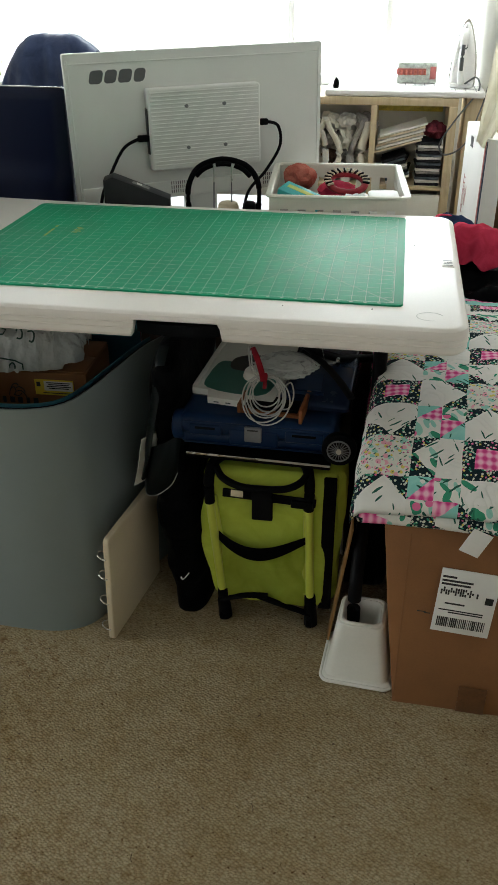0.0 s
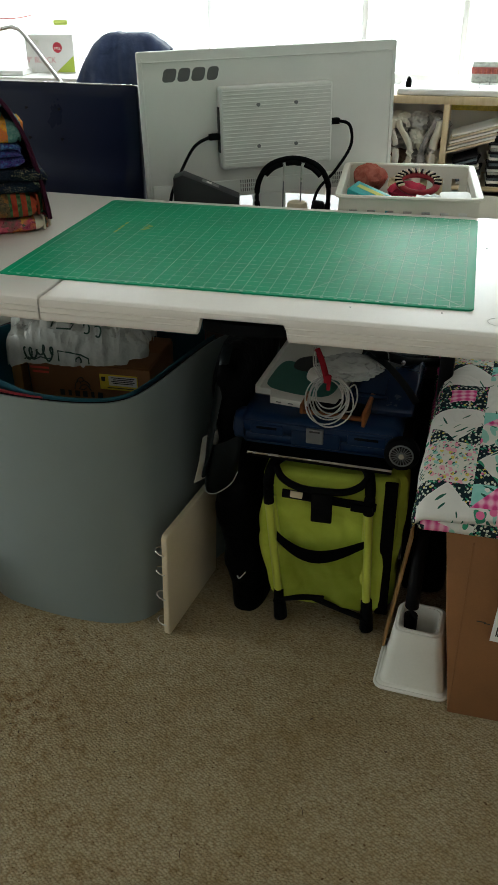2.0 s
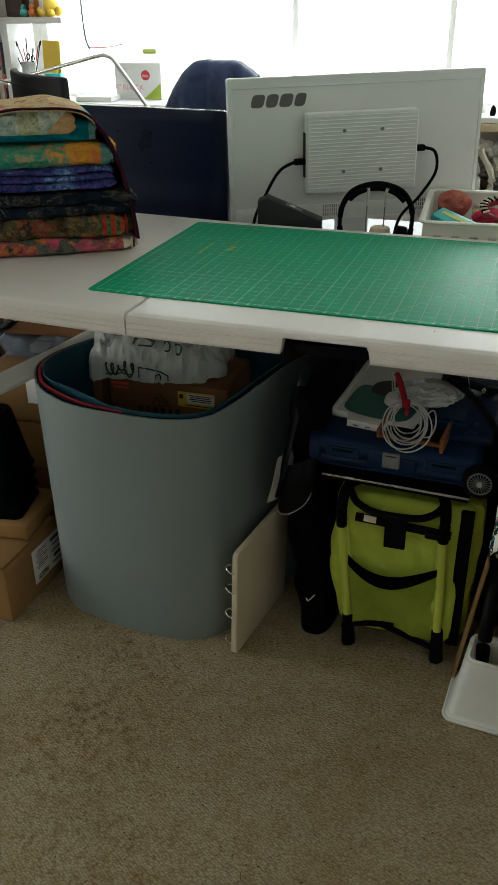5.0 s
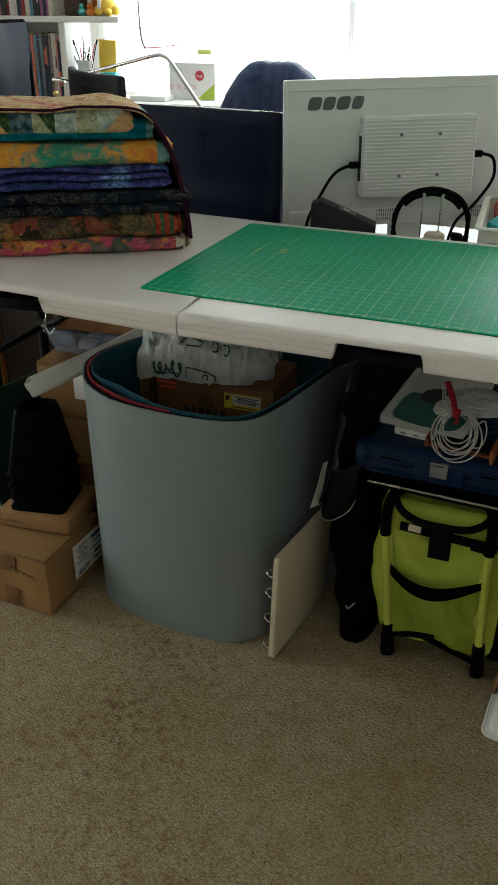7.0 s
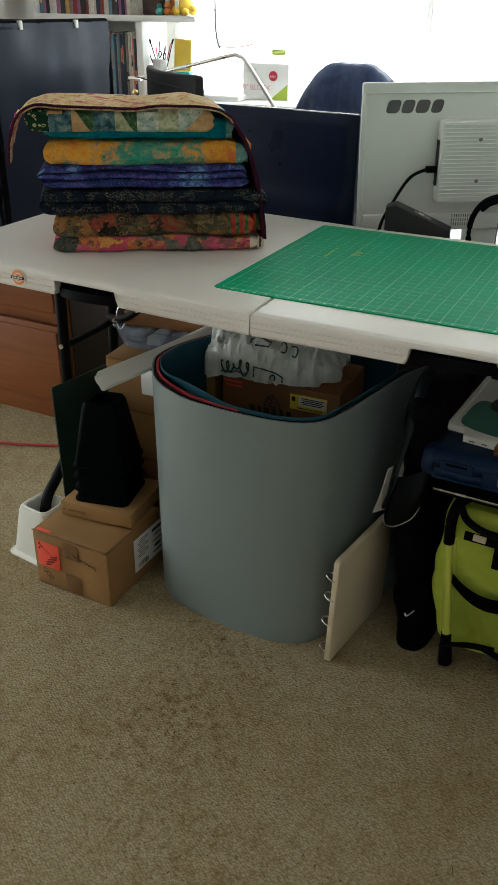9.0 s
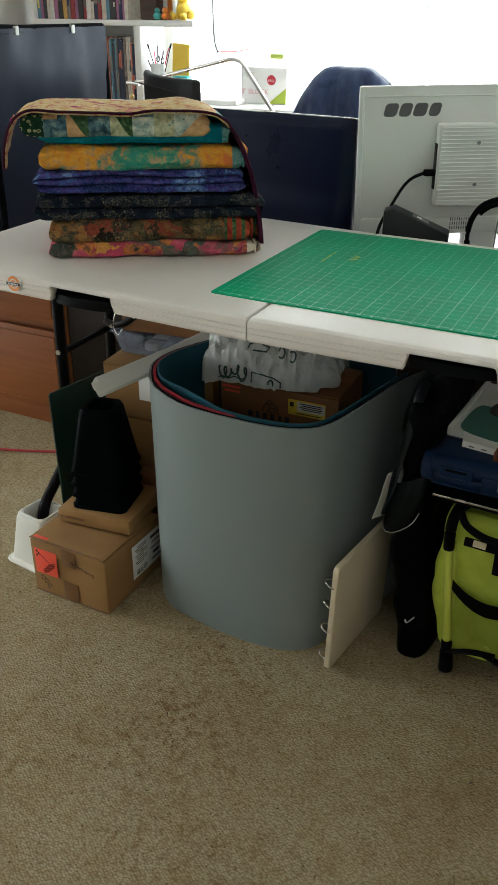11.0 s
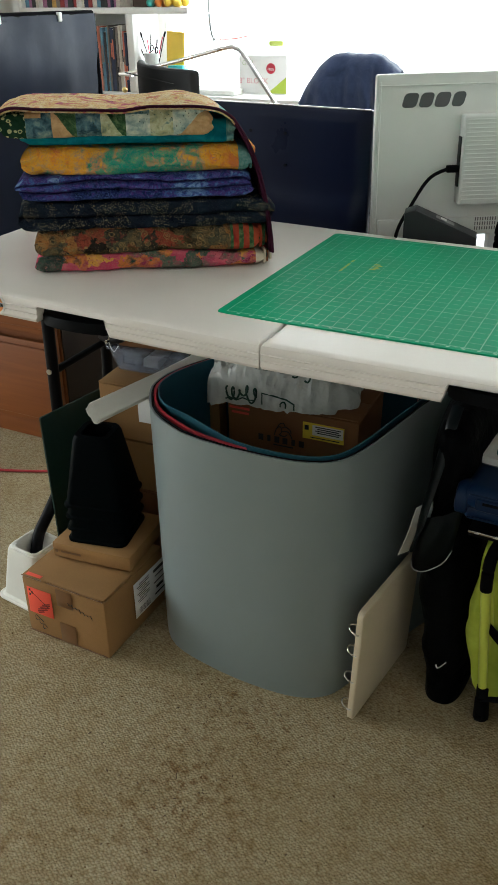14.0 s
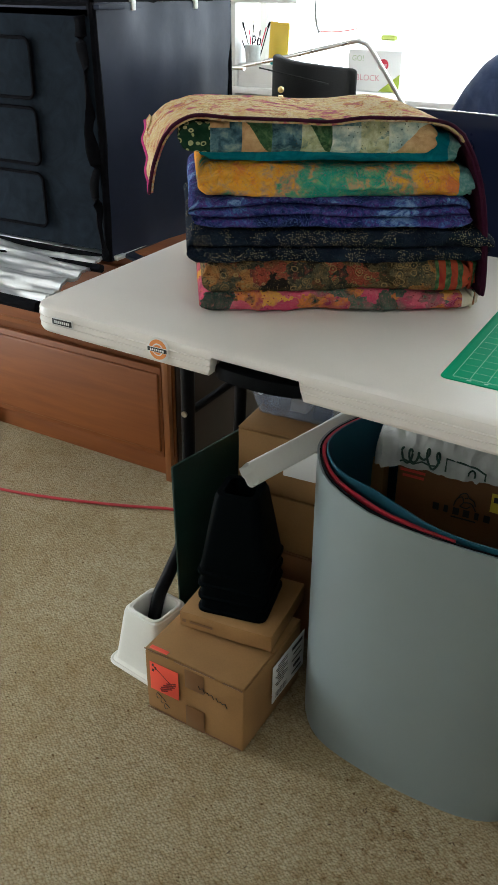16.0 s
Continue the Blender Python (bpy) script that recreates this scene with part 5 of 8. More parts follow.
blue_case()
cs = thing("smoky_case", "smoky blue plastic tank with a dark strap on the blue case", "case", pose(0.632, 0.45, 0.5725, 0, 0, -3))
tank = bm_box(0.155, 0.26, 0.070, (0, 0, 0), 0.012, 3, base=True)
for v in tank.verts:
    # the front slopes down towards the camera
    if v.co.z > 0.03:
        v.co.z -= 0.055 * max(0.0, -v.co.y + 0.02) / 0.15
part("body", tank, M_BLUETRANS, cs)
part("lid_panel", moved(bm_box(0.060, 0.055, 0.004, (0, 0, 0), 0.001), pose(-0.022, -0.070, 0.044, 20, 0, 0)), M_BLUETRANS, cs)
part("lid_rim", moved(bm_box(0.075, 0.006, 0.005, (0, 0, 0), 0.001), pose(-0.022, -0.108, 0.033, 20, 0, 0)), M_BLUE, cs)
part("strap", bm_tube(smooth_path([(-0.050, 0.02, 0.080), (0.0, -0.03, 0.076), (0.050, -0.085, 0.056), (0.080, -0.12, 0.036)], 5), 0.010, 8, flat=0.5), M_BLACK, cs, "black strap across the tank")

# wooden pad with a dark ribbed surface
pad = thing("wooden_pad", "reddish wooden tray with a dark ribbed pad", "tray", pose(0.532, 0.318, 0.5725, 0, 0, -4))
part("tray_base", bm_box(0.145, 0.07, 0.008, (0, 0, 0), 0.001, base=True), M_OAK, pad)
part("ribbed_pad", bm_box(0.12, 0.055, 0.010, (0, 0, 0.008), 0.002, base=True), M_BLACK, pad)
part("side_rail", bm_box(0.008, 0.120, 0.034, (0.072, 0, 0), 0.002, base=True), M_OAK, pad)
part("side_rail", bm_box(0.008, 0.075, 0.022, (-0.072, 0, 0), 0.002, base=True), M_OAK, pad)


def iron_box():
    t = thing("appliance_box", "white cardboard box printed with a teal appliance picture", "box", pose(0.446, 0.462, 0.5660, 0, 0, -6) @ pose(0, 0, 0, 4, 0, 0))
    outline = [(-0.100, -0.112), (-0.062, -0.112), (-0.052, -0.146), (0.100, -0.150), (0.100, 0.150), (-0.100, 0.150)]
    part("body", bm_prism(outline, 0.018, 0.034, 0.002), M_PAPER, t)
    part("folded_edge", bm_box(0.012, 0.262, 0.006, (-0.094, 0.019, 0.0368), 0.002), M_PAPER, t)
    part("tray", bm_prism([(x * 0.97, y * 0.97) for x, y in outline], 0.006, 0.0165, 0.001), M_LOGO, t, "grey inner tray")
    teal = paint("teal_print", (0.03, 0.16, 0.125), 0.5, bump=0)
    sh = smooth_path([(-0.065, -0.105, 0), (0.06, -0.115, 0), (0.085, -0.05, 0), (0.07, 0.03, 0), (0.02, 0.055, 0), (-0.03, 0.03, 0), (-0.07, 0.025, 0), (-0.08, -0.04, 0)], 4, closed=True)
    part("printed_picture", bm_prism([(p.x, p.y) for p in sh], 0.0342, 0.0348), teal, t, "teal printed picture")
    dk = smooth_path([(-0.04, 0.00, 0), (0.00, -0.01, 0), (0.04, 0.01, 0), (0.065, 0.05, 0), (0.01, 0.075, 0), (-0.04, 0.05, 0)], 4, closed=True)
    part("printed_picture", bm_prism([(p.x, p.y) for p in dk], 0.0348, 0.0354), M_INK, t)
    part("knob_cap", bm_cyl(0.030, 0.024, 0.018, (0.03, -0.03, 0.0440), 24, bevel=0.003), M_RISERW, t, "white plastic cap lying on the box")
    bars(t, [(-0.03 + 0.028 * k, 0.026, 0.012, 0.0025) for k in range(4)], Matrix.Translation((0, -0.1505, 0)), M_LOGO)
    return t


iron_box()


def cable_coil():
    t = thing("cable_coil", "loose coil of pale grey cable tied with a red strap", "cable", pose(0.517, 0.302, 0.620, 56, 0, 0) @ Matrix.Diagonal((0.88, 0.88, 0.9, 1)))
    random.seed(12)
    for k in range(7):
        rr = 0.034 + 0.0036 * k + 0.003 * random.random()
        ox, oy, ph = 0.007 * math.sin(k * 2.3), -0.003 * k + 0.004 * math.cos(k * 1.7), random.uniform(0, 6)
        pts = [(rr * math.cos(radians(q)) * (1 + 0.05 * math.sin(radians(2 * q) + ph)) + ox, 1.12 * rr * math.sin(radians(q)) + oy, -0.004 + 0.005 * math.sin(radians(q) + ph) + 0.0025 * k) for q in range(0, 360, 12)]
        part("loop", bm_tube(pts, 0.0019, 6, closed=True), M_CORDWHITE, t)
    tail = smooth_path([(0.040, 0.010, 0.004), (0.060, 0.030, 0.000), (0.070, 0.000, -0.002), (0.062, -0.034, 0.000), (0.040, -0.040, 0.004)], 6)
    part("loop", bm_tube(tail, 0.0019, 6), M_CORDWHITE, t)
    for dx in (0.0, 0.006):
        lead = smooth_path([(-0.020 + dx, 0.030, 0.010), (-0.044 + dx, 0.060, 0.004), (-0.054 + dx, 0.095, -0.010), (-0.056 + dx, 0.12, -0.02)], 6)
        part("lead", bm_tube(lead, 0.0019, 6), M_CORDWHITE, t)
    st = smooth_path([(-0.008, 0.030, 0.014), (-0.018, 0.058, 0.010), (-0.032, 0.088, -0.004), (-0.048, 0.115, -0.018)], 5)
    part("strap", bm_tube(st, 0.0075, 8, flat=0.4), M_STRAPRED, t, "red fabric strap")
    part("strap_knot", wobble(bm_box(0.020, 0.022, 0.012, (-0.008, 0.036, 0.014), 0.005, 3), 0.003, 60), M_STRAPRED, t)
    part("strap_tail", bm_box(0.010, 0.022, 0.005, (-0.003, 0.018, 0.016), 0.002), M_STRAPRED, t)
    return t


cable_coil()
pb = bmesh.new()
bmesh.ops.create_icosphere(pb, subdivisions=4, radius=1)
for v in pb.verts:
    k = 1 - 0.35 * noise.turbulence(v.co * 2.2, 4, True)
    v.co = Vector((v.co.x * 0.085 * k, v.co.y * 0.07 * k, 0.02 + v.co.z * 0.026 * k))
single("plastic_wrap", pb, M_BAGPLASTIC, "crumpled clear plastic wrapping with a white plug", "plastic bag", pose(0.545, 0.43, 0.612, 0, 0, 20), angle=20)

# soft black block added to keep the gap between trolley and carton dark
bg = bm_box(0.115, 0.36, 0.47, (0, 0, 0), 0.03, 3, base=True)
bmesh.ops.subdivide_edges(bg, edges=bg.edges[:], cuts=4, use_grid_fill=True)
wobble(bg, 0.014, 8.0, 6.0, lambda c: min(1.0, c.z * 8))
for v in bg.verts:
    v.co.z = max(0, v.co.z)
single("duffel_bag", bg, M_BAGCLOTH, "added black soft block filling the dark gap between trolley and cardboard box", "bag", pose(0.757, 0.60, 0, 0, 0, 2))

# thin cardboard sheet beside the white riser
single("cardboard_sheet", bm_box(0.005, 0.05, 0.345, (0, 0, 0.172), 0.001), M_KRAFT, "thin brown cardboard sheet leaning on edge", "cardboard", pose(0.688, 0.225, 0.0005, 0, 0, 2) @ pose(0, 0, 0, 0, 7, 0))

# ---- big carton with the floral quilt ----
M_DKTAPE = paint("scuffed_tape", (0.13, 0.055, 0.022), 0.35, var=0.25, scale=30)
bb = carton("cardboard_box", 0.46, 0.62, 0.495, pose(1.086, 0.341, 0, 0, 0, -1.5), M_KRAFT_DK, "large brown cardboard box with a shipping label", tape=False, lean=0.055)
part("tape", bm_box(0.06, 0.0012, 0.075, (-0.06, -0.3135, 0.04), 0.0003), M_DKTAPE, bb, "dark scuffed tape")
lb = part("label", bm_box(0.118, 0.001, 0.170, (-0.094, -0.3136, 0.312), 0.0002), M_LABEL, bb, "white shipping label with a barcode and unreadable print", m=pose(-0.104, -0.3136, 0.318, 0, 3, 0) @ pose(0.094, 0.3136, -0.312) @ Matrix.Diagonal((1.0, 1, 0.97, 1)))
bars(lb, [(-0.135, 0.376, 0.028, 0.005), (-0.118, 0.366, 0.062, 0.005), (-0.120, 0.357, 0.058, 0.005), (-0.115, 0.306, 0.04, 0.004), (-0.10, 0.288, 0.09, 0.003), (-0.09, 0.282, 0.07, 0.003)], Matrix.Translation((0, -0.3143, 0)))
random.seed(5)
for k in range(26):
    part("print_bar", bm_box(0.0012 + 0.0022 * random.random(), 0.0006, 0.026, (-0.143 + 0.0038 * k, -0.3143, 0.255)), M_INK, lb)
for r in range(3):
    for k in range(16):
        if random.random() < 0.7:
            part("print_bar", bm_box(0.0035, 0.0006, 0.006, (-0.146 + 0.0048 * k, -0.3143, 0.332 + 0.0068 * r)), M_INK, lb)
part("print_bar", bm_box(0.016, 0.0006, 0.018, (-0.049, -0.3143, 0.326), 0.0), M_INK, lb)
part("packing_slip", bm_box(0.040, 0.001, 0.060, (0, 0, 0), 0.0002), M_LABEL, bb, "small white slip hanging from the quilt", m=pose(-0.108, -0.352, 0.488, 4, 22, 0))
part("crease", bm_box(0.004, 0.002, 0.46, (-0.185, -0.3125, 0.235), 0.0009), M_KRAFT_DK, bb, "pressed vertical crease", m=pose(-0.043, 0, 0, 0, 0, 0))
bars(bb, [(-0.19, 0.275, 0.018, 0.002), (-0.178, 0.272, 0.012, 0.002)], Matrix.Translation((0, -0.3138, 0)))

# ---- quilts ----
LEAFGREEN, DEEPGREEN, MINT, ROSE, SUN = (0.05, 0.28, 0.17), (0.03, 0.12, 0.09), (0.30, 0.58, 0.50), (0.72, 0.16, 0.34), (0.66, 0.56, 0.14)
F_WHITE = cloth("white_sprigged_cotton", [(0.35, (0.74, 0.72, 0.69)), (0.66, (0.70, 0.69, 0.66))], scale=17, puff=0.3, stitch=16, marks=((LEAFGREEN, (16, 52, 26), 35, 0.30, 0.25), (DEEPGREEN, (20, 170, 44), -40, 0.30, 0.20), (DEEPGREEN, (170, 22, 44), -20, 0.30, 0.16)))
F_DARK = cloth("dark_meadow_cotton", [(0.3, (0.008, 0.016, 0.022)), (0.6, (0.014, 0.030, 0.036))], scale=60, puff=0.3, stitch=16, marks=((LEAFGREEN, (60, 170, 110), 40, 0.32, 0.5), ((0.58, 0.60, 0.52), (175, 150, 160), 25, 0.42, 0.62), (ROSE, (140, 140, 140), 10, 0.36, 0.16), (SUN, (150, 150, 150), 70, 0.36, 0.16)))
F_TEAL = cloth("aqua_cotton", [(0.35, (0.22, 0.55, 0.50)), (0.65, (0.30, 0.62, 0.56))], scale=20, puff=0.3, stitch=16, marks=((DEEPGREEN, (18, 130, 40), 25, 0.30, 0.4), (DEEPGREEN, (130, 24, 40), 15, 0.28, 0.3), ((0.72, 0.70, 0.66), (60, 60, 60), 5, 0.30, 0.12)))
F_LEAF = cloth("leafy_floral_cotton", [(0.38, (0.72, 0.70, 0.66)), (0.6, (0.68, 0.68, 0.64))], scale=24, puff=0.3, stitch=16, marks=((MINT, (24, 60, 34), 65, 0.40, 0.45), (LEAFGREEN, (18, 58, 30), 40, 0.40, 0.55), (LEAFGREEN, (56, 20, 30), 25, 0.36, 0.40), (DEEPGREEN, (16, 150, 36), -35, 0.30, 0.5), (ROSE, (42, 48, 40), 15, 0.34, 0.18)))
F_DITSY = cloth("ditsy_floral_cotton", [(0.35, (0.70, 0.67, 0.61)), (0.65, (0.64, 0.64, 0.58))], scale=75, puff=0.3, stitch=16, marks=((MINT, (60, 95, 75), 30, 0.46, 0.50), ((0.76, 0.38, 0.46), (78, 84, 78), 10, 0.46, 0.48), ((0.70, 0.68, 0.60), (95, 95, 95), 33, 0.42, 0.35), (SUN, (100, 100, 100), 60, 0.40, 0.30), (DEEPGREEN, (90, 260, 120), -40, 0.34, 0.5), ((0.40, 0.10, 0.22), (150, 150, 150), 15, 0.30, 0.22)))


def gingham(name, pale, mid, deep, period):
    """Soft woven checks."""
    ma, nt, p = nodes_of(name)
    co = add(nt, "ShaderNodeTexCoord")
    parts = []
    for axis in ("X", "Y"):
        wv = add(nt, "ShaderNodeTexWave", Scale=0.314 / period)
        wv.bands_direction = axis
        nt.links.new(co.outputs["Object"], wv.inputs["Vector"])
        parts.append(wv.outputs["Fac"])
    both = add(nt, "ShaderNodeMath")
    nt.links.new(parts[0], both.inputs[0])
    nt.links.new(parts[1], both.inputs[1])
    half = add(nt, "ShaderNodeMath")
    half.operation = "MULTIPLY"
    half.inputs[1].default_value = 0.5
    nt.links.new(both.outputs[0], half.inputs[0])
    rp = ramp(nt, [(0.2, deep), (0.5, mid), (0.8, pale)])
    nt.links.new(half.outputs[0], rp.inputs["Fac"])
    nt.links.new(rp.outputs["Color"], p.inputs["Base Color"])
    p.inputs["Roughness"].default_value = 0.95
    p.inputs["Specular IOR Level"].default_value = 0.06
    nz = add(nt, "ShaderNodeTexNoise", Scale=45.0, Detail=3.0)
    nt.links.new(co.outputs["Object"], nz.inputs["Vector"])
    bp = add(nt, "ShaderNodeBump", Strength=0.4, Distance=0.005)
    nt.links.new(nz.outputs["Fac"], bp.inputs["Height"])
    nt.links.new(bp.outputs["Normal"], p.inputs["Normal"])
    return ma


F_PINK = gingham("pink_gingham_cotton", (0.82, 0.48, 0.60), (0.76, 0.22, 0.42), (0.62, 0.06, 0.24), 0.0165)
FLORAL = [F_WHITE, F_DARK, F_PINK, F_TEAL, F_LEAF, F_DITSY]


def is_star(i, j):
    return i % 2 == 0 and j % 2 == 1 and (i // 2 + j // 2) % 2 == 0


def patch_of(i, j, u, v):
    """Which cloth shows at (u, v) inside the square in column i, row j (rows run from the front hem)."""
    if i % 2 == 0 and j % 2 == 1:
        return 5 if is_star(i, j) else (2 if 0.25 < u < 0.75 and 0.25 < v < 0.75 else 1)
    if i % 2 == 1 and j % 2 == 0:
        if (u < 0.5) == (v < 0.5):
            return 4
        return (2 if u % 0.5 > v % 0.5 else 3) if u < 0.5 else (3 if u > v + 0.5 else 2)
    points = ((is_star(i - 1, j), u + abs(v - 0.5) * 0 < 0.5 - min(v, 1 - v)), (is_star(i + 1, j), 1 - u < 0.5 - min(v, 1 - v)), (is_star(i, j - 1), v < 0.5 - min(u, 1 - u)), (is_star(i, j + 1), 1 - v < 0.5 - min(u, 1 - u)))
    if any(near and inside for near, inside in points):
        return 1
    if (points[0][0] and u < 0.5) or (points[2][0] and v < 0.5):
        return 4
    return 0


def floral_quilt():
    """A thick folded patchwork quilt whose front slopes down and hangs over the box."""
    w, cell, sub = 0.57, 0.0960, 12
    line = smooth_path([(0.022, 0.526, 0), (0.000, 0.530, 0), (-0.010, 0.546, 0), (0.010, 0.572, 0), (0.055, 0.602, 0), (0.12, 0.630, 0), (0.20, 0.652, 0), (0.32, 0.668, 0), (0.5, 0.672, 0), (0.75, 0.660, 0), (1.0, 0.62, 0)], 12)
    run = [0.0]
    for a, b in zip(line, line[1:]):
        run.append(run[-1] + (b - a).length)
    rows, cols, step = int((run[-1] - 0.03) / cell), int(w / cell), cell / sub

    def along(s):
        for k in range(len(run) - 1):
            if run[k + 1] >= s:
                return line[k].lerp(line[k + 1], (s - run[k]) / (run[k + 1] - run[k]))
        return line[-1]

    bm = bmesh.new()
    grid = []
    for j in range(rows * sub + 1):
        p = along(0.018 + j * step)
        row = []
        for i in range(cols * sub + 1):
            x = 0.735 + i * step + 0.07 * max(0, p.x)
            edge = math.exp(-(i * step) / 0.016)
            seam = 0.005 * (abs(math.sin(math.pi * i / sub)) ** 0.4 + abs(math.sin(math.pi * j / sub)) ** 0.4) / 2
            ditch = abs(math.sin(16 * noise.noise(Vector((x * 12, p.x * 12, 2))))) ** 0.5
            puff = 0.0016 * ditch + 0.006 * noise.noise(Vector((x * 13, p.x * 13, 7))) + 0.003 * noise.noise(Vector((x * 34, p.x * 20, 4)))
            row.append(bm.verts.new((x + 0.003 * noise.noise(Vector((p.x * 20, x * 20, 1))), p.x - seam * 0.6 - 0.001 * ditch + 0.006 * noise.noise(Vector((x * 12, p.y * 14, 9))), p.y + seam + puff - 0.018 * edge)))
        grid.append(row)
    side = []
    for j in range(rows * sub + 1):
        v = grid[j][0].co
        low = max(0.520, v.z - 0.06)
        side.append([bm.verts.new((v.x - 0.007, v.y + 0.002, v.z - 0.016)), bm.verts.new((v.x - 0.006, v.y + 0.004, (v.z + low) / 2)), bm.verts.new((v.x + 0.006, v.y + 0.006, low))])
    for j in range(rows * sub):
        for i in range(cols * sub):
            p, q, r, s = grid[j][i], grid[j][i + 1], grid[j + 1][i + 1], grid[j + 1][i]
            u, v = (i % sub) / sub, (j % sub) / sub
            tris = (((p, q, s), 0.33, 0.33), ((q, r, s), 0.67, 0.67)) if (u < 0.5) == (v < 0.5) else (((p, q, r), 0.67, 0.33), ((p, r, s), 0.33, 0.67))
            for tri, du, dv in tris:
                bm.faces.new(tri).material_index = (3 if j // sub < rows - 1 or v < 0.3 else 2) if j // sub >= rows - 1 and v < 0.45 else patch_of(i // sub, j // sub, u + du / sub, v + dv / sub)
    for j in range(rows * sub):
        c0, c1 = [grid[j][0], *side[j]], [grid[j + 1][0], *side[j + 1]]
        for k in range(3):
            bm.faces.new((c0[k], c1[k], c1[k + 1], c0[k + 1])).material_index = (1, 4, 0, 1)[(j // sub) % 4]
    bmesh.ops.recalc_face_normals(bm, faces=bm.faces)
    t = thing("patchwork_quilt", "folded pink, aqua and white floral patchwork quilt on a box", "quilt")
    part("top_fold", bm, FLORAL, t, angle=75)
    low = bm_box(0.565, 0.92, 0.034, (1.020, 0.452, 0.520), 0.015, 3)
    bmesh.ops.subdivide_edges(low, edges=[e for e in low.edges if e.calc_length() > 0.08], cuts=23, use_grid_fill=True)
    wobble(low, 0.006, 10, 4)
    bmesh.ops.triangulate(low, faces=low.faces)
    for f in low.faces:
        c = f.calc_center_median()
        f.material_index = (2, 4, 1, 0, 1, 4, 3, 1)[int(c.x * 21 + (c.z - 0.5) * 14) % 8]
    part("lower_fold", low, FLORAL, t)
    part("middle_fold", wobble(bm_box(0.50, 0.86, 0.10, (1.05, 0.52, 0.575), 0.03, 3), 0.004, 9), FLORAL[:1], t)
    return t


floral_quilt()

B_PINK = cloth("pink_multicolour_batik", [(0.10, (0.520, 0.065, 0.130)), (0.28, (0.598, 0.143, 0.182)), (0.40, (0.260, 0.023, 0.098)), (0.50, (0.650, 0.221, 0.052)), (0.57, (0.026, 0.052, 0.044)), (0.72, (0.098, 0.137, 0.098)), (0.85, (0.494, 0.058, 0.130)), (0.97, (0.676, 0.351, 0.065))], scale=26, kind="blocks", lines=((0.46, 0.20, 0.20), 46.0, 0.16), speck=((0.18, 0.02, 0.04), 160.0, 0.20, 30.0), puff=0.9, stitch=36)
B_CREAM = cloth("cream_backing", [(0.3, (0.58, 0.52, 0.40)), (0.7, (0.70, 0.64, 0.52))], puff=0.5)
B_BROWN = cloth("brown_clockwork_batik", [(0.08, (0.023, 0.019, 0.016)), (0.26, (0.098, 0.072, 0.031)), (0.42, (0.293, 0.058, 0.036)), (0.52, (0.029, 0.034, 0.029)), (0.66, (0.156, 0.111, 0.052)), (0.80, (0.058, 0.065, 0.047)), (0.92, (0.338, 0.150, 0.046))], scale=30, kind="blocks", rings=((0.30, 0.20, 0.085), 58.0, 34.0, 0.7), lines=((0.014, 0.010, 0.008), 64.0, 0.34), speck=((0.30, 0.20, 0.085), 260.0, 0.20), puff=0.8, stitch=40)
B_RUST = cloth("rust_batik", [(0.3, (0.264, 0.026, 0.020)), (0.7, (0.475, 0.092, 0.040))], scale=14, puff=0.4)
B_NAVYDOT = cloth("black_batik_with_gold_dots", [(0.3, (0.005, 0.007, 0.014)), (0.7, (0.014, 0.022, 0.036))], scale=20, speck=((0.27, 0.23, 0.14), 300.0, 0.31, 26.0), lines=((0.05, 0.055, 0.055), 30.0, 0.08), puff=1.0, stitch=30)
B_BLUE = cloth("royal_blue_batik", [(0.38, (0.007, 0.012, 0.054)), (0.46, (0.022, 0.031, 0.150)), (0.50, (0.084, 0.036, 0.180)), (0.54, (0.031, 0.072, 0.240)), (0.61, (0.204, 0.312, 0.540))], scale=42, distort=1.8, broad=10.0, lines=((0.11, 0.18, 0.38), 40.0, 0.26), puff=1.0, stitch=34)
B_GOLD = cloth("gold_and_jade_batik", [(0.36, (0.03, 0.30, 0.21)), (0.42, (0.16, 0.36, 0.19)), (0.455, (0.50, 0.30, 0.17)), (0.50, (0.76, 0.40, 0.06)), (0.56, (0.80, 0.36, 0.03)), (0.64, (0.70, 0.20, 0.05))], scale=46, distort=0.35, broad=7.5, lines=((0.42, 0.17, 0.22), 70.0, 0.16), puff=0.9, stitch=34, belt=(0.235, 0.17, 0.07))
B_TEAL = cloth("teal_batik", [(0.3, (0.005, 0.125, 0.185)), (0.7, (0.018, 0.265, 0.325))], scale=30, puff=0.5)
B_GREEN = cloth("forest_batik", [(0.3, (0.016, 0.047, 0.023)), (0.5, (0.047, 0.117, 0.047)), (0.66, (0.140, 0.203, 0.094)), (0.75, (0.023, 0.078, 0.078))], scale=44, lines=((0.12, 0.18, 0.096), 50.0, 0.14), puff=0.9, stitch=44)
B_TAN = cloth("tan_batik", [(0.3, (0.414, 0.23, 0.103)), (0.7, (0.644, 0.425, 0.218))], scale=30, lines=((0.46, 0.253, 0.138), 28.0, 0.10), puff=0.7)
B_SAGE = cloth("sage_batik", [(0.3, (0.132, 0.185, 0.159)), (0.45, (0.397, 0.397, 0.225)), (0.6, (0.555, 0.555, 0.370)), (0.7, (0.159, 0.251, 0.225))], scale=52, distort=0.25, puff=0.9, speck=((0.05, 0.07, 0.06), 150.0, 0.16, 24.0))
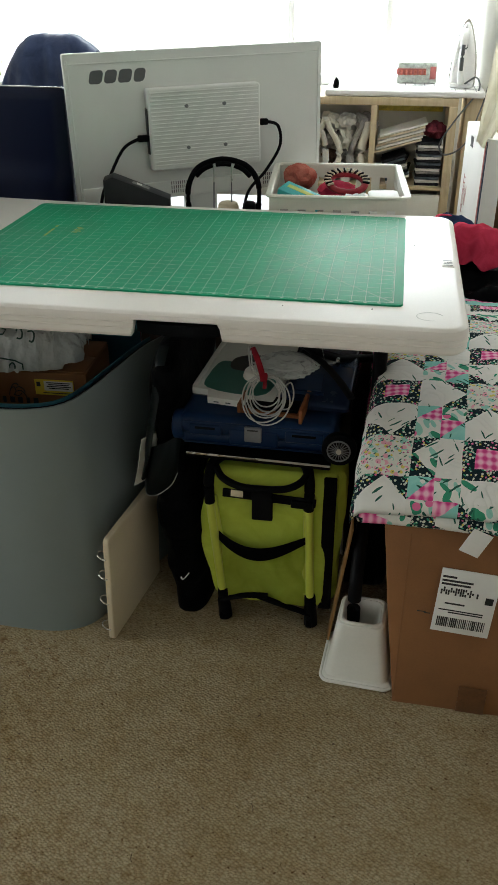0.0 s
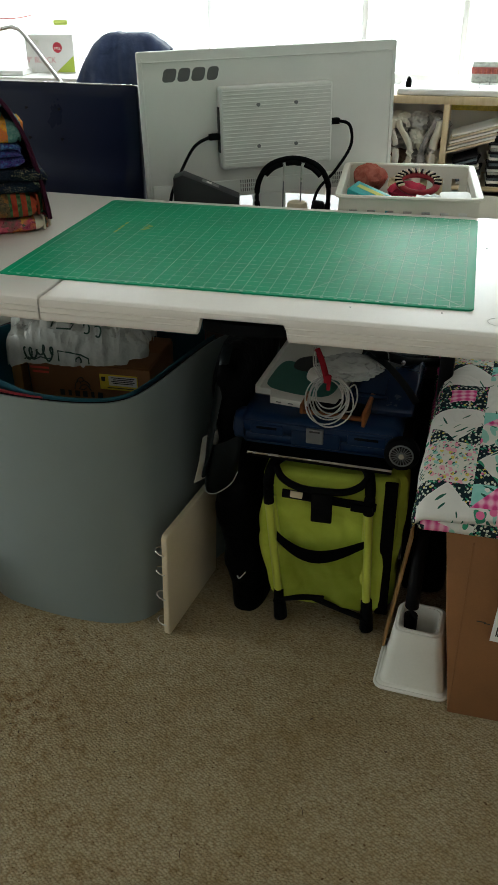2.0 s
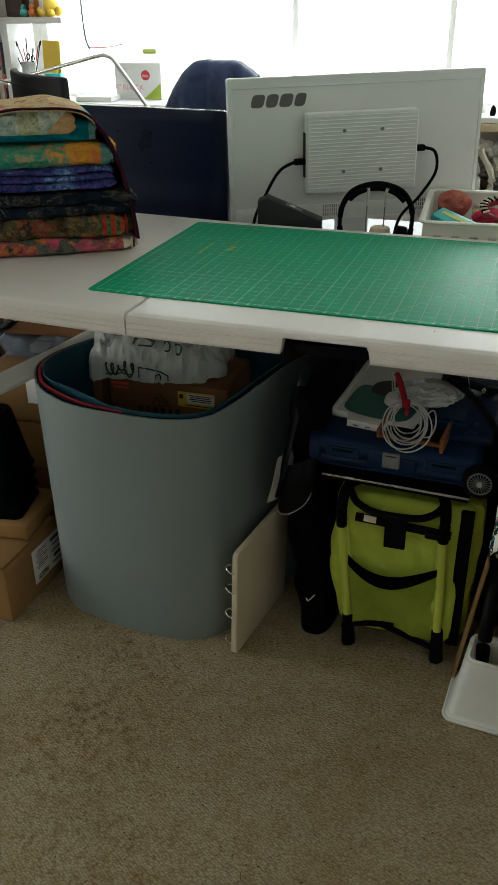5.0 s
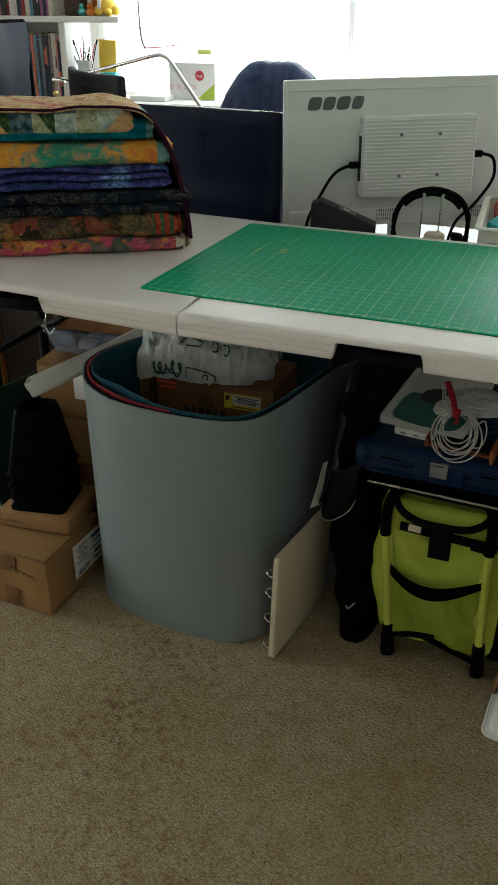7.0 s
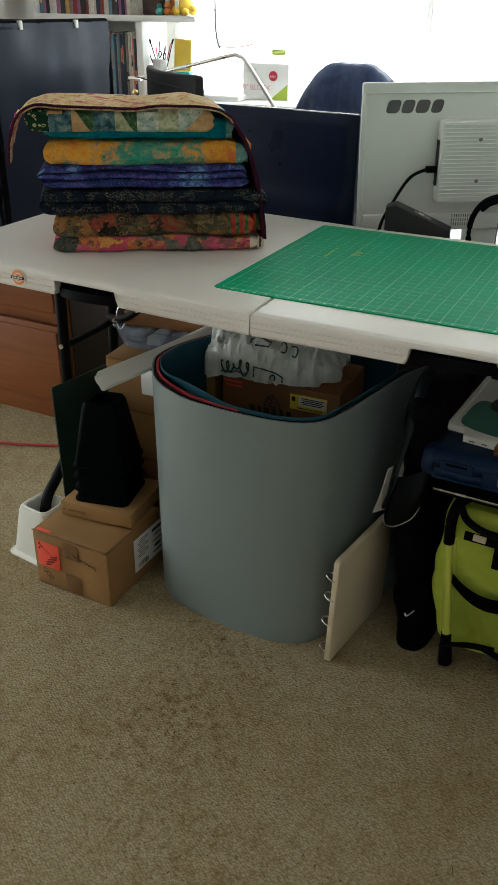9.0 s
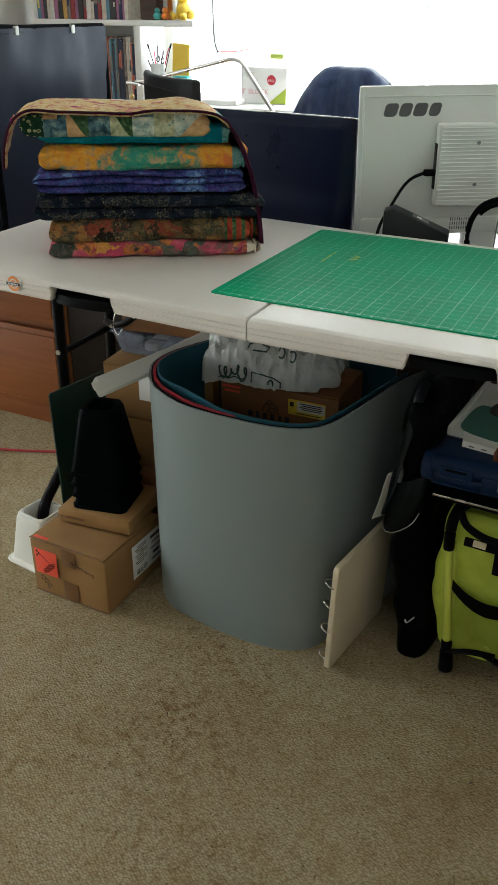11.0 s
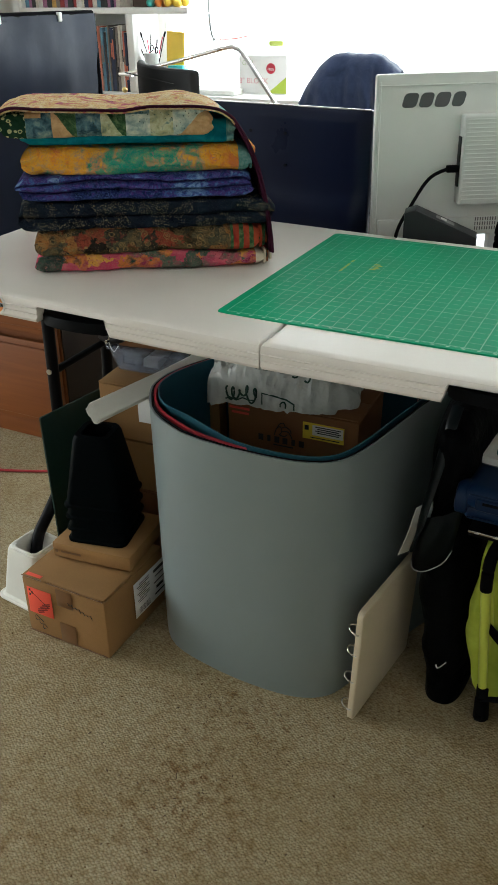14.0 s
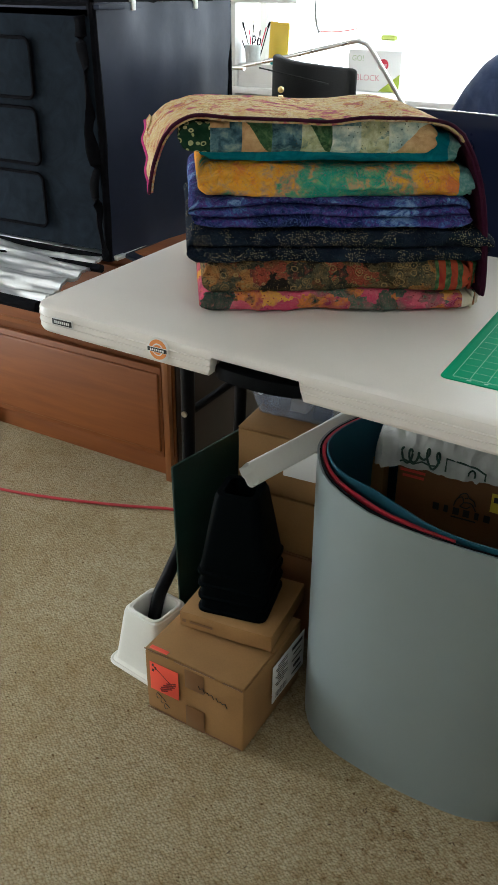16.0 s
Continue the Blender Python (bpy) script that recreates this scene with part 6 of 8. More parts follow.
B_SLATE = cloth("slate_blue_batik", [(0.35, (0.024, 0.065, 0.089)), (0.5, (0.097, 0.179, 0.211)), (0.65, (0.259, 0.341, 0.292))], scale=52, distort=0.25, puff=0.9, speck=((0.05, 0.07, 0.06), 150.0, 0.16, 24.0))
B_PALE = cloth("pale_batik", [(0.35, (0.25, 0.338, 0.325)), (0.5, (0.475, 0.537, 0.463)), (0.65, (0.675, 0.675, 0.55))], scale=52, distort=0.25, puff=0.9, speck=((0.05, 0.07, 0.06), 150.0, 0.16, 24.0))
B_DOTGREEN = cloth("green_ringed_batik", [(0.3, (0.008, 0.03, 0.016)), (0.7, (0.02, 0.055, 0.03))], scale=30, rings=((0.46, 0.44, 0.22), 92.0, -14.0, 1.0), puff=0.6)
B_LACE = cloth("pale_teal_edge", [(0.3, (0.06, 0.22, 0.22)), (0.7, (0.26, 0.42, 0.38))], scale=90, puff=0.3)
B_TOP = cloth("cream_and_pink_top", [(0.36, (0.20, 0.03, 0.12)), (0.42, (0.42, 0.13, 0.13)), (0.455, (0.50, 0.33, 0.13)), (0.50, (0.54, 0.42, 0.21)), (0.545, (0.56, 0.45, 0.29)), (0.58, (0.50, 0.27, 0.08)), (0.64, (0.28, 0.05, 0.15))], scale=48, distort=0.4, broad=9, lines=((0.34, 0.14, 0.16), 46.0, 0.16), speck=((0.28, 0.13, 0.07), 150.0, 0.26, 22.0), puff=1.0, stitch=30)
B_BIND = cloth("dark_maroon_binding", [(0.3, (0.030, 0.006, 0.016)), (0.7, (0.06, 0.012, 0.03))])
B_PINKEDGE = cloth("magenta_edge", [(0.3, (0.35, 0.03, 0.14)), (0.7, (0.5, 0.05, 0.2))])


def fold_layer(u0, u1, d0, d1, z0, h, lobes, choose, seed, sag=0.010, fine=150):
    """A folded quilt in the stack's frame: u along the front, d away from it; its edge shows one roll for each lobe."""
    bm = bmesh.new()
    nx = fine
    prof = []
    for k in range(lobes):
        lo, hi = h * k / lobes, h * (k + 1) / lobes
        steps = fine // 6 if lobes == 1 else 10
        for q in range(steps + 1):
            a = -math.pi / 2 + math.pi * q / steps
            mid = (lo + hi) / 2
            prof.append((0.020 - (0.020 + 0.006 * math.sin(seed * 3 + k)) * math.cos(a) ** 0.7, mid + (hi - lo) / 2 * math.sin(a) * 0.99))
    prof += [(0.10, h), ((d1 - d0) / 2, h), (d1 - d0 - 0.02, h * 0.97), (d1 - d0, h / 2), (d1 - d0 - 0.02, h * 0.03), ((d1 - d0) / 2, 0), (0.10, 0)]
    rings = []
    for i in range(nx + 1):
        f = i / nx
        u = u0 + (u1 - u0) * f
        end = min(f, 1 - f) * (u1 - u0)
        pinch = 1 - 0.55 * math.exp(-end / 0.007)
        ring = []
        for d, z in prof:
            dz = sag * noise.noise(Vector((u * 7 + seed, d * 5, seed * 2))) * (1 if z > 0.3 * h else 0.25)
            dd = (0.015 * noise.noise(Vector((u * 8 + seed * 3, z * 30, seed))) + 0.0070 * noise.noise(Vector((u * 34 + seed, z * 60, seed))) + 0.0022 * noise.noise(Vector((u * 95, z * 110, seed)))) if d < 0.08 else 0
            uu = 0.007 * noise.noise(Vector((d * 12, z * 30 + seed, seed * 5))) if end < 0.004 else 0
            zz = h / 2 + (z - h / 2) * pinch + dz
            ring.append(bm.verts.new((u + uu, d0 + d + dd, z0 + zz)))
        rings.append(ring)
    n = len(prof)
    for i in range(nx):
        for k in range(n):
            f = bm.faces.new((rings[i][k], rings[i + 1][k], rings[i + 1][(k + 1) % n], rings[i][(k + 1) % n]))
            f.material_index = choose((i + 0.5) / nx, k, n)
    for ring in (rings[0][::-1], rings[-1]):
        f = bm.faces.new(ring)
        f.material_index = choose(0.0 if ring[0] is rings[0][-1] else 1.0, 0, n)
    bmesh.ops.recalc_face_normals(bm, faces=bm.faces)
    return bm


STACK = pose(-0.559, 0.126, TZ + 0.0072, 0, 0.69, 0) @ pose(0, 0, 0, 0, 0, 34.0) @ Matrix.Diagonal((1, 1, 0.935, 1))
GROUP = "folded quilts stacked on the table"


def stack_quilt(label, mats, z0, h, u0, u1, d0, d1, lobes, choose, seed, fine=150):
    t = thing("folded_quilt", label, "quilt", STACK, GROUP)
    part("folded_cloth", fold_layer(u0, u1, d0, d1, z0, h, lobes, choose, seed, fine=fine), mats, t, angle=70)
    return t


def edge_folds(t, u1, z0, h, mats, n=3, side=1, deep=0.12):
    """The ends of the folded turns, standing out of a quilt's end."""
    for k in range(n):
        bm = bm_box(0.006, deep, h * (0.90 - 0.07 * k), (u1 + side * (0.004 + 0.0075 * k), 0.014 + deep / 2 + 0.010 * k, z0 + h * 0.5), 0.0028, 3)
        bmesh.ops.subdivide_edges(bm, edges=[e for e in bm.edges if e.calc_length() > 0.03], cuts=6, use_grid_fill=True)
        part("fold_end", wobble(bm, 0.003, 30, k + h * 90), mats[k % len(mats)], t, "edge of a folded turn")


low_quilt = stack_quilt("folded pink and orange multicolour batik quilt with cream edge", [B_PINK, B_CREAM], 0.001, 0.036, 0.0, 0.470, 0.0, 0.42, 1, lambda f, k, n: 1 if f > 0.965 else 0, 1.3)
edge_folds(low_quilt, 0.470, 0.001, 0.036, [B_CREAM, B_PINK, B_CREAM])
clock_quilt = stack_quilt("folded brown clockwork-print batik quilt with rust folds", [B_BROWN, B_RUST, B_GREEN], 0.038, 0.056, 0.005, 0.462, 0.004, 0.42, 1, lambda f, k, n: 0 if f < 0.87 else (1 if int(f * 42) % 2 else 2), 2.1)
edge_folds(clock_quilt, 0.462, 0.038, 0.056, [B_RUST, B_GREEN, B_RUST])
dot_quilt = stack_quilt("folded black batik quilt with gold dots", [B_NAVYDOT], 0.095, 0.060, -0.020, 0.488, -0.006, 0.42, 2, lambda f, k, n: 0, 3.7)
blue_quilt = stack_quilt("folded royal blue batik quilt", [B_BLUE], 0.156, 0.052, -0.014, 0.444, -0.002, 0.42, 3, lambda f, k, n: 0, 4.4)
gold_quilt = stack_quilt("folded gold and jade batik quilt", [B_GOLD, B_LACE], 0.209, 0.056, 0.0, 0.444, 0.0, 0.40, 1, lambda f, k, n: 1 if f > 0.94 else 0, 5.2)
edge_folds(gold_quilt, 0.441, 0.209, 0.050, [B_LACE, B_GOLD], 2)
teal_quilt = stack_quilt("folded teal batik quilt with pale edge", [B_TEAL, B_LACE], 0.266, 0.052, 0.005, 0.414, 0.008, 0.30, 1, lambda f, k, n: 1 if f > 0.955 else 0, 6.9)

edge_folds(teal_quilt, 0.402, 0.266, 0.044, [B_LACE], 1, 1, 0.10)


def patch_front(f, k, n):
    edges = (0.0, 0.12, 0.24, 0.355, 0.47, 0.585, 0.70, 0.81, 1.001)
    i = sum(f >= e for e in edges[1:])
    u, v = (f - edges[i]) / (edges[i + 1] - edges[i]), min(1.0, k / 70)
    first = (5, 4, 1, 4, 3, 7, 6, 1)
    second = (5, 1, 0, 4, 0, 4, 6, 7)
    upper = (False, v > 0.72 and u < 0.6, u + v > 1.0, False, u + v > 1.0, v > 0.74, False, v > u * 1.1)[i]
    return (second if upper else first)[i]


stack_quilt("folded green and tan patchwork quilt with triangle blocks", [B_GREEN, B_TAN, B_SAGE, B_SAGE, B_SLATE, B_DOTGREEN, B_SAGE, B_PALE], 0.287, 0.051, -0.030, 0.366, -0.030, 0.06, 1, patch_front, 7.7, 420)


def top_drape():
    """The last quilt laid over the stack, hanging down at both ends, edged with dark binding."""
    t = thing("draped_quilt", "cream and pink quilt with maroon binding draped over the stack", "quilt", STACK, GROUP)
    line = smooth_path([(-0.078, 0.212, 0), (-0.074, 0.240, 0), (-0.066, 0.275, 0), (-0.050, 0.315, 0), (-0.022, 0.338, 0), (0.02, 0.346, 0), (0.12, 0.344, 0), (0.20, 0.340, 0), (0.28, 0.348, 0), (0.335, 0.345, 0),
                        (0.388, 0.330, 0), (0.428, 0.285, 0), (0.456, 0.225, 0), (0.474, 0.15, 0), (0.486, 0.07, 0), (0.490, 0.030, 0)], 6)
    depth = [-0.040 + 0.32 * k / 22 for k in range(23)]
    bm = bmesh.new()
    grid = []
    n = len(line)
    for i, p in enumerate(line):
        row = []
        f = i / (n - 1)
        for d in depth:
            sink = 0.03 * max(0.0, d) if p.y > 0.25 else 0.0
            dd = d + (0.030 if f < 0.25 else 0.0) * (0.25 - f) * 8 + (0.05 * max(0, f - 0.62) / 0.38)
            w = 0.006 * noise.noise(Vector((p.x * 14, d * 14, 2.0)))
            hang = max(0.0, 0.335 - p.y) / 0.13 if p.x < 0.1 else 0.0
            row.append(bm.verts.new((p.x + (w if p.y < 0.32 else 0) - 0.07 * hang * (d + 0.04) * (1.0 if d < 0.2 else 0.2 / d), dd, p.y + 0.22 * hang * (d + 0.04) - sink + (w if 0.1 < f < 0.7 else 0) + (0.010 * math.exp(-((d - 0.1) / 0.06) ** 2) * math.exp(-((p.x - 0.31) / 0.06) ** 2)))))
        grid.append(row)
    for i in range(n - 1):
        for k in range(len(depth) - 1):
            bm.faces.new((grid[i][k], grid[i][k + 1], grid[i + 1][k + 1], grid[i + 1][k]))
    for f in bm.faces:
        c = f.calc_center_median()
        f.material_index = 1 if c.x > 0.40 and c.z < 0.315 else 0
    bmesh.ops.recalc_face_normals(bm, faces=bm.faces)
    edge = [v.co.copy() for v in (row[0] for row in grid)]
    left = [v.co.copy() for v in grid[0]]
    bmesh.ops.solidify(bm, geom=bm.faces[:], thickness=0.006)
    part("cloth", bm, [B_TOP, B_BIND], t, angle=70)
    part("binding", bm_tube(edge, 0.0030, 8), B_BIND, t, "dark maroon binding along the edge")
    part("binding", bm_tube(left, 0.0032, 8), B_PINKEDGE, t, "magenta binding at the hanging end")
    return t


top_drape()
# ---- desk behind the table ----
dk = thing("desk", "dark wooden desk behind the folding table", "desk")
part("desktop", bm_box(1.48, 0.72, 0.028, (0.055, 1.17, 0.746), 0.004), M_DARKWOOD, dk)
# unseen panel, added so that the space under the table stays dark
part("modesty_panel", bm_box(1.20, 0.018, 0.69, (0.17, 0.90, 0.386), 0.002), M_DARKWOOD, dk)
for x in (-0.44, 0.78):
    part("side_panel", bm_box(0.025, 0.66, 0.732, (x, 1.16, 0.366), 0.002), M_DARKWOOD, dk)
DZ = 0.760


def white_monitor():
    psi = 29.0
    t = thing("monitor", "large white monitor seen from behind, with black cables", "monitor", pose(0.224, 1.081, -0.0952, 0, -1.0, psi) @ Matrix.Diagonal((1.066, 1.066, 1.066, 1)))
    foot = (DZ + 0.0952) / 1.066
    w, zb, zt = 0.680, 0.905, 1.267
    back = bm_prism(rounded_rect(w, zt - zb, 0.006), 0, 0.016, 0.003)
    back = moved(back, pose(0, 0.0, (zb + zt) / 2, 90, 0, 0))
    part("rear_shell", back, M_MONWHITE, t)
    for bw, bh, bx, bz in ((w - 0.010, 0.004, 0, zt - 0.024), (0.004, zt - zb - 0.03, -w / 2 + 0.010, (zb + zt) / 2), (0.004, zt - zb - 0.03, w / 2 - 0.010, (zb + zt) / 2)):
        part("border_step", bm_box(bw, 0.004, bh, (bx, -0.0165, bz), 0.0015), M_MONWHITE, t)
    part("screen", bm_box(w - 0.012, 0.010, zt - zb - 0.012, (0, 0.006, (zb + zt) / 2), 0.002), M_MONDARK, t)
    part("lower_ridge", bm_box(w - 0.03, 0.010, 0.040, (0, -0.018, zb + 0.024), 0.004), M_MONWHITE, t)
    box = part("rear_box", bm_box(0.298, 0.038, 0.198, (0.004, -0.034, 1.082), 0.006, 3), M_MONWHITE, t)
    for k in range(20):
        part("rib", bm_box(0.286, 0.0022, 0.0050, (0.004, -0.0532, 0.996 + 0.0092 * k), 0.0010), M_MONWHITE, box)
    for sx in (-0.048, 0.052):
        for sz in (-0.040, 0.060):
            part("screw", bm_cyl(0.0048, 0.0036, 0.008, (sx, -0.058, 1.078 + sz), 12, "y"), M_HUB, box, "steel screw")
    part("port_slot", bm_box(0.003, 0.018, 0.11, (-0.147, -0.036, 1.08), 0.0005), M_INK, box)
    # the maker's mark as plain dark shapes, not lettered
    for k, wd in enumerate((0.033, 0.030, 0.033, 0.028)):
        part("mark_shape", moved(bm_prism(rounded_rect(wd, 0.031, 0.009), 0, 0.0006), pose(-0.262 + 0.0365 * k, -0.0162, 1.212, 90, 0, 0) @ Matrix(((1, 0.25, 0, 0), (0, 1, 0, 0), (0, 0, 1, 0), (0, 0, 0, 1)))), M_LOGO, t, "dark grey maker's mark")
    for k in range(9):
        for j in range(3):
            part("vent_slot", bm_box(0.0022, 0.0006, 0.008, (0.17 + 0.006 * k, -0.0235, 0.922 + 0.011 * j)), M_LOGO, t)
            part("vent_slot", bm_box(0.0022, 0.0006, 0.008, (-0.09 + 0.006 * k, -0.0235, 0.922 + 0.011 * j)), M_LOGO, t)
    part("socket_plate", bm_box(0.014, 0.002, 0.018, (-0.245, -0.0235, 0.930), 0.0006), M_LOGO, t)
    lp = part("plug", bm_box(0.030, 0.014, 0.016, (-0.160, -0.040, 1.065), 0.003), M_BLACK, t)
    part("cable", bm_tube(smooth_path([(-0.172, -0.040, 1.065), (-0.215, -0.045, 1.045), (-0.255, -0.05, 0.985), (-0.285, -0.05, 0.92), (-0.29, -0.045, foot + 0.006)], 8), 0.0042, 8), M_BLACK, t, "black power cable")
    part("plug", bm_box(0.026, 0.014, 0.016, (0.166, -0.036, 1.082), 0.003), M_BLACK, t)
    part("cable", bm_tube(smooth_path([(0.176, -0.036, 1.082), (0.205, -0.045, 1.070), (0.208, -0.05, 1.02), (0.165, -0.055, 0.96), (0.11, -0.06, 0.905), (0.09, -0.06, foot + 0.006)], 8), 0.0042, 8), M_BLACK, t, "black power cable")
    part("stand_neck", bm_box(0.09, 0.03, zb - foot, (0, 0.02, foot + (zb - foot) / 2), 0.006), M_MONWHITE, t)
    part("stand_foot", bm_box(0.26, 0.19, 0.012, (0, 0.03, foot + 0.006), 0.005), M_MONWHITE, t)
    return t


white_monitor()


def dark_monitor():
    t = thing("monitor", "dark glossy monitor seen from behind", "monitor", pose(-0.407, 0.926, -0.0722, 0, 0, -6.5) @ Matrix.Diagonal((1.05, 1.05, 1.05, 1)))
    foot = (DZ + 0.0722) / 1.05
    w, zb, zt = 0.555, 0.835, 1.180
    bm = bmesh.new()
    nx, nz = 30, 24
    rows = []
    for j in range(nz + 1):
        f = j / nz
        row = []
        for i in range(nx + 1):
            u = i / nx
            ed = min(u, 1 - u, 1.0) * w
            bul = 0.018 * min(1, ed / 0.02) ** 0.5
            # a swollen lower half with a soft step
            step = 1 / (1 + math.exp(-(0.40 - f) * 34))
            belly = 0.020 * step * min(1, ed / 0.05) ** 0.7
            rim = min(1, min(f, 1 - f) * (zt - zb) / 0.012) ** 0.5
            row.append(bm.verts.new((-w / 2 + w * u, -(bul + belly) * rim, zb + (zt - zb) * f)))
        rows.append(row)
    for a, b in zip(rows, rows[1:]):
        for i in range(nx):
            bm.faces.new((a[i], a[i + 1], b[i + 1], b[i]))
    part("rear_shell", bm, M_MONDARK, t, angle=70)
    part("screen_frame", bm_box(w, 0.022, zt - zb, (0, 0.0115, (zb + zt) / 2), 0.004), M_MONDARK, t)
    # steel strip in place of the window's glint on the dark top edge
    part("top_rim", bm_box(w - 0.004, 0.004, 0.003, (0, 0.004, zt + 0.0012), 0.001), M_STEEL, t, "bright strip added for the window light along the top edge")
    for sx in (-0.04, 0.06):
        for sz in (1.045, 1.12):
            part("screw", bm_cyl(0.004, 0.003, 0.004, (sx, -0.020, sz), 12, "y"), M_BLACK, t)
    part("stand_neck", bm_box(0.08, 0.03, zb - foot + 0.02, (0, 0.02, foot + (zb - foot) / 2 + 0.01), 0.006), M_BLACK, t)
    part("stand_foot", bm_box(0.24, 0.18, 0.012, (0, 0.04, foot + 0.006), 0.005), M_BLACK, t)
    return t


dark_monitor()

# black charging brick standing on the desk
br = thing("power_brick", "black slab-sided electronics box with a pale sticker", "electronics", pose(0.098, 0.800, DZ, 0, 0, 13))
side = [(-0.085, 0), (0.085, 0), (0.085, 0.156), (-0.060, 0.214), (-0.085, 0.205)]
part("body", moved(bm_prism(side, -0.028, 0.028, 0.004), pose(0, 0, 0, 90, 0, 0)), paint("charcoal_plastic", (0.012, 0.013, 0.016), 0.45, spec=0.3), br)
part("sticker", moved(bm_box(0.046, 0.028, 0.001, (0, 0, 0)), pose(0.010, 0.0, 0.1868, 0, 21.8, 0)), paint("grey_sticker", (0.16, 0.16, 0.16), 0.5), br, "grey sticker with a pale mark")
part("sticker_mark", moved(bm_box(0.014, 0.016, 0.001, (0, 0, 0.001)), pose(0.006, 0.0, 0.1884, 0, 21.8, 0)), M_LABEL, br)


def headphones():
    t = thing("headphones", "black over-ear headphones with steel sliders on the desk", "headphones", pose(0.318, 0.846, 0, 0, 0, 6))
    band = smooth_path([(-0.088, 0.0, 0.86), (-0.094, 0.0, 0.905), (-0.088, 0.0, 0.952), (-0.06, 0.0, 0.992), (0.0, 0.0, 1.010), (0.06, 0.0, 0.995), (0.090, 0.0, 0.955), (0.094, 0.0, 0.905), (0.088, 0.0, 0.86)], 6)
    part("headband", bm_tube(band, 0.0058, 10, flat=1.3), M_BLACK, t)
    for pts in (((-0.070, -0.002, 0.968), (-0.050, -0.002, 0.986), (-0.026, -0.002, 0.996)), ((-0.018, -0.002, 0.998), (0.004, -0.002, 1.000), (0.022, -0.002, 0.998)), ((0.030, -0.002, 0.996), (0.052, -0.002, 0.986), (0.072, -0.002, 0.968))):
        part("head_pad", bm_tube(smooth_path(pts, 5), 0.0085, 10, flat=0.8), M_BLACK, t, "padded underside of the band")
    for x in (-0.022, 0.024):
        part("slider", bm_tube([(x, -0.012, 0.996), (x - 0.001, -0.012, 0.955)], 0.0026, 8), M_STEEL, t, "bright steel rod")
        part("slider_wire", bm_tube([(x - 0.001, -0.012, 0.955), (x - 0.002, -0.012, 0.90), (x - 0.004, -0.012, 0.80)], 0.0018, 8), M_HUB, t)
    for s in (-1, 1):
        part("ear_cup", bm_cyl(0.034, 0.030, 0.03, (0.070 if s > 0 else -0.084, 0.0, 0.872 if s > 0 else 0.846), 24, "x", 0.006), M_BLACK, t)
    part("stand", bm_box(0.06, 0.05, 0.10, (0.0, -0.012, DZ + 0.05), 0.008), M_STEEL, t)
    part("stand_top", bm_cyl(0.030, 0.026, 0.045, (0.014, -0.012, DZ + 0.122), 20, "z", 0.008), M_CREAM, t, "tan rounded knob")
    return t


headphones()


def craft_basket():
    t = thing("plastic_basket", "cream plastic basket with slotted sides full of craft supplies", "basket", BASKET)
    w, d, h = 0.338, 0.385, 0.180

    def wall(length, m):
        bms = [bm_box(length, 0.006, h * 0.42, (0, 0, h * 0.21)), bm_box(length, 0.006, h * 0.18, (0, 0, h * 0.91))]
        n = int(length / 0.045)
        for k in range(n + 1):
            bms.append(bm_box(0.024, 0.006, h * 0.41, (-length / 2 + 0.012 + (length - 0.024) * k / n, 0, h * 0.62)))
        return moved(bm_join(*bms), m)

    part("front_wall", wall(w, pose(0, -d / 2, 0)), M_BASKET, t)
    part("back_wall", wall(w, pose(0, d / 2, 0)), M_BASKET, t)
    part("side_wall", wall(d, pose(-w / 2, 0, 0, 0, 0, 90)), M_BASKET, t)
    part("side_wall", wall(d, pose(w / 2, 0, 0, 0, 0, 90)), M_BASKET, t)
    part("bottom", bm_box(w, d, 0.006, (0, 0, 0.003)), M_BASKET, t)
    rim = bm_tube([(x, y, h) for x, y in rounded_rect(w + 0.012, d + 0.012, 0.022, 4)], 0.0085, 8, closed=True, flat=0.6)
    part("rim", rim, M_BASKET, t)
    return t


BASKET = pose(0.608, 0.972, 0.7605, 0, 0, 4.5)
craft_basket()
filler = wobble(moved(bm_box(0.335, 0.335, 0.085, (0, 0, 0.05), 0.02, 3), BASKET @ pose(0, 0, 0.012)), 0.01, 12)
single("folded_fabric", filler, M_GREYCLOTH, "folded grey fabric filling the basket", "cloth")


def lump(r, squash, seed, rough=0.25, sub=3):
    bm = bmesh.new()
    bmesh.ops.create_icosphere(bm, subdivisions=sub, radius=1)
    for v in bm.verts:
        k = 1 - rough * noise.turbulence(v.co * 1.8 + Vector((seed, 0, 0)), 3, True)
        v.co = Vector((v.co.x * r * k, v.co.y * r * k, v.co.z * r * squash * k))
    return bm


M_CORAL = cloth("coral_yarn", [(0.3, (0.30, 0.07, 0.05)), (0.7, (0.50, 0.18, 0.14))], scale=30, puff=0.6)
M_TURQ = paint("turquoise_packet", (0.03, 0.40, 0.42), 0.3, second=(0.05, 0.50, 0.50))
M_LIMEPRINT = paint("lime_print", (0.55, 0.62, 0.12), 0.4)
single("yarn_ball", lump(0.052, 0.8, 1), M_CORAL, "coral mesh bundle of yarn in the basket", "yarn", BASKET @ pose(-0.105, 0.095, 0.165))
pk = thing("thread_packet", "turquoise packet with a lime stripe in the basket", "packet", BASKET @ pose(-0.095, -0.085, 0.152, 12, 14, -28))
part("packet", bm_box(0.12, 0.055, 0.03, (0, 0, 0), 0.005), M_TURQ, pk)
part("stripe", bm_box(0.09, 0.014, 0.001, (0, 0.004, 0.0156)), M_LIMEPRINT, pk)
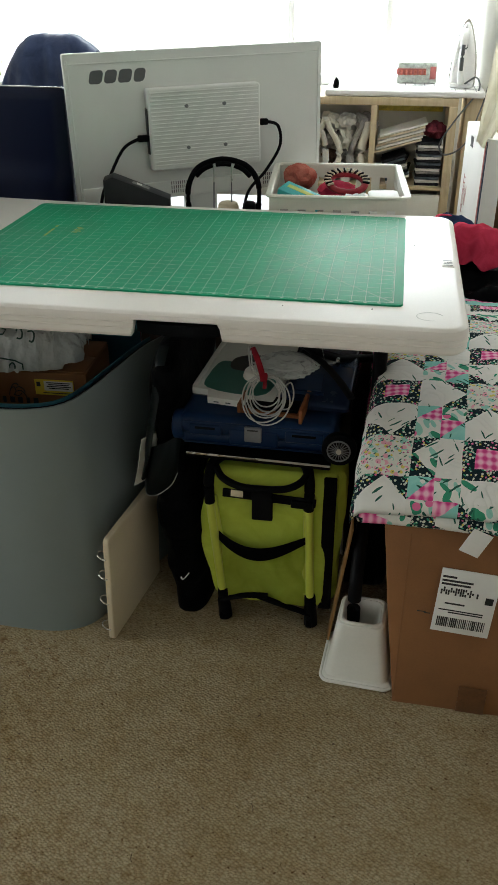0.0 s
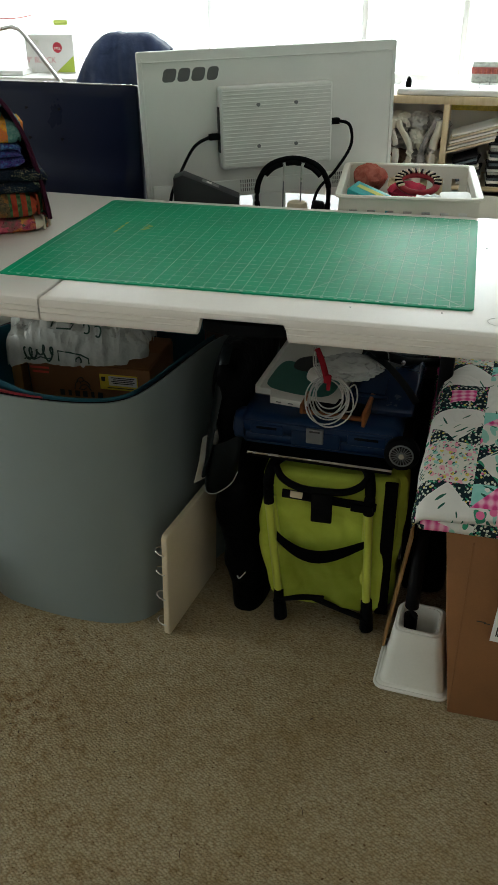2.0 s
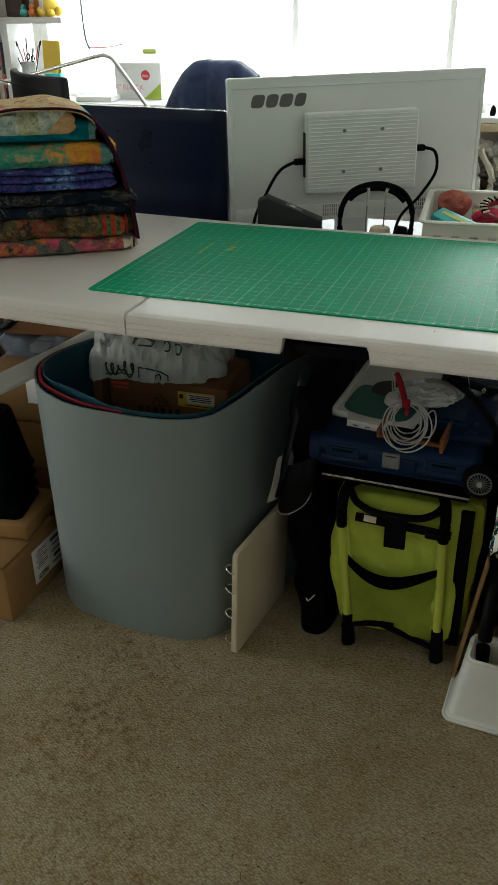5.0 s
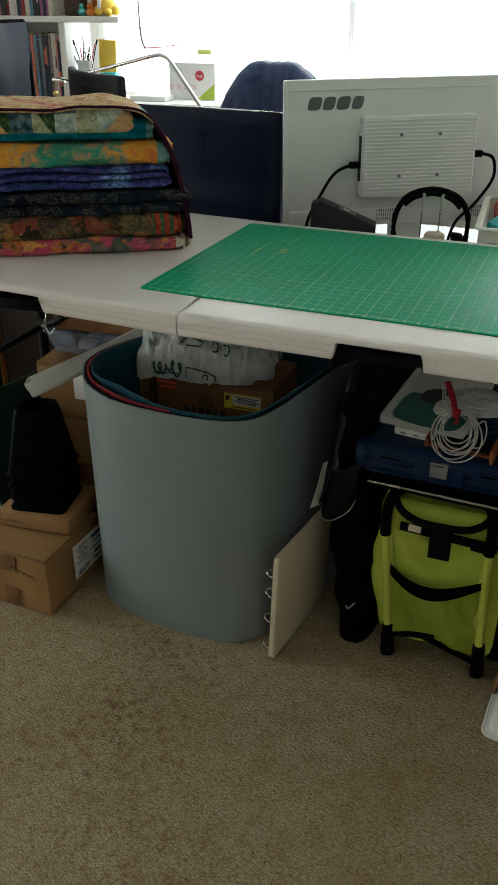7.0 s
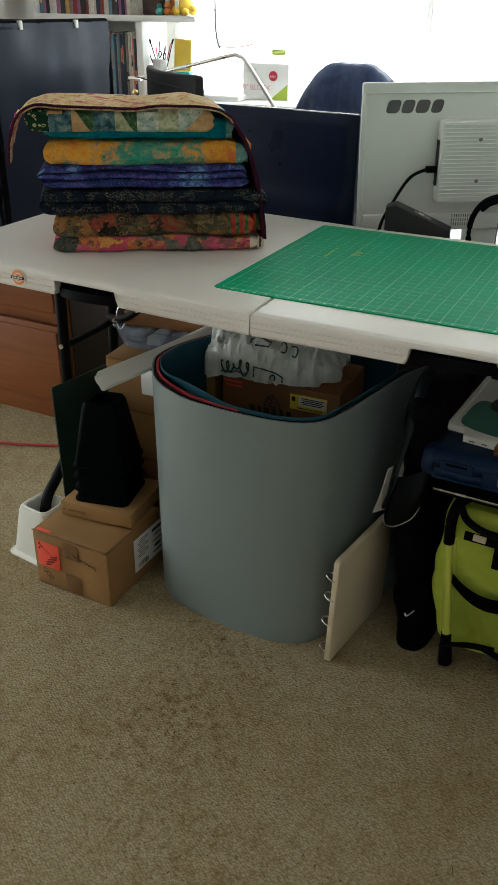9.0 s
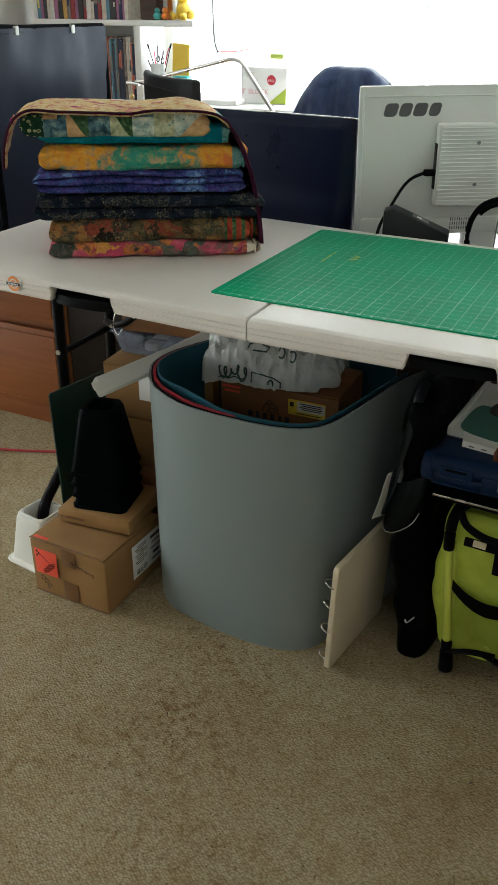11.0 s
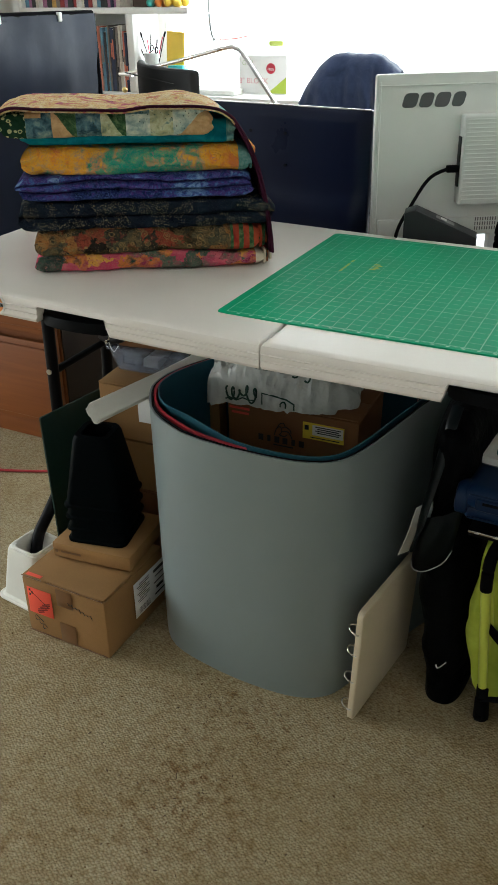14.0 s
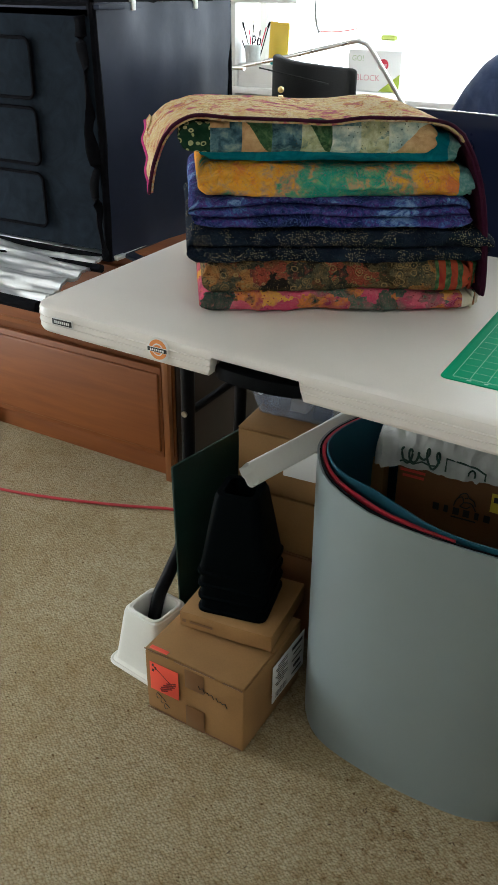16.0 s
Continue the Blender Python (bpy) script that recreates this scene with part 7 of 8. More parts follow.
pc = thing("pin_cushion_ring", "red ring-shaped pin cushion with black beads", "pin cushion", BASKET @ pose(0.025, 0.030, 0.166, 16, 0, 10))
part("ring", bm_tube([(0.050 * math.cos(radians(q)), 0.050 * math.sin(radians(q)), 0) for q in range(0, 360, 15)], 0.010, 10, closed=True, flat=0.8), paint("dark_red_lacquer", (0.24, 0.008, 0.018), 0.5, spec=0.3), pc)
for k in range(26):
    a = radians(-20 + 9 * k)
    part("bead", moved(bm_box(0.020, 0.0045, 0.006, (0, 0, 0), 0.0015), pose(0.053 * math.cos(a), 0.053 * math.sin(a), 0.010, 0, 0, math.degrees(a))), (M_BLACK, M_CREAM)[k % 2], pc)
single("plastic_pouch", lump(0.055, 0.5, 4, 0.45), M_BAGPLASTIC, "crinkled clear plastic pouch in the basket", "pouch", BASKET @ pose(0.055, -0.080, 0.140), angle=20)
tn = thing("pencil_tin", "white lidded tin lying in the basket", "tin", BASKET @ pose(0.120, -0.110, 0.132, 8, 0, 4))
part("tin", bm_prism(rounded_rect(0.075, 0.085, 0.012), 0, 0.026, 0.003), M_LABEL, tn)
part("lid", bm_prism(rounded_rect(0.078, 0.088, 0.013), 0.0265, 0.034, 0.003), M_LABEL, tn)
single("red_pouch", lump(0.06, 0.45, 9, 0.3), M_REDCLOTH, "dark red zipped pouch in the basket", "pouch", BASKET @ pose(0.000, 0.060, 0.140))

# ---- chair with a jacket ----
def jacket_chair():
    t = thing("office_chair", "office chair behind the monitors", "chair", pose(-0.440, 1.66, 0, 0, 0, 12))
    part("backrest", bm_box(0.27, 0.06, 0.48, (0, 0, 0.91), 0.03, 3), M_CHAIRBLACK, t)
    part("seat", bm_box(0.46, 0.44, 0.07, (0, 0.24, 0.46), 0.03, 3), M_CHAIRBLACK, t)
    part("column", bm_cyl(0.025, 0.025, 0.33, (0, 0.24, 0.26), 16), M_BLACKMETAL, t)
    part("back_bar", bm_box(0.06, 0.02, 0.30, (0, 0.05, 0.58), 0.006), M_BLACKMETAL, t)
    for k in range(5):
        a = radians(72 * k)
        part("foot_arm", bm_tube([(0, 0.24, 0.10), (0.28 * math.cos(a), 0.24 + 0.28 * math.sin(a), 0.05)], 0.016, 8), M_BLACK, t)
        part("caster", bm_cyl(0.025, 0.025, 0.03, (0.28 * math.cos(a), 0.24 + 0.28 * math.sin(a), 0.025), 14, "y"), M_BLACK, t)
    return t


jacket_chair()


def jacket():
    bm = bmesh.new()
    nx, nz = 64, 40
    rows = []
    for j in range(nz + 1):
        s = -1 + 2 * j / nz
        row = []
        for i in range(nx + 1):
            u = -1 + 2 * i / nx
            # the shoulders: high plateau on one side, falling away on the other; folds run down from the collar
            top = 1.244 - 0.020 * max(0.0, u - 0.55) * 4 - 0.24 * max(0.0, -u - 0.18) ** 1.9 - 0.05 * max(0.0, u - 0.45) ** 2 + 0.008 * noise.noise(Vector((u * 5, 0, 1)))
            drop = max(0, abs(s) - 0.12)
            folds = 0.020 * math.sin(9 * u + 2.5 * s + 2 * noise.noise(Vector((u * 2, s, 4)))) * min(1, drop * 3) + 0.012 * noise.noise(Vector((u * 8, s * 2.5, 3))) * min(1, abs(s) * 3)
            z = top - 0.46 * drop ** 1.1
            y = 0.070 * math.sin(max(-1, min(1, s / 0.3)) * math.pi / 2) + 0.04 * s + folds * (1 if s > 0 else -1)
            row.append(bm.verts.new(((0.165 + 0.035 * abs(s)) * u * (1.0 + 0.10 * abs(s)) + 0.3 * folds, y, z + 0.25 * folds)))
        rows.append(row)
    for p, q in zip(rows, rows[1:]):
        for i in range(nx):
            bm.faces.new((p[i], p[i + 1], q[i + 1], q[i]))
    bmesh.ops.recalc_face_normals(bm, faces=bm.faces)
    bmesh.ops.solidify(bm, geom=bm.faces[:], thickness=0.006)
    t = thing("jacket", "navy blue jacket draped over a chair back", "jacket", pose(-0.455, 1.66, 0, 0, 0, 12))
    part("body", bm, M_NAVY, t, angle=75)
    return t


jacket()


# ---- shelf under the window, right of the monitors ----
def cube_shelf():
    t = thing("cube_shelf", "birch cube shelf stuffed with fabric, on the floor by the window", "shelf", pose(0.033, 0, 0))
    y0, y1 = 3.12, 3.50
    tk = 0.042
    xs = [0.225, 0.595, 0.980]
    part("top_board", bm_box(xs[2] - xs[0] + tk, y1 - y0, 0.036, ((xs[0] + xs[2]) / 2, (y0 + y1) / 2, 0.860), 0.002), M_BIRCH, t)
    part("bottom_board", bm_box(xs[2] - xs[0] + tk, y1 - y0, tk, ((xs[0] + xs[2]) / 2, (y0 + y1) / 2, tk / 2), 0.002), M_BIRCH, t)
    for i, x in enumerate(xs):
        part("upright", bm_box(tk if i != 1 else 0.03, y1 - y0, 0.842 - tk, (x, (y0 + y1) / 2, tk + (0.842 - tk) / 2), 0.002), M_BIRCH, t)
    for a, b in zip(xs, xs[1:]):
        part("middle_board", bm_box(b - a - tk, y1 - y0 - 0.01, 0.02, ((a + b) / 2, (y0 + y1) / 2, 0.446), 0.002), M_BIRCH, t)
        part("drawer_front", bm_box(b - a - tk - 0.006, 0.016, 0.35, ((a + b) / 2, y0 + 0.012, 0.238), 0.002), M_BASKET, t, "pale drawer front")
    part("back_panel", bm_box(xs[2] - xs[0], 0.006, 0.78, ((xs[0] + xs[2]) / 2, y1 - 0.004, 0.43)), M_WHITE, t)
    return t


cube_shelf()
random.seed(21)
F_SHELF = [M_GREYCLOTH, M_CREAMCLOTH, cloth("brown_cotton", [(0.3, (0.10, 0.06, 0.04)), (0.7, (0.22, 0.14, 0.09))], puff=0.4), cloth("black_cotton", [(0.3, (0.012, 0.012, 0.014)), (0.7, (0.03, 0.03, 0.034))], puff=0.3),
           cloth("white_cotton", [(0.3, (0.60, 0.58, 0.54)), (0.7, (0.72, 0.70, 0.66))], puff=0.3), cloth("slate_cotton", [(0.3, (0.06, 0.075, 0.09)), (0.7, (0.14, 0.16, 0.18))], puff=0.3)]
# loose crumpled cloth in the first cell, rolled and stuffed
for k in range(16):
    x, z = 0.285 + 0.27 * (k % 4) / 3, 0.455 + 0.085 * (k // 4)
    b = lump(0.062 + 0.02 * random.random(), 0.75, k * 3.1, 0.55)
    for v in b.verts:
        v.co.y *= 0.9
    single("crumpled_cloth", b, F_SHELF[(0, 1, 4, 0, 1, 2)[k % 6]], "crumpled grey and cream cloth stuffed in a cube shelf", "cloth", pose(x + 0.033, 3.22 + 0.02 * random.random(), z + 0.036, 40 * random.random(), 50 * random.random(), 90 * random.random()), "cloth stuffed in the cube shelf", angle=30)
for k in range(5):
    x = 0.30 + 0.06 * k
    b = bm_tube(smooth_path([(0, 0, 0), (0.02 * math.sin(k), 0.01, 0.12), (0.05 * math.cos(k * 2), -0.01, 0.26)], 6), 0.022, 10, flat=0.6)
    single("cloth_strip", wobble(b, 0.008, 18, k), F_SHELF[(1, 4, 1, 0, 1)[k]], "cream cloth strip hanging in the cube shelf", "cloth", pose(x + 0.033, 3.145, 0.506 + 0.015 * (k % 2), 0, 10 * math.sin(k * 5), 0), "cloth stuffed in the cube shelf")
# folded stacks in the second cell
for c, (x, n, ang) in enumerate(((0.885, 15, 0), (0.735, 8, -18))):
    for k in range(n):
        b = bm_box(0.125, 0.20, 0.0135, (0, 0, 0), 0.005, 2)
        single("folded_cloth", b, F_SHELF[(3, 4, 5, 3, 0, 4, 3, 5)[(k + c) % 8]], "small folded black, grey and white cloth in a pile", "cloth", pose(x + 0.006 * math.sin(k * 4.0) + 0.0042 * k * (-1 if ang else 0) + 0.033, 3.235, 0.4645 + 0.0142 * k + (0.02 * c), 0, ang, 5 * math.sin(k * 2.2)), "folded cloth in the cube shelf")
for k in range(6):
    b = bm_box(0.24, 0.19, 0.010, (0, 0, 0), 0.002)
    single("folded_pattern", b, M_PAPER if k % 2 else M_CREAM, "white paper pattern folder lying on folded cloth", "paper", pose(0.758 + 0.004 * k, 3.23, 0.648 + 0.0155 * k, 0, -16, 3 * math.sin(k * 3)), "paper folders in the cube shelf")
single("cloth_bundle", lump(0.07, 0.7, 5, 0.5), cloth("wine_print", [(0.3, (0.10, 0.015, 0.03)), (0.7, (0.25, 0.05, 0.06))], puff=0.4), "dark red printed cloth bundle on the folded pile", "cloth", pose(0.938, 3.20, 0.721), angle=30)
single("storage_strip", bm_box(0.33, 0.012, 0.045, (0, 0, 0), 0.002), paint("yellow_gold_box", (0.60, 0.46, 0.06), 0.4, var=0.3, scale=40), "yellow printed strip of packaging at the top of the shelf", "packaging", pose(0.808, 3.36, 0.808))

# white pressing board with a grid on top of the shelf
pr = thing("pressing_board", "white padded pressing board lying on the cube shelf", "ironing board", pose(0.033, 0, 0.0145))
part("board", bm_box(0.78, 0.34, 0.030, (0.735, 3.30, 0.880), 0.010, 3), M_LABEL, pr)
for k in range(15):
    part("grid_line", bm_box(0.0035, 0.30, 0.0008, (0.395 + 0.049 * k, 3.30, 0.8955)), M_LOGO, pr)
for k in range(2):
    part("grid_line", bm_box(0.74, 0.0035, 0.0008, (0.735, 3.22 + 0.13 * k, 0.8957)), M_LOGO, pr)
part("wire_rest", bm_tube([(0.39, 3.142, 0.868), (1.10, 3.142, 0.872)], 0.0045, 8), M_LOGO, pr)


def clothes_iron():
    t = thing("clothes_iron", "white clothes iron standing upright on the pressing board", "iron", pose(1.045, 3.30, 0.9110, 0, 0, -8) @ Matrix.Diagonal((1.08, 1.08, 1.08, 1)))
    sole = smooth_path([(-0.058, 0, 0.0), (-0.062, 0, 0.06), (-0.050, 0, 0.16), (-0.025, 0, 0.25), (0.0, 0, 0.285), (0.025, 0, 0.25), (0.050, 0, 0.16), (0.062, 0, 0.06), (0.058, 0, 0.0)], 4)
    part("soleplate", moved(bm_prism([(p.x, p.z) for p in sole], 0, 0.012, 0.002), pose(0, 0.045, 0, 90, 0, 0)), M_STEEL, t)
    body = [(p.x * 0.88, p.z * 0.95) for p in sole]
    part("body", moved(bm_prism(body, 0, 0.055, 0.018, 4), pose(0, 0.034, 0, 90, 0, 0)), M_LABEL, t)
    part("handle", bm_tube(smooth_path([(0, -0.02, 0.235), (0, -0.065, 0.215), (0, -0.075, 0.15), (0, -0.070, 0.07), (0, -0.03, 0.025)], 6), 0.016, 12), M_LABEL, t)
    part("handle_grip", bm_tube(smooth_path([(0, -0.086, 0.185), (0, -0.092, 0.13), (0, -0.086, 0.08)], 4), 0.009, 8), M_LOGO, t, "grey grip")
    part("dial", bm_cyl(0.016, 0.016, 0.01, (0, -0.026, 0.175), 18, "y"), M_LOGO, t)
    part("heel", bm_box(0.10, 0.075, 0.02, (0, 0.0, 0.010), 0.006), M_LABEL, t)
    part("cord", bm_tube(smooth_path([(0.02, -0.05, 0.02), (0.07, -0.06, 0.05), (0.09, -0.1, 0.0), (0.02, -0.17, -0.10), (-0.05, -0.19, -0.22), (-0.02, -0.19, -0.27), (0.06, -0.19, -0.22), (0.11, -0.15, -0.08), (0.13, -0.08, 0.02)], 6), 0.004, 8), M_LOGO, t, "grey iron cord hanging over the shelf")
    return t


clothes_iron()
M_DULLRED = paint("dull_red_print", (0.36, 0.10, 0.09), 0.5, var=0.2, scale=50)
rb2 = thing("spray_bottle_pack", "clear pack with red and pink printed insert by the window", "packaging", pose(0.826, 3.44, 0.9110, 0, 0, 2))
part("pack", bm_box(0.20, 0.025, 0.098, (0, 0, 0.049), 0.003), paint("clear_pack_print", (0.40, 0.42, 0.38), 0.3, var=0.35, scale=60), rb2)
part("red_band", bm_box(0.15, 0.002, 0.030, (-0.03, -0.0140, 0.056)), M_DULLRED, rb2)
part("pink_band", bm_box(0.030, 0.002, 0.060, (0.080, -0.0140, 0.050)), M_DULLRED, rb2)
for k in range(6):
    part("vial", bm_cyl(0.007, 0.007, 0.022, (-0.082 + 0.024 * k, -0.019, 0.052), 10), M_CORAL, rb2)
kt = single("key_fob", bm_prism([(p.x, p.y) for p in smooth_path([(0, 0.048, 0), (0.014, 0.03, 0), (0.013, 0.0, 0), (-0.013, 0.0, 0), (-0.011, 0.03, 0)], 4, closed=True)], -0.004, 0.004, 0.001), M_BLACK, "black rounded gadget standing on the pressing board", "gadget", pose(0.428, 3.19, 0.9110, 90, 0, 0))
# pale rolls and cloth at the window's end
for k, (x, y, r, h) in enumerate(((1.12, 3.40, 0.055, 0.42), (1.20, 3.33, 0.05, 0.38), (1.27, 3.40, 0.05, 0.46))):
    single("paper_roll", bm_join(bm_cyl(r, r, h, (0, 0, h / 2), 24, bevel=0.002), bm_cyl(r * 0.35, r * 0.35, 0.01, (0, 0, h + 0.004), 12)), M_PAPER, "white roll of interfacing standing on the side cupboard", "paper roll", pose(x + 0.05, y, 0.8805), "white rolls by the window")
sc = thing("side_cupboard", "pale low cupboard beside the cube shelf", "cupboard")
part("body", bm_box(0.36, 0.34, 0.878, (1.255, 3.36, 0.439), 0.003), M_BIRCH, sc)
# hanging cream cloth and upright mailing boxes
hc = bmesh.new()
rows = []
for j in range(19):
    f = j / 18
    row = []
    for i in range(13):
        u = i / 12
        x = 1.062 + 0.058 * f + u * (0.05 + 0.26 * f)
        row.append(hc.verts.new((x, 2.2 + 0.025 * math.sin(u * 9 + 2 * f) + 0.10 * u, 0.84 + 0.62 * f - 0.05 * u * (1 - f))))
    rows.append(row)
for p, q in zip(rows, rows[1:]):
    for i in range(12):
        hc.faces.new((p[i], p[i + 1], q[i + 1], q[i]))
bmesh.ops.solidify(hc, geom=hc.faces[:], thickness=0.004)
rk = thing("garment_rail", "white rail with cream cloth hanging over it", "rail")
part("rail", bm_tube([(1.02, 2.27, 1.46), (1.75, 2.33, 1.46)], 0.012, 10), M_WHITE, rk)
single("hanging_cloth", hc, M_CREAMCLOTH, "cream cotton cloth hanging from a rail", "cloth", angle=60)

pm = thing("mailing_box", "white flat mailing box with red and blue edges standing upright", "mailing box", pose(1.118, 2.50, 0, 0, 0, -81) @ pose(0, 0, 0, 0, 1.5, 0))
part("body", bm_box(0.40, 0.07, 0.84, (0, 0, 0.42), 0.003), M_LABEL, pm)
part("edge_stripe", bm_box(0.016, 0.002, 0.82, (0.165, -0.0362, 0.42)), M_DULLRED, pm, "red edge stripe")
part("edge_stripe", bm_box(0.014, 0.002, 0.82, (0.188, -0.0362, 0.42)), M_BLUE, pm, "blue edge stripe")
text_part("PRIORITY\nMAIL", 0.040, M_DULLRED, pm, pose(-0.100, -0.0366, 0.545, 90, 0, 0) @ pose(0, 0, 0, 0, 0, 90))
part("code_patch", bm_box(0.045, 0.001, 0.045, (-0.07, -0.0364, 0.78)), M_LOGO, pm)
for k in range(3):
    single("cardboard_sheet", bm_box(0.36, 0.012, 0.80 - 0.06 * k, (0, 0, 0.40 - 0.03 * k), 0.002), (M_KRAFT, M_LABEL, M_KRAFT_DK)[k], "flat cardboard sheet standing upright beside the mailing box", "cardboard", pose(1.215 + 0.045 * k, 2.50, 0, 0, 0, -81), "upright cardboard sheets")

# clothes heaped beyond the end of the table
hp = thing("storage_bin", "black bin with clothes heaped on it behind the table", "bin")
part("bin", bm_box(0.42, 0.40, 0.62, (1.06, 1.16, 0.31), 0.02, 3), M_BLACK, hp)


def cloth_heap(w, d, h, seed, edge=0.03):
    """A garment dropped in a heap: rounded outline, long ridged creases, its hem lying lower."""
    bm = bmesh.new()
    n, m = 56, 26
    rings = []
    for j in range(m + 1):
        f = j / m
        ring = []
        for k in range(n):
            a = 2 * math.pi * k / n
            out = 1 + 0.14 * math.sin(2 * a + seed) + 0.08 * math.sin(5 * a + 2 * seed)
            x, y = w / 2 * f * out * math.cos(a), d / 2 * f * out * math.sin(a)
            ridge = 1 - abs(noise.noise(Vector((x * 7 + y * 5 + seed, y * 9 - x * 4, seed)))) * 2.2
            fine2 = 1 - abs(noise.noise(Vector((x * 17 - y * 10, y * 15 + x * 8, seed + 7)))) * 2.2
            z = h * (1 - f ** 2.6) + 0.030 * ridge * (0.4 + 0.6 * f) + 0.010 * fine2 - edge * max(0.0, f - 0.8) / 0.2
            ring.append(bm.verts.new((x, y, z)))
        rings.append(ring)
    for p, q in zip(rings[1:], rings[2:]):
        for k in range(n):
            bm.faces.new((p[k], p[(k + 1) % n], q[(k + 1) % n], q[k]))
    bm.faces.new(rings[1])
    for v in rings[0]:
        bm.verts.remove(v)
    bmesh.ops.recalc_face_normals(bm, faces=bm.faces)
    bmesh.ops.solidify(bm, geom=bm.faces[:], thickness=0.006)
    return bm


for nm, mt, lab2, (x, y, z), size in (("black_shirt", M_BAGCLOTH, "black crumpled shirt on the heap", (1.08, 1.10, 0.628), (0.44, 0.46, 0.05)), ("jeans", M_DENIM, "crumpled dark blue jeans on the heap", (0.945, 1.24, 0.650), (0.30, 0.30, 0.12)), ("red_shirt", M_REDCLOTH, "bright red crumpled shirt on the heap", (1.000, 1.10, 0.725), (0.165, 0.18, 0.060))):
    single(nm, cloth_heap(*size, seed=x * 9), mt, lab2, "clothes", pose(x, y, z, 6, 0, 30), angle=80)
red_strap = smooth_path([(0.93, 1.20, 0.80), (0.89, 1.13, 0.815), (0.865, 1.06, 0.79), (0.86, 1.00, 0.77)], 6)
single("shirt_strap", bm_tube(red_strap, 0.006, 8, flat=0.4), M_REDCLOTH, "thin red strap trailing from the crumpled shirt", "clothes")
tb = thing("side_table", "tan wooden side table beyond the table's end", "table")
part("top", bm_box(0.5, 0.26, 0.022, (1.28, 0.80, 0.60), 0.003), M_BIRCH, tb)
for x in (1.06, 1.5):
    part("leg", bm_box(0.03, 0.24, 0.588, (x, 0.80, 0.294), 0.002), M_BIRCH, tb)

# ---- counter and bookcase at the far left ----
ct = thing("counter", "white counter along the window wall", "counter")
part("counter_top", bm_box(2.05, 0.60, 0.03, (-0.96, 3.43, 0.905), 0.003), M_WHITE, ct)
for x in (-1.95, -0.96, 0.02):
    part("support", bm_box(0.03, 0.55, 0.889, (x, 3.44, 0.4445), 0.002), M_WHITE, ct)


def bookcase():
    t = thing("bookcase", "white bookcase with books and small toys", "bookcase")
    x0, x1, y0, y1 = -3.15, -2.10, 3.28, 3.56
    for z in (0.02, 0.44, 0.890):
        part("shelf_board", bm_box(x1 - x0, y1 - y0, 0.032, ((x0 + x1) / 2, (y0 + y1) / 2, z), 0.002), M_WHITE, t)
    for z in (1.333, 1.72, 2.10):
        part("shelf_board", bm_box(x1 - x0 + 0.11, y1 - y0 - 0.06, 0.032, ((x0 + x1) / 2 + 0.055, (y0 + y1) / 2 - 0.03, z), 0.002), M_WHITE, t)
    for z, h in ((0.23, 0.386), (0.665, 0.416), (1.1115, 0.409), (1.5265, 0.353), (1.91, 0.346)):
        for x, w in ((x0 + 0.011, 0.022), (-2.375, 0.045), (x1 - 0.011, 0.022)):
            if (x == -2.375 and z > 1.2) or (x == x1 - 0.011 and 0.9 < z < 1.3):
                continue
            part("upright", bm_box(w, y1 - y0 - 0.006, h, (x, (y0 + y1) / 2, z), 0.001), M_WHITE, t)
    # the right bay under the third shelf is open to the window behind
    for a, b, z0, z1 in ((x0 + 0.01, -2.37, 0.01, 1.34), (-2.37, x1 - 0.01, 0.01, 0.88), (x0 + 0.01, x1 - 0.01, 1.34, 2.11)):
        part("back_panel", bm_box(b - a - 0.001, 0.008, z1 - z0 - 0.001, ((a + b) / 2, y1 + 0.005, (z0 + z1) / 2)), M_WHITE, t)
    return t


bookcase()
BOOKC = [(0.25, 0.03, 0.03), (0.02, 0.03, 0.07), (0.55, 0.50, 0.42), (0.07, 0.16, 0.11), (0.50, 0.30, 0.08), (0.03, 0.03, 0.035), (0.30, 0.12, 0.22), (0.60, 0.58, 0.55), (0.10, 0.22, 0.30), (0.55, 0.16, 0.10), (0.20, 0.17, 0.15), (0.62, 0.52, 0.20)]
BOOKM = [paint("book_cover_cloth", c, 0.55, var=0.2, scale=30, bump=0.1) for c in BOOKC]
random.seed(33)


def row_of_books(x0, x1, y, z, hmin, hmax, thin, tints, group="books on the bookcase"):
    x = x0
    while x < x1 - 0.012:
        w = thin * (0.55 + 0.9 * random.random())
        h = hmin + (hmax - hmin) * random.random() ** 0.7
        d = 0.15 + 0.07 * random.random()
        k = tints[random.randrange(len(tints))]
        b = thing("book", "upright book with a coloured spine on the bookcase", "book", pose(x + w / 2, y + d / 2 + 0.012 * random.random(), z, 0, random.uniform(-0.6, 0.8), 0), group)
        part("cover", bm_box(w, d, h, (0, 0, h / 2), 0.0012), BOOKM[k], b)
        part("page_block", bm_box(w * 0.72, d - 0.01, 0.004, (0, 0.004, h + 0.0005)), M_PAPER, b)
        if random.random() < 0.75:
            part("spine_band", bm_box(w * 0.6, 0.001, h * (0.10 + 0.30 * random.random()), (0, -d / 2 - 0.0006, h * (0.3 + 0.4 * random.random()))), BOOKM[tints[(k * 7 + 3) % len(tints)]], b)
        x += w + 0.0008


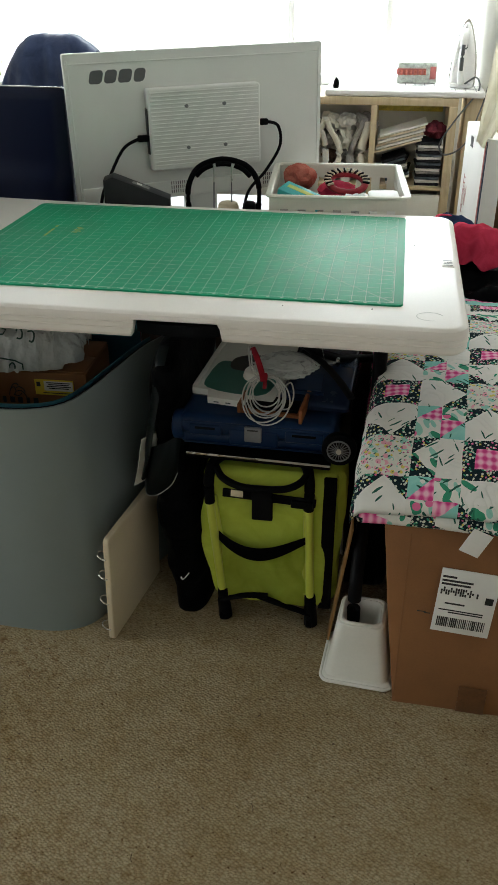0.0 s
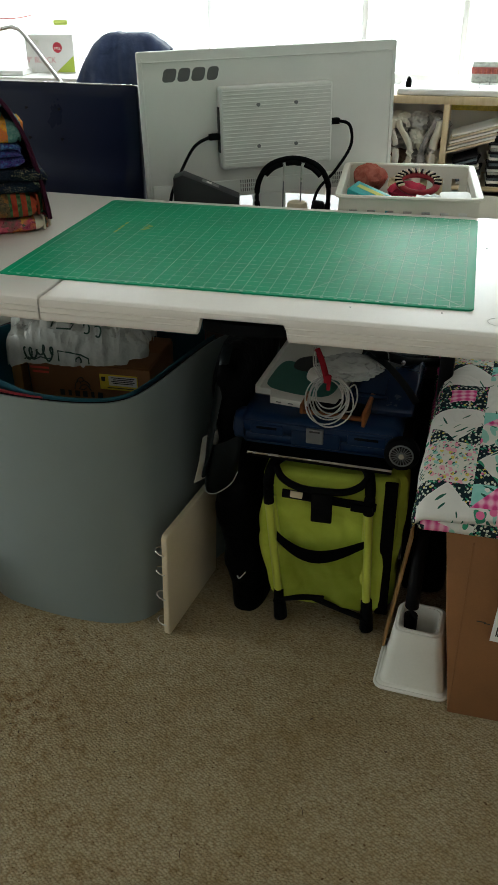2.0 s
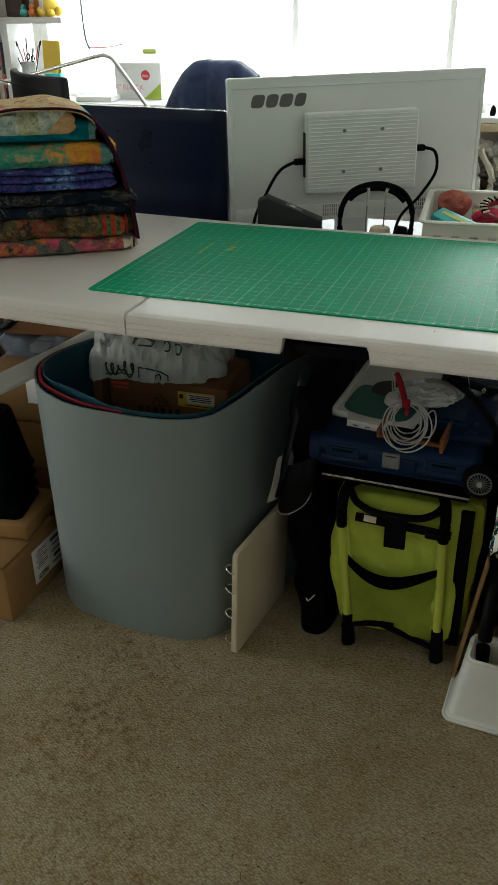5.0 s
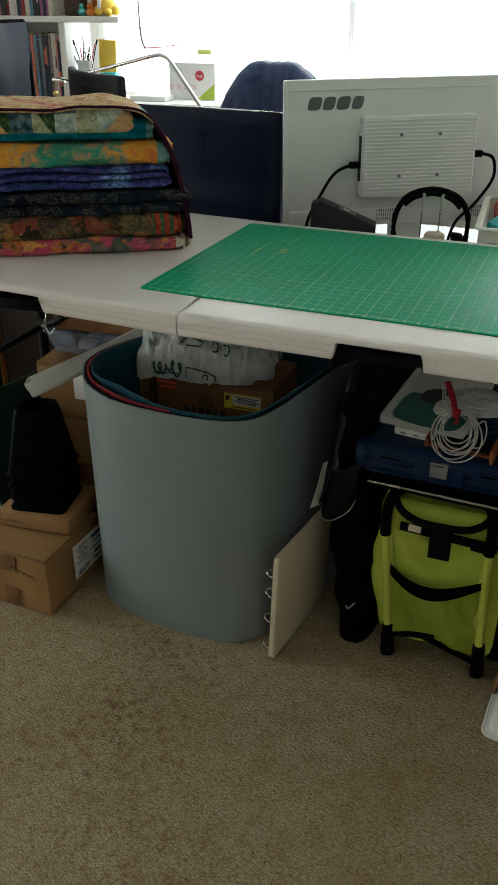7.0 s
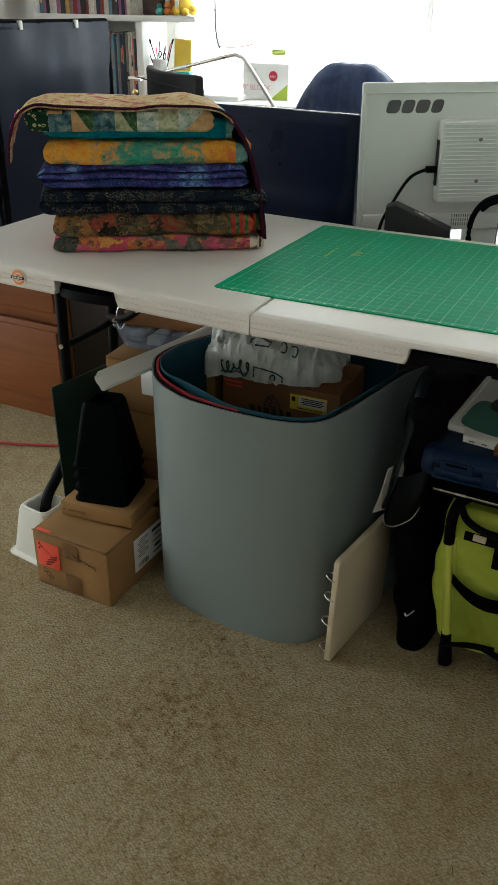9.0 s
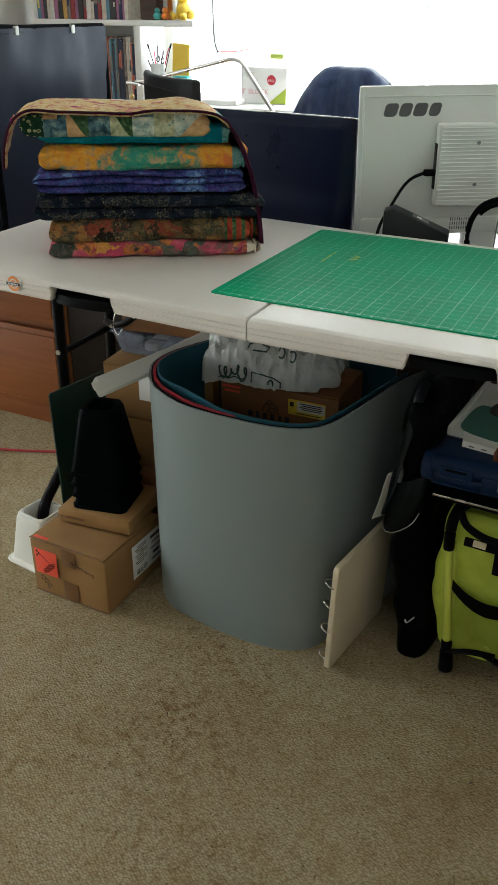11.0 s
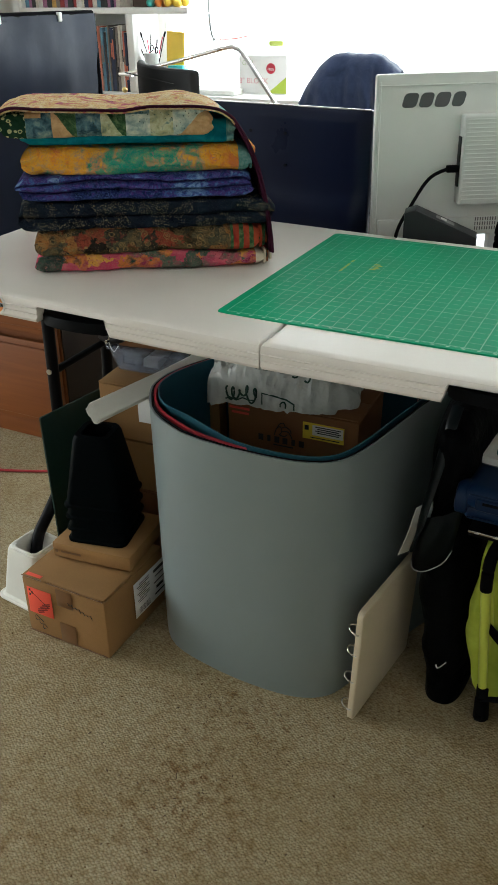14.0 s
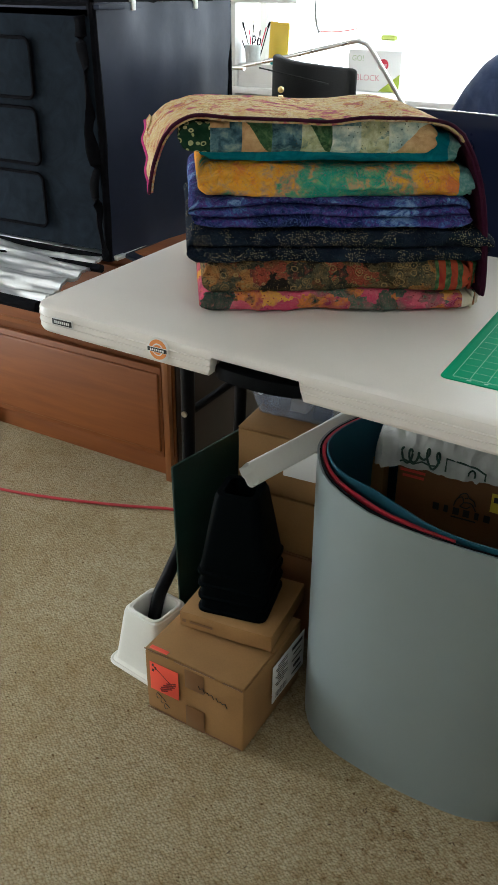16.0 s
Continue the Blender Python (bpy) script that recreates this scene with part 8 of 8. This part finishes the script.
row_of_books(-3.10, -2.404, 3.30, 0.9065, 0.29, 0.355, 0.0125, (1, 5, 1, 7, 5, 8, 10, 5, 2, 1, 9, 10))
row_of_books(-3.12, -2.44, 3.31, 1.3495, 0.22, 0.30, 0.024, tuple(range(12)))
bk = thing("ornament", "dark brown carved ornament on the bookcase shelf", "ornament", pose(-2.33, 3.39, 1.3495))
part("block", bm_box(0.12, 0.08, 0.22, (0, 0, 0.11), 0.01), M_DARKWOOD, bk)
# plain rounded toys, kept as simple shapes
M_TOYY = paint("yellow_vinyl", (0.75, 0.50, 0.05), 0.35, bump=0.02)
M_TOYO = paint("orange_vinyl", (0.70, 0.22, 0.04), 0.35, bump=0.02)
M_TOYT = paint("teal_vinyl", (0.06, 0.35, 0.33), 0.35, bump=0.02)


def toy(m, parts_list, mt, label):
    bms = []
    for x, y, z, r, sq in parts_list:
        bms.append(moved(lump(r, sq, 1, 0.02, 3), pose(x, y, z)))
    return single("toy_figure", bm_join(*bms), mt, label, "toy", m)


toy(pose(-2.085, 3.34, 1.3495), [(0, 0, 0.05, 0.055, 0.9), (0, 0, 0.12, 0.036, 1), (-0.055, -0.01, 0.03, 0.026, 1), (0.055, -0.01, 0.03, 0.026, 1), (-0.03, -0.05, 0.022, 0.022, 0.9), (0.03, -0.05, 0.022, 0.022, 0.9)], M_TOYY, "yellow sitting vinyl toy on a white shelf")
toy(pose(-2.20, 3.33, 1.3495), [(0, 0, 0.022, 0.024, 0.9), (0.0, 0, 0.052, 0.018, 1)], M_TOYO, "small orange and yellow toy on a white shelf")
toy(pose(-2.255, 3.33, 1.3495), [(0, 0, 0.022, 0.024, 0.9), (0.0, 0, 0.050, 0.016, 1)], M_TOYT, "small teal toy on a white shelf")
single("orange_card", bm_box(0.10, 0.006, 0.20, (0, 0, 0.10), 0.001), M_TOYO, "orange card standing behind the toys", "card", pose(-2.20, 3.44, 1.3495))
single("yellow_folder", bm_box(0.115, 0.010, 0.20, (0, 0, 0.10), 0.001), M_TOYY, "bright yellow folder standing on the counter", "folder", pose(-2.163, 3.42, 1.0245, 0, 3, 0))
single("teal_case", bm_box(0.10, 0.06, 0.03, (0, 0, 0.015), 0.005), M_TURQ, "turquoise flat case beside the folder", "case", pose(-2.10, 3.335, 1.0245))
single("white_drawer_unit", bm_join(bm_box(0.36, 0.24, 0.088, (0, 0, 0.044), 0.004), bm_box(0.33, 0.006, 0.06, (0, -0.122, 0.044), 0.002)), M_WHITE, "white desktop drawer unit on the bookcase", "drawer unit", pose(-2.235, 3.415, 0.9065) @ Matrix.Diagonal((0.62, 0.92, 1.33, 1)))
tc = thing("tool_cup", "clear cup of scissors, brushes and pens", "cup", pose(-2.285, 3.36, 1.0245))
part("cup", bm_cyl(0.040, 0.045, 0.09, (0, 0, 0.045), 20), M_BAGPLASTIC, tc)
for k, (sx, tall) in enumerate(((-0.095, 0.165), (-0.070, 0.150), (-0.052, 0.185), (-0.024, 0.160), (-0.008, 0.20), (0.022, 0.165), (0.040, 0.150), (0.070, 0.175), (0.105, 0.19))):
    tip = (sx, 0.02 * math.sin(k * 2.1), tall)
    part("tool", bm_tube([(sx * 0.25, 0.02 * math.sin(k), 0.01), tip], 0.0030, 6), (M_BLACK, M_STEEL, M_BLACK, M_REDCLOTH)[k % 4], tc)
    if k % 2 == 0:
        part("tool_tip", moved(bm_cyl(0.0060, 0.0045, 0.028, (0, 0, 0), 10), pose(*tip, 0, math.degrees(math.atan2(sx * 0.75, tall)), 0)), (M_BLACK, M_BLACK, M_LABEL, M_LOGO, M_BLACK)[k // 2], tc)
for s, tz in ((0.022, 0.118), (0.052, 0.108)):
    part("scissor_ring", bm_tube([(s + 0.011 * math.cos(radians(q)), -0.03, tz + 0.016 * math.sin(radians(q)) + 0.3 * 0.011 * math.cos(radians(q))) for q in range(0, 360, 24)], 0.0030, 6, closed=True), M_BLACK, tc)

b8 = thing("block_box", "white and green box of craft blocks on the counter", "box", pose(-1.578, 3.44, 0.9205, 0, 0, 3))
part("body", bm_box(0.285, 0.16, 0.195, (0, 0, 0.0975), 0.003), M_LABEL, b8)
part("green_wedge", moved(bm_prism([(0.03, 0.0), (0.138, 0.0), (0.138, 0.085)], 0, 0.001), pose(0, -0.0802, 0.004, 90, 0, 0)), paint("lime_box_print", (0.36, 0.45, 0.05), 0.5), b8)
part("red_disc", bm_cyl(0.027, 0.027, 0.001, (0.048, -0.0812, 0.130), 24, "y"), paint("crimson_print", (0.55, 0.03, 0.06), 0.5), b8)
text_part("FREE", 0.018, M_LABEL, b8, pose(0.048, -0.0826, 0.126, 90, 0, 0))
text_part("8\" BLOCK", 0.040, paint("rose_print", (0.62, 0.30, 0.32), 0.5), b8, pose(-0.055, -0.0806, 0.065, 90, 0, 0))
text_part("GO!", 0.036, paint("pale_green_print", (0.45, 0.52, 0.35), 0.5), b8, pose(-0.09, -0.0806, 0.155, 90, 0, 0))
for k in range(3):
    for j in range(2):
        part("print_square", bm_box(0.001, 0.022, 0.028, (0.1432, -0.05 + 0.045 * k, 0.07 + 0.06 * j)), M_LIMEPRINT, b8)
M_FROST, _nt, _p = nodes_of("frosted_tub_plastic")
_p.inputs["Base Color"].default_value = (0.82, 0.85, 0.86, 1)
_p.inputs["Roughness"].default_value = 0.35
_thin = add(_nt, "ShaderNodeBsdfTranslucent", Color=(0.88, 0.91, 0.93, 1))
_haze = add(_nt, "ShaderNodeTexNoise", Scale=9.0, Detail=3.0)
_soft = ramp(_nt, [(0.3, (0.66, 0.66, 0.66)), (0.7, (0.78, 0.78, 0.78))])
_nt.links.new(_haze.outputs["Fac"], _soft.inputs["Fac"])
_both = add(_nt, "ShaderNodeMixShader")
_nt.links.new(_soft.outputs["Color"], _both.inputs[0])
_nt.links.new(_p.outputs[0], _both.inputs[1])
_nt.links.new(_thin.outputs[0], _both.inputs[2])
_nt.links.new(_both.outputs[0], _nt.nodes["Material Output"].inputs["Surface"])
wt = thing("storage_tub", "frosted white plastic tub with a green handle on the counter", "storage tub", pose(-1.594, 3.63, 0.9205))
part("body", bm_join(bm_box(0.31, 0.004, 0.40, (0, -0.088, 0.20), 0.0015), bm_box(0.31, 0.004, 0.40, (0, 0.06, 0.20), 0.0015), bm_box(0.004, 0.144, 0.40, (-0.153, -0.014, 0.20), 0.0015), bm_box(0.004, 0.144, 0.40, (0.153, -0.014, 0.20), 0.0015), bm_box(0.302, 0.144, 0.004, (0, -0.014, 0.002))), M_FROST, wt)
part("rim", bm_tube([(x, y - 0.014, 0.40) for x, y in rounded_rect(0.318, 0.156, 0.012, 3)], 0.006, 8, closed=True), M_FROST, wt)
part("handle", bm_box(0.085, 0.012, 0.026, (0.02, -0.095, 0.245), 0.010, 3), M_LIMEPRINT, wt, "lime green handle")
single("router", bm_box(0.22, 0.14, 0.028, (0, 0, 0.014), 0.006), M_LABEL, "flat white box lying on the counter", "box", pose(-1.78, 3.25, 0.9205, 0, 0, 5))
single("blind_cord", bm_tube(smooth_path([(-2.085, 3.70, 2.25), (-2.088, 3.70, 1.5), (-2.080, 3.70, 1.25), (-2.055, 3.70, 1.165)], 6), 0.006, 6), M_LOGO, "dark blind cord hanging beside the window", "cord")
M_THIN, _nt, _p = nodes_of("thin_backlit_paper")
_p.inputs["Base Color"].default_value = (0.80, 0.79, 0.77, 1)
_p.inputs["Roughness"].default_value = 0.8
_p.inputs["Subsurface Weight"].default_value = 0.0
_thin = add(_nt, "ShaderNodeBsdfTranslucent", Color=(0.85, 0.84, 0.82, 1))
_grain = add(_nt, "ShaderNodeTexNoise", Scale=60.0, Detail=4.0)
_bump = add(_nt, "ShaderNodeBump", Strength=0.15, Distance=0.001)
_nt.links.new(_grain.outputs["Fac"], _bump.inputs["Height"])
_nt.links.new(_bump.outputs["Normal"], _p.inputs["Normal"])
_both = add(_nt, "ShaderNodeMixShader", Fac=0.6)
_nt.links.new(_p.outputs[0], _both.inputs[1])
_nt.links.new(_thin.outputs[0], _both.inputs[2])
_nt.links.new(_both.outputs[0], _nt.nodes["Material Output"].inputs["Surface"])
note = thing("hanging_chart", "white paper chart with a red lower edge hanging before the window", "paper", pose(-1.945, 3.715, 1.175))
sheet = bmesh.new()
rows = []
for j in range(13):
    row = []
    for i in range(13):
        u, f = i / 12, j / 12
        row.append(sheet.verts.new((-0.125 + 0.25 * u, 0.018 * math.sin(2.4 * u + 0.5) - 0.012, 0.022 * u - 0.010 * math.sin(math.pi * u) + 0.36 * f)))
    rows.append(row)
for p, q in zip(rows, rows[1:]):
    for i in range(12):
        sheet.faces.new((p[i], p[i + 1], q[i + 1], q[i]))
part("sheet", sheet, M_THIN, note)
part("red_edge", bm_tube([(-0.125 + 0.25 * k / 12, 0.018 * math.sin(0.2 * k + 0.5) - 0.012, 0.022 * k / 12 - 0.010 * math.sin(math.pi * k / 12)) for k in range(13)], 0.004, 6), M_DULLRED, note, "red lower edge")


# ---- black office chair back, chrome lamp and finial ----
oc = thing("office_chair", "black office chair with a plain square backrest behind the table", "chair", pose(-0.918, 1.270, 0, 0, 0, -39.3))
bk3 = bm_box(0.50, 0.032, 0.40, (0, 0, 1.026), 0.012, 3)
bmesh.ops.subdivide_edges(bk3, edges=bk3.edges[:], cuts=4, use_grid_fill=True)
for v in bk3.verts:
    v.co.y += 0.05 * (v.co.x / 0.25) ** 2 - 0.05
    v.co.x *= 1 + 0.06 * (v.co.z - 1.2)
part("backrest", bk3, M_CHAIRBLACK, oc, angle=60)
part("back_seam", bm_box(0.47, 0.004, 0.004, (0, -0.064, 1.19), 0.001), M_CHAIRBLACK, oc)
part("back_post", bm_box(0.06, 0.02, 0.44, (0, 0.02, 0.66), 0.005), M_BLACKMETAL, oc)
part("seat", bm_box(0.46, 0.44, 0.06, (0, 0.26, 0.46), 0.025, 3), M_CHAIRBLACK, oc)
part("column", bm_cyl(0.025, 0.025, 0.36, (0, 0.26, 0.26), 14), M_BLACKMETAL, oc)
for k in range(5):
    a = radians(72 * k + 20)
    part("foot_arm", bm_tube([(0, 0.26, 0.10), (0.26 * math.cos(a), 0.26 + 0.26 * math.sin(a), 0.02)], 0.016, 8), M_BLACK, oc)

lm = thing("floor_lamp", "bent chrome arm lamp beside the far desk", "lamp")
part("arm", bm_tube([*smooth_path([(-1.76, 2.32, 1.100), (-1.536, 2.32, 1.148), (-1.262, 2.32, 1.211), (-1.212, 2.32, 1.212), (-1.172, 2.32, 1.186), (-1.053, 2.32, 1.037)], 6), Vector((-1.00, 2.32, 0.97)), Vector((-0.98, 2.32, 0.90)), Vector((-0.98, 2.32, 0.02))], 0.0085, 10), M_STEEL, lm, "bent chrome tube")
part("head", bm_cyl(0.009, 0.011, 0.07, (-1.775, 2.32, 1.096), 14, "x"), M_STEEL, lm)
part("base", bm_cyl(0.12, 0.11, 0.02, (-0.98, 2.32, 0.01), 28), M_STEEL, lm)
fn = thing("finial_stand", "thin brass stand with a small knob", "stand", pose(-0.787, 0.836, 0))
part("rod", bm_cyl(0.005, 0.005, 1.16, (0, 0, 0.60), 10), M_BRASS, fn)
part("knob", moved(lump(0.0075, 1.0, 1, 0.0, 2), pose(0, 0, 1.197)), M_BRASS, fn)
part("collar", bm_cyl(0.0075, 0.0055, 0.006, (0, 0, 1.182), 14), M_BRASS, fn)
part("base", bm_cyl(0.06, 0.05, 0.02, (0, 0, 0.01), 24), M_BRASS, fn)


# ---- oak cabinet, photo tent and red cord ----
def oak_cabinet():
    t = thing("oak_cabinet", "orange oak cabinet with framed drawer fronts", "cabinet")
    x0, x1, y0, y1, h = -2.75, -1.160, 0.875, 1.50, 0.716
    part("carcass", bm_box(x1 - x0, y1 - y0 - 0.02, h - 0.08, ((x0 + x1) / 2, (y0 + y1) / 2 + 0.01, 0.08 + (h - 0.08) / 2), 0.002), M_OAK, t)
    part("plinth", bm_box(x1 - x0, y1 - y0 - 0.03, 0.078, ((x0 + x1) / 2, (y0 + y1) / 2 + 0.012, 0.039), 0.002), M_OAK, t)
    part("top", bm_box(x1 - x0 + 0.03, y1 - y0 + 0.03, 0.024, ((x0 + x1) / 2, (y0 + y1) / 2, h + 0.012), 0.005), M_OAK, t)
    # thin sheet over the oak end, its near-black colour standing in for shade
    part("end_panel", bm_box(0.006, y1 - y0 - 0.03, h - 0.004, (x1 + 0.0035, (y0 + y1) / 2 + 0.012, h / 2), 0.001), paint("shaded_end_paint", (0.020, 0.010, 0.007), 0.6, var=0.3), t, "end panel coloured near-black for the shade on this side")
    for sx in (x1 - 0.011, (x0 + x1) / 2, x0 + 0.011):
        part("stile", bm_box(0.022, 0.020, h - 0.002, (sx, y0 + 0.001, h / 2), 0.002), M_OAKV, t)
    for a, b in ((x0 + 0.026, (x0 + x1) / 2 - 0.014), ((x0 + x1) / 2 + 0.014, x1 - 0.026)):
        for z0, z1 in ((0.085, 0.395), (0.425, 0.685)):
            d = part("drawer_front", bm_box(b - a, 0.016, z1 - z0, ((a + b) / 2, y0 + 0.0, (z0 + z1) / 2), 0.003), M_OAK, t)
            part("raised_panel", bm_box(b - a - 0.014, 0.012, z1 - z0 - 0.040, ((a + b) / 2, y0 - 0.010, (z0 + z1) / 2), 0.006, 3), M_OAK, d)
    return t


oak_cabinet()


def photo_tent():
    """A black fabric light tent; its front face with pockets is turned to the left, a foil flap hangs out in front."""
    A, B = Vector((-1.288, 0.790, 0)), Vector((-1.235, 1.340, 0))
    zb, zt = 0.728, 1.366
    t = thing("photo_light_tent", "black fabric light tent with silver lining on the cabinet", "light tent")
    C = A + Vector((-0.74, -0.02, 0))

    def panel(p, q, z0, z1, bulge, seed, thick=0.012):
        n = Vector(((q - p).y, -(q - p).x, 0)).normalized()
        bm = bmesh.new()
        rows = []
        for j in range(17):
            row = []
            for i in range(21):
                u, f = i / 20, j / 16
                c = p.lerp(q, u)
                o = bulge * math.sin(math.pi * u) * math.sin(math.pi * f) + 0.006 * noise.noise(Vector((u * 4 + seed, f * 4, seed))) + 0.004 * noise.noise(Vector((u * 13 + f * 6, f * 5 - u * 3, seed + 3))) * f
                row.append(bm.verts.new((c.x + n.x * o, c.y + n.y * o, z0 + (z1 - z0) * f)))
            rows.append(row)
        for a, b in zip(rows, rows[1:]):
            for i in range(20):
                bm.faces.new((a[i], a[i + 1], b[i + 1], b[i]))
        bmesh.ops.recalc_face_normals(bm, faces=bm.faces)
        bmesh.ops.solidify(bm, geom=bm.faces[:], thickness=thick)
        return bm

    part("side_panel", panel(A, B, zb, zt, 0.004, 1), M_TENT, t, angle=70)
    part("front_panel", panel(C, A, zb + 0.03, zt - 0.03, 0.010, 5), M_TENTFRONT, t, angle=70)
    part("back_panel", panel(B, B + Vector((-0.74, -0.02, 0)), zb, zt, 0.0, 8), M_TENT, t)
    part("left_panel", panel(B + Vector((-0.74, -0.02, 0)), C, zb, zt, 0.0, 9), M_TENT, t)
    mid = (A + B + C + B + Vector((-0.74, -0.02, 0))) / 4
    part("roof", bm_box(0.74, 0.54, 0.012, (mid.x, mid.y, zt - 0.01), 0.002), M_TENT, t)
    part("base", bm_box(0.74, 0.52, 0.012, (mid.x, mid.y, zb + 0.008), 0.002), M_SILVER, t)
    for p, q in ((A, B), (C, A)):
        for z in (zb + 0.006, zt):
            part("edge_binding", bm_tube([(p.x, p.y, z), (q.x, q.y, z)], 0.010, 8), M_TENTEDGE, t)
    for p in (A, B, C):
        part("edge_binding", bm_tube([(p.x, p.y, zb), (p.x + 0.006, p.y, (zb + zt) / 2), (p.x, p.y, zt)], 0.012, 8), M_TENTEDGE, t)
    # a loose zipped strip beside the corner
    part("zip_strip", wobble(bm_tube(smooth_path([(A.x - 0.022, A.y - 0.020, zt - 0.03), (A.x - 0.020, A.y - 0.024, 1.24), (A.x - 0.014, A.y - 0.022, 1.12), (A.x - 0.008, A.y - 0.028, 0.99), (A.x - 0.004, A.y - 0.030, 0.88), (A.x + 0.012, A.y - 0.026, 0.75)], 8), 0.015, 8, flat=0.35), 0.010, 20), M_TENTEDGE, t)
    for k in range(3):
        z = 1.212 - 0.168 * k
        fp = thing_pocket(C, A, z)
        part("pocket", fp, M_TENTFRONT, t, "flat stitched pocket")
        part("pocket_binding", moved(bm_tube([(x, y, 0.006) for x, y in rounded_rect(0.222, 0.144, 0.02, 4)], 0.0045, 6, closed=True), pocket_place(C, A, z)), M_TENTEDGE, t)
    for u in (0.24, 0.70):
        c = A.lerp(B, u)
        part("clip", bm_box(0.012, 0.016, 0.026, (c.x + 0.012, c.y, zt - 0.006), 0.002), M_LABEL, t, "small white clip")
    # foil flap folded out and down in front
    fl = bmesh.new()
    rows = []
    for j in range(49):
        f = j / 48
        row = []
        for i in range(41):
            x = C.x + 0.01 + (A.x - C.x - 0.02) * i / 40
            y = A.y - 0.02 - 0.26 * f
            z = zb + 0.008 - 0.05 * f ** 1.3 + 0.010 * noise.noise(Vector((x * 5, f * 7, 1))) + 0.009 * noise.noise(Vector((x * 6, f * 13, 5))) + 0.003 * noise.noise(Vector((x * 30, f * 26, 8)))
            row.append(fl.verts.new((x, y, z)))
        rows.append(row)
    for a, b in zip(rows, rows[1:]):
        for i in range(40):
            fl.faces.new((a[i], a[i + 1], b[i + 1], b[i]))
    bmesh.ops.recalc_face_normals(fl, faces=fl.faces)
    bmesh.ops.solidify(fl, geom=fl.faces[:], thickness=0.008)
    part("foil_flap", fl, M_SILVER, t, "crinkled silver foil flap", angle=60)
    part("flap_binding", bm_tube([(C.x, A.y - 0.285, zb - 0.050), (A.x - 0.01, A.y - 0.285, zb - 0.050)], 0.016, 8), M_TENTEDGE, t)
    part("flap_binding", bm_tube([(C.x, A.y - 0.10, zb - 0.018), (A.x + 0.02, A.y - 0.06, zb - 0.004)], 0.012, 8), M_TENTEDGE, t)
    part("side_flap", wobble(moved(bm_box(0.16, 0.50, 0.012, (0, 0, 0), 0.004), pose(A.x + 0.075, 1.08, zb - 0.002, 0, 10, 0)), 0.004, 10), M_TENT, t)
    return t


def thing_pocket(C, A, z):
    """A rounded pocket panel on the tent's front."""
    d = (A - C).normalized()
    w, h = 0.22, 0.142
    base = A - d * 0.296
    pts = rounded_rect(w, h, 0.02, 4)
    ang = math.degrees(math.atan2(d.y, d.x))
    return moved(bm_prism(pts, 0, 0.006, 0.002), pose(base.x, base.y - 0.022, z, 90, 0, ang))


def pocket_place(C, A, z):
    d = (A - C).normalized()
    base = A - d * 0.296
    return pose(base.x, base.y - 0.022, z, 90, 0, math.degrees(math.atan2(d.y, d.x)))


photo_tent()
cord = smooth_path([(-2.4, 0.46, 0.006), (-1.95, 0.50, 0.006), (-1.60, 0.553, 0.006), (-1.45, 0.590, 0.006), (-1.32, 0.632, 0.006), (-1.18, 0.685, 0.006), (-1.06, 0.735, 0.006), (-0.80, 0.80, 0.006), (-0.45, 0.86, 0.006)], 8)
single("extension_cord", bm_tube(cord, 0.0045, 8), M_CORDRED, "thin red extension cord lying on the carpet", "cord")

# crumbs and threads on the carpet
M_CRUMB = paint("dark_crumb", (0.075, 0.043, 0.022), 0.9, bump=0)
random.seed(77)
bm = bmesh.new()
for k in range(240):
    if k < 46:
        x, y = random.uniform(-1.7, 1.1), random.uniform(-0.75, 0.75 if k % 3 == 0 else 0.1)
        r = random.uniform(0.0009, 0.0022)
    else:
        x, y = ((random.gauss(-0.08, 0.17), random.gauss(-0.17, 0.14)) if k < 190 else (random.gauss(-0.04, 0.07), random.gauss(0.045, 0.035)))
        r = random.uniform(0.0007, 0.0017)
    if y > 0.10 and -0.42 < x < 0.2:
        continue
    m4 = pose(x, y, r * 0.7, 0, 0, 360 * random.random()) @ Matrix.Diagonal((random.uniform(0.8, 3.4), random.uniform(0.5, 1.1), 0.6, 1))
    bmesh.ops.create_icosphere(bm, subdivisions=1, radius=r, matrix=m4)
for k in range(6):
    x, y, a = random.uniform(-0.8, 0.8), random.uniform(-0.6, 0.05), 6.28 * random.random()
    pts = [(x + 0.006 * q * math.cos(a + 0.12 * q), y + 0.006 * q * math.sin(a + 0.12 * q), 0.003) for q in range(4)]
    tb2 = bm_tube(pts, 0.0008, 4)
    me = bpy.data.meshes.new("tmp")
    tb2.to_mesh(me)
    tb2.free()
    bm.from_mesh(me)
    bpy.data.meshes.remove(me)
single("carpet_crumbs", bm, M_CRUMB, "dark crumbs and thread ends scattered on the carpet", "crumbs", kind="stuff")
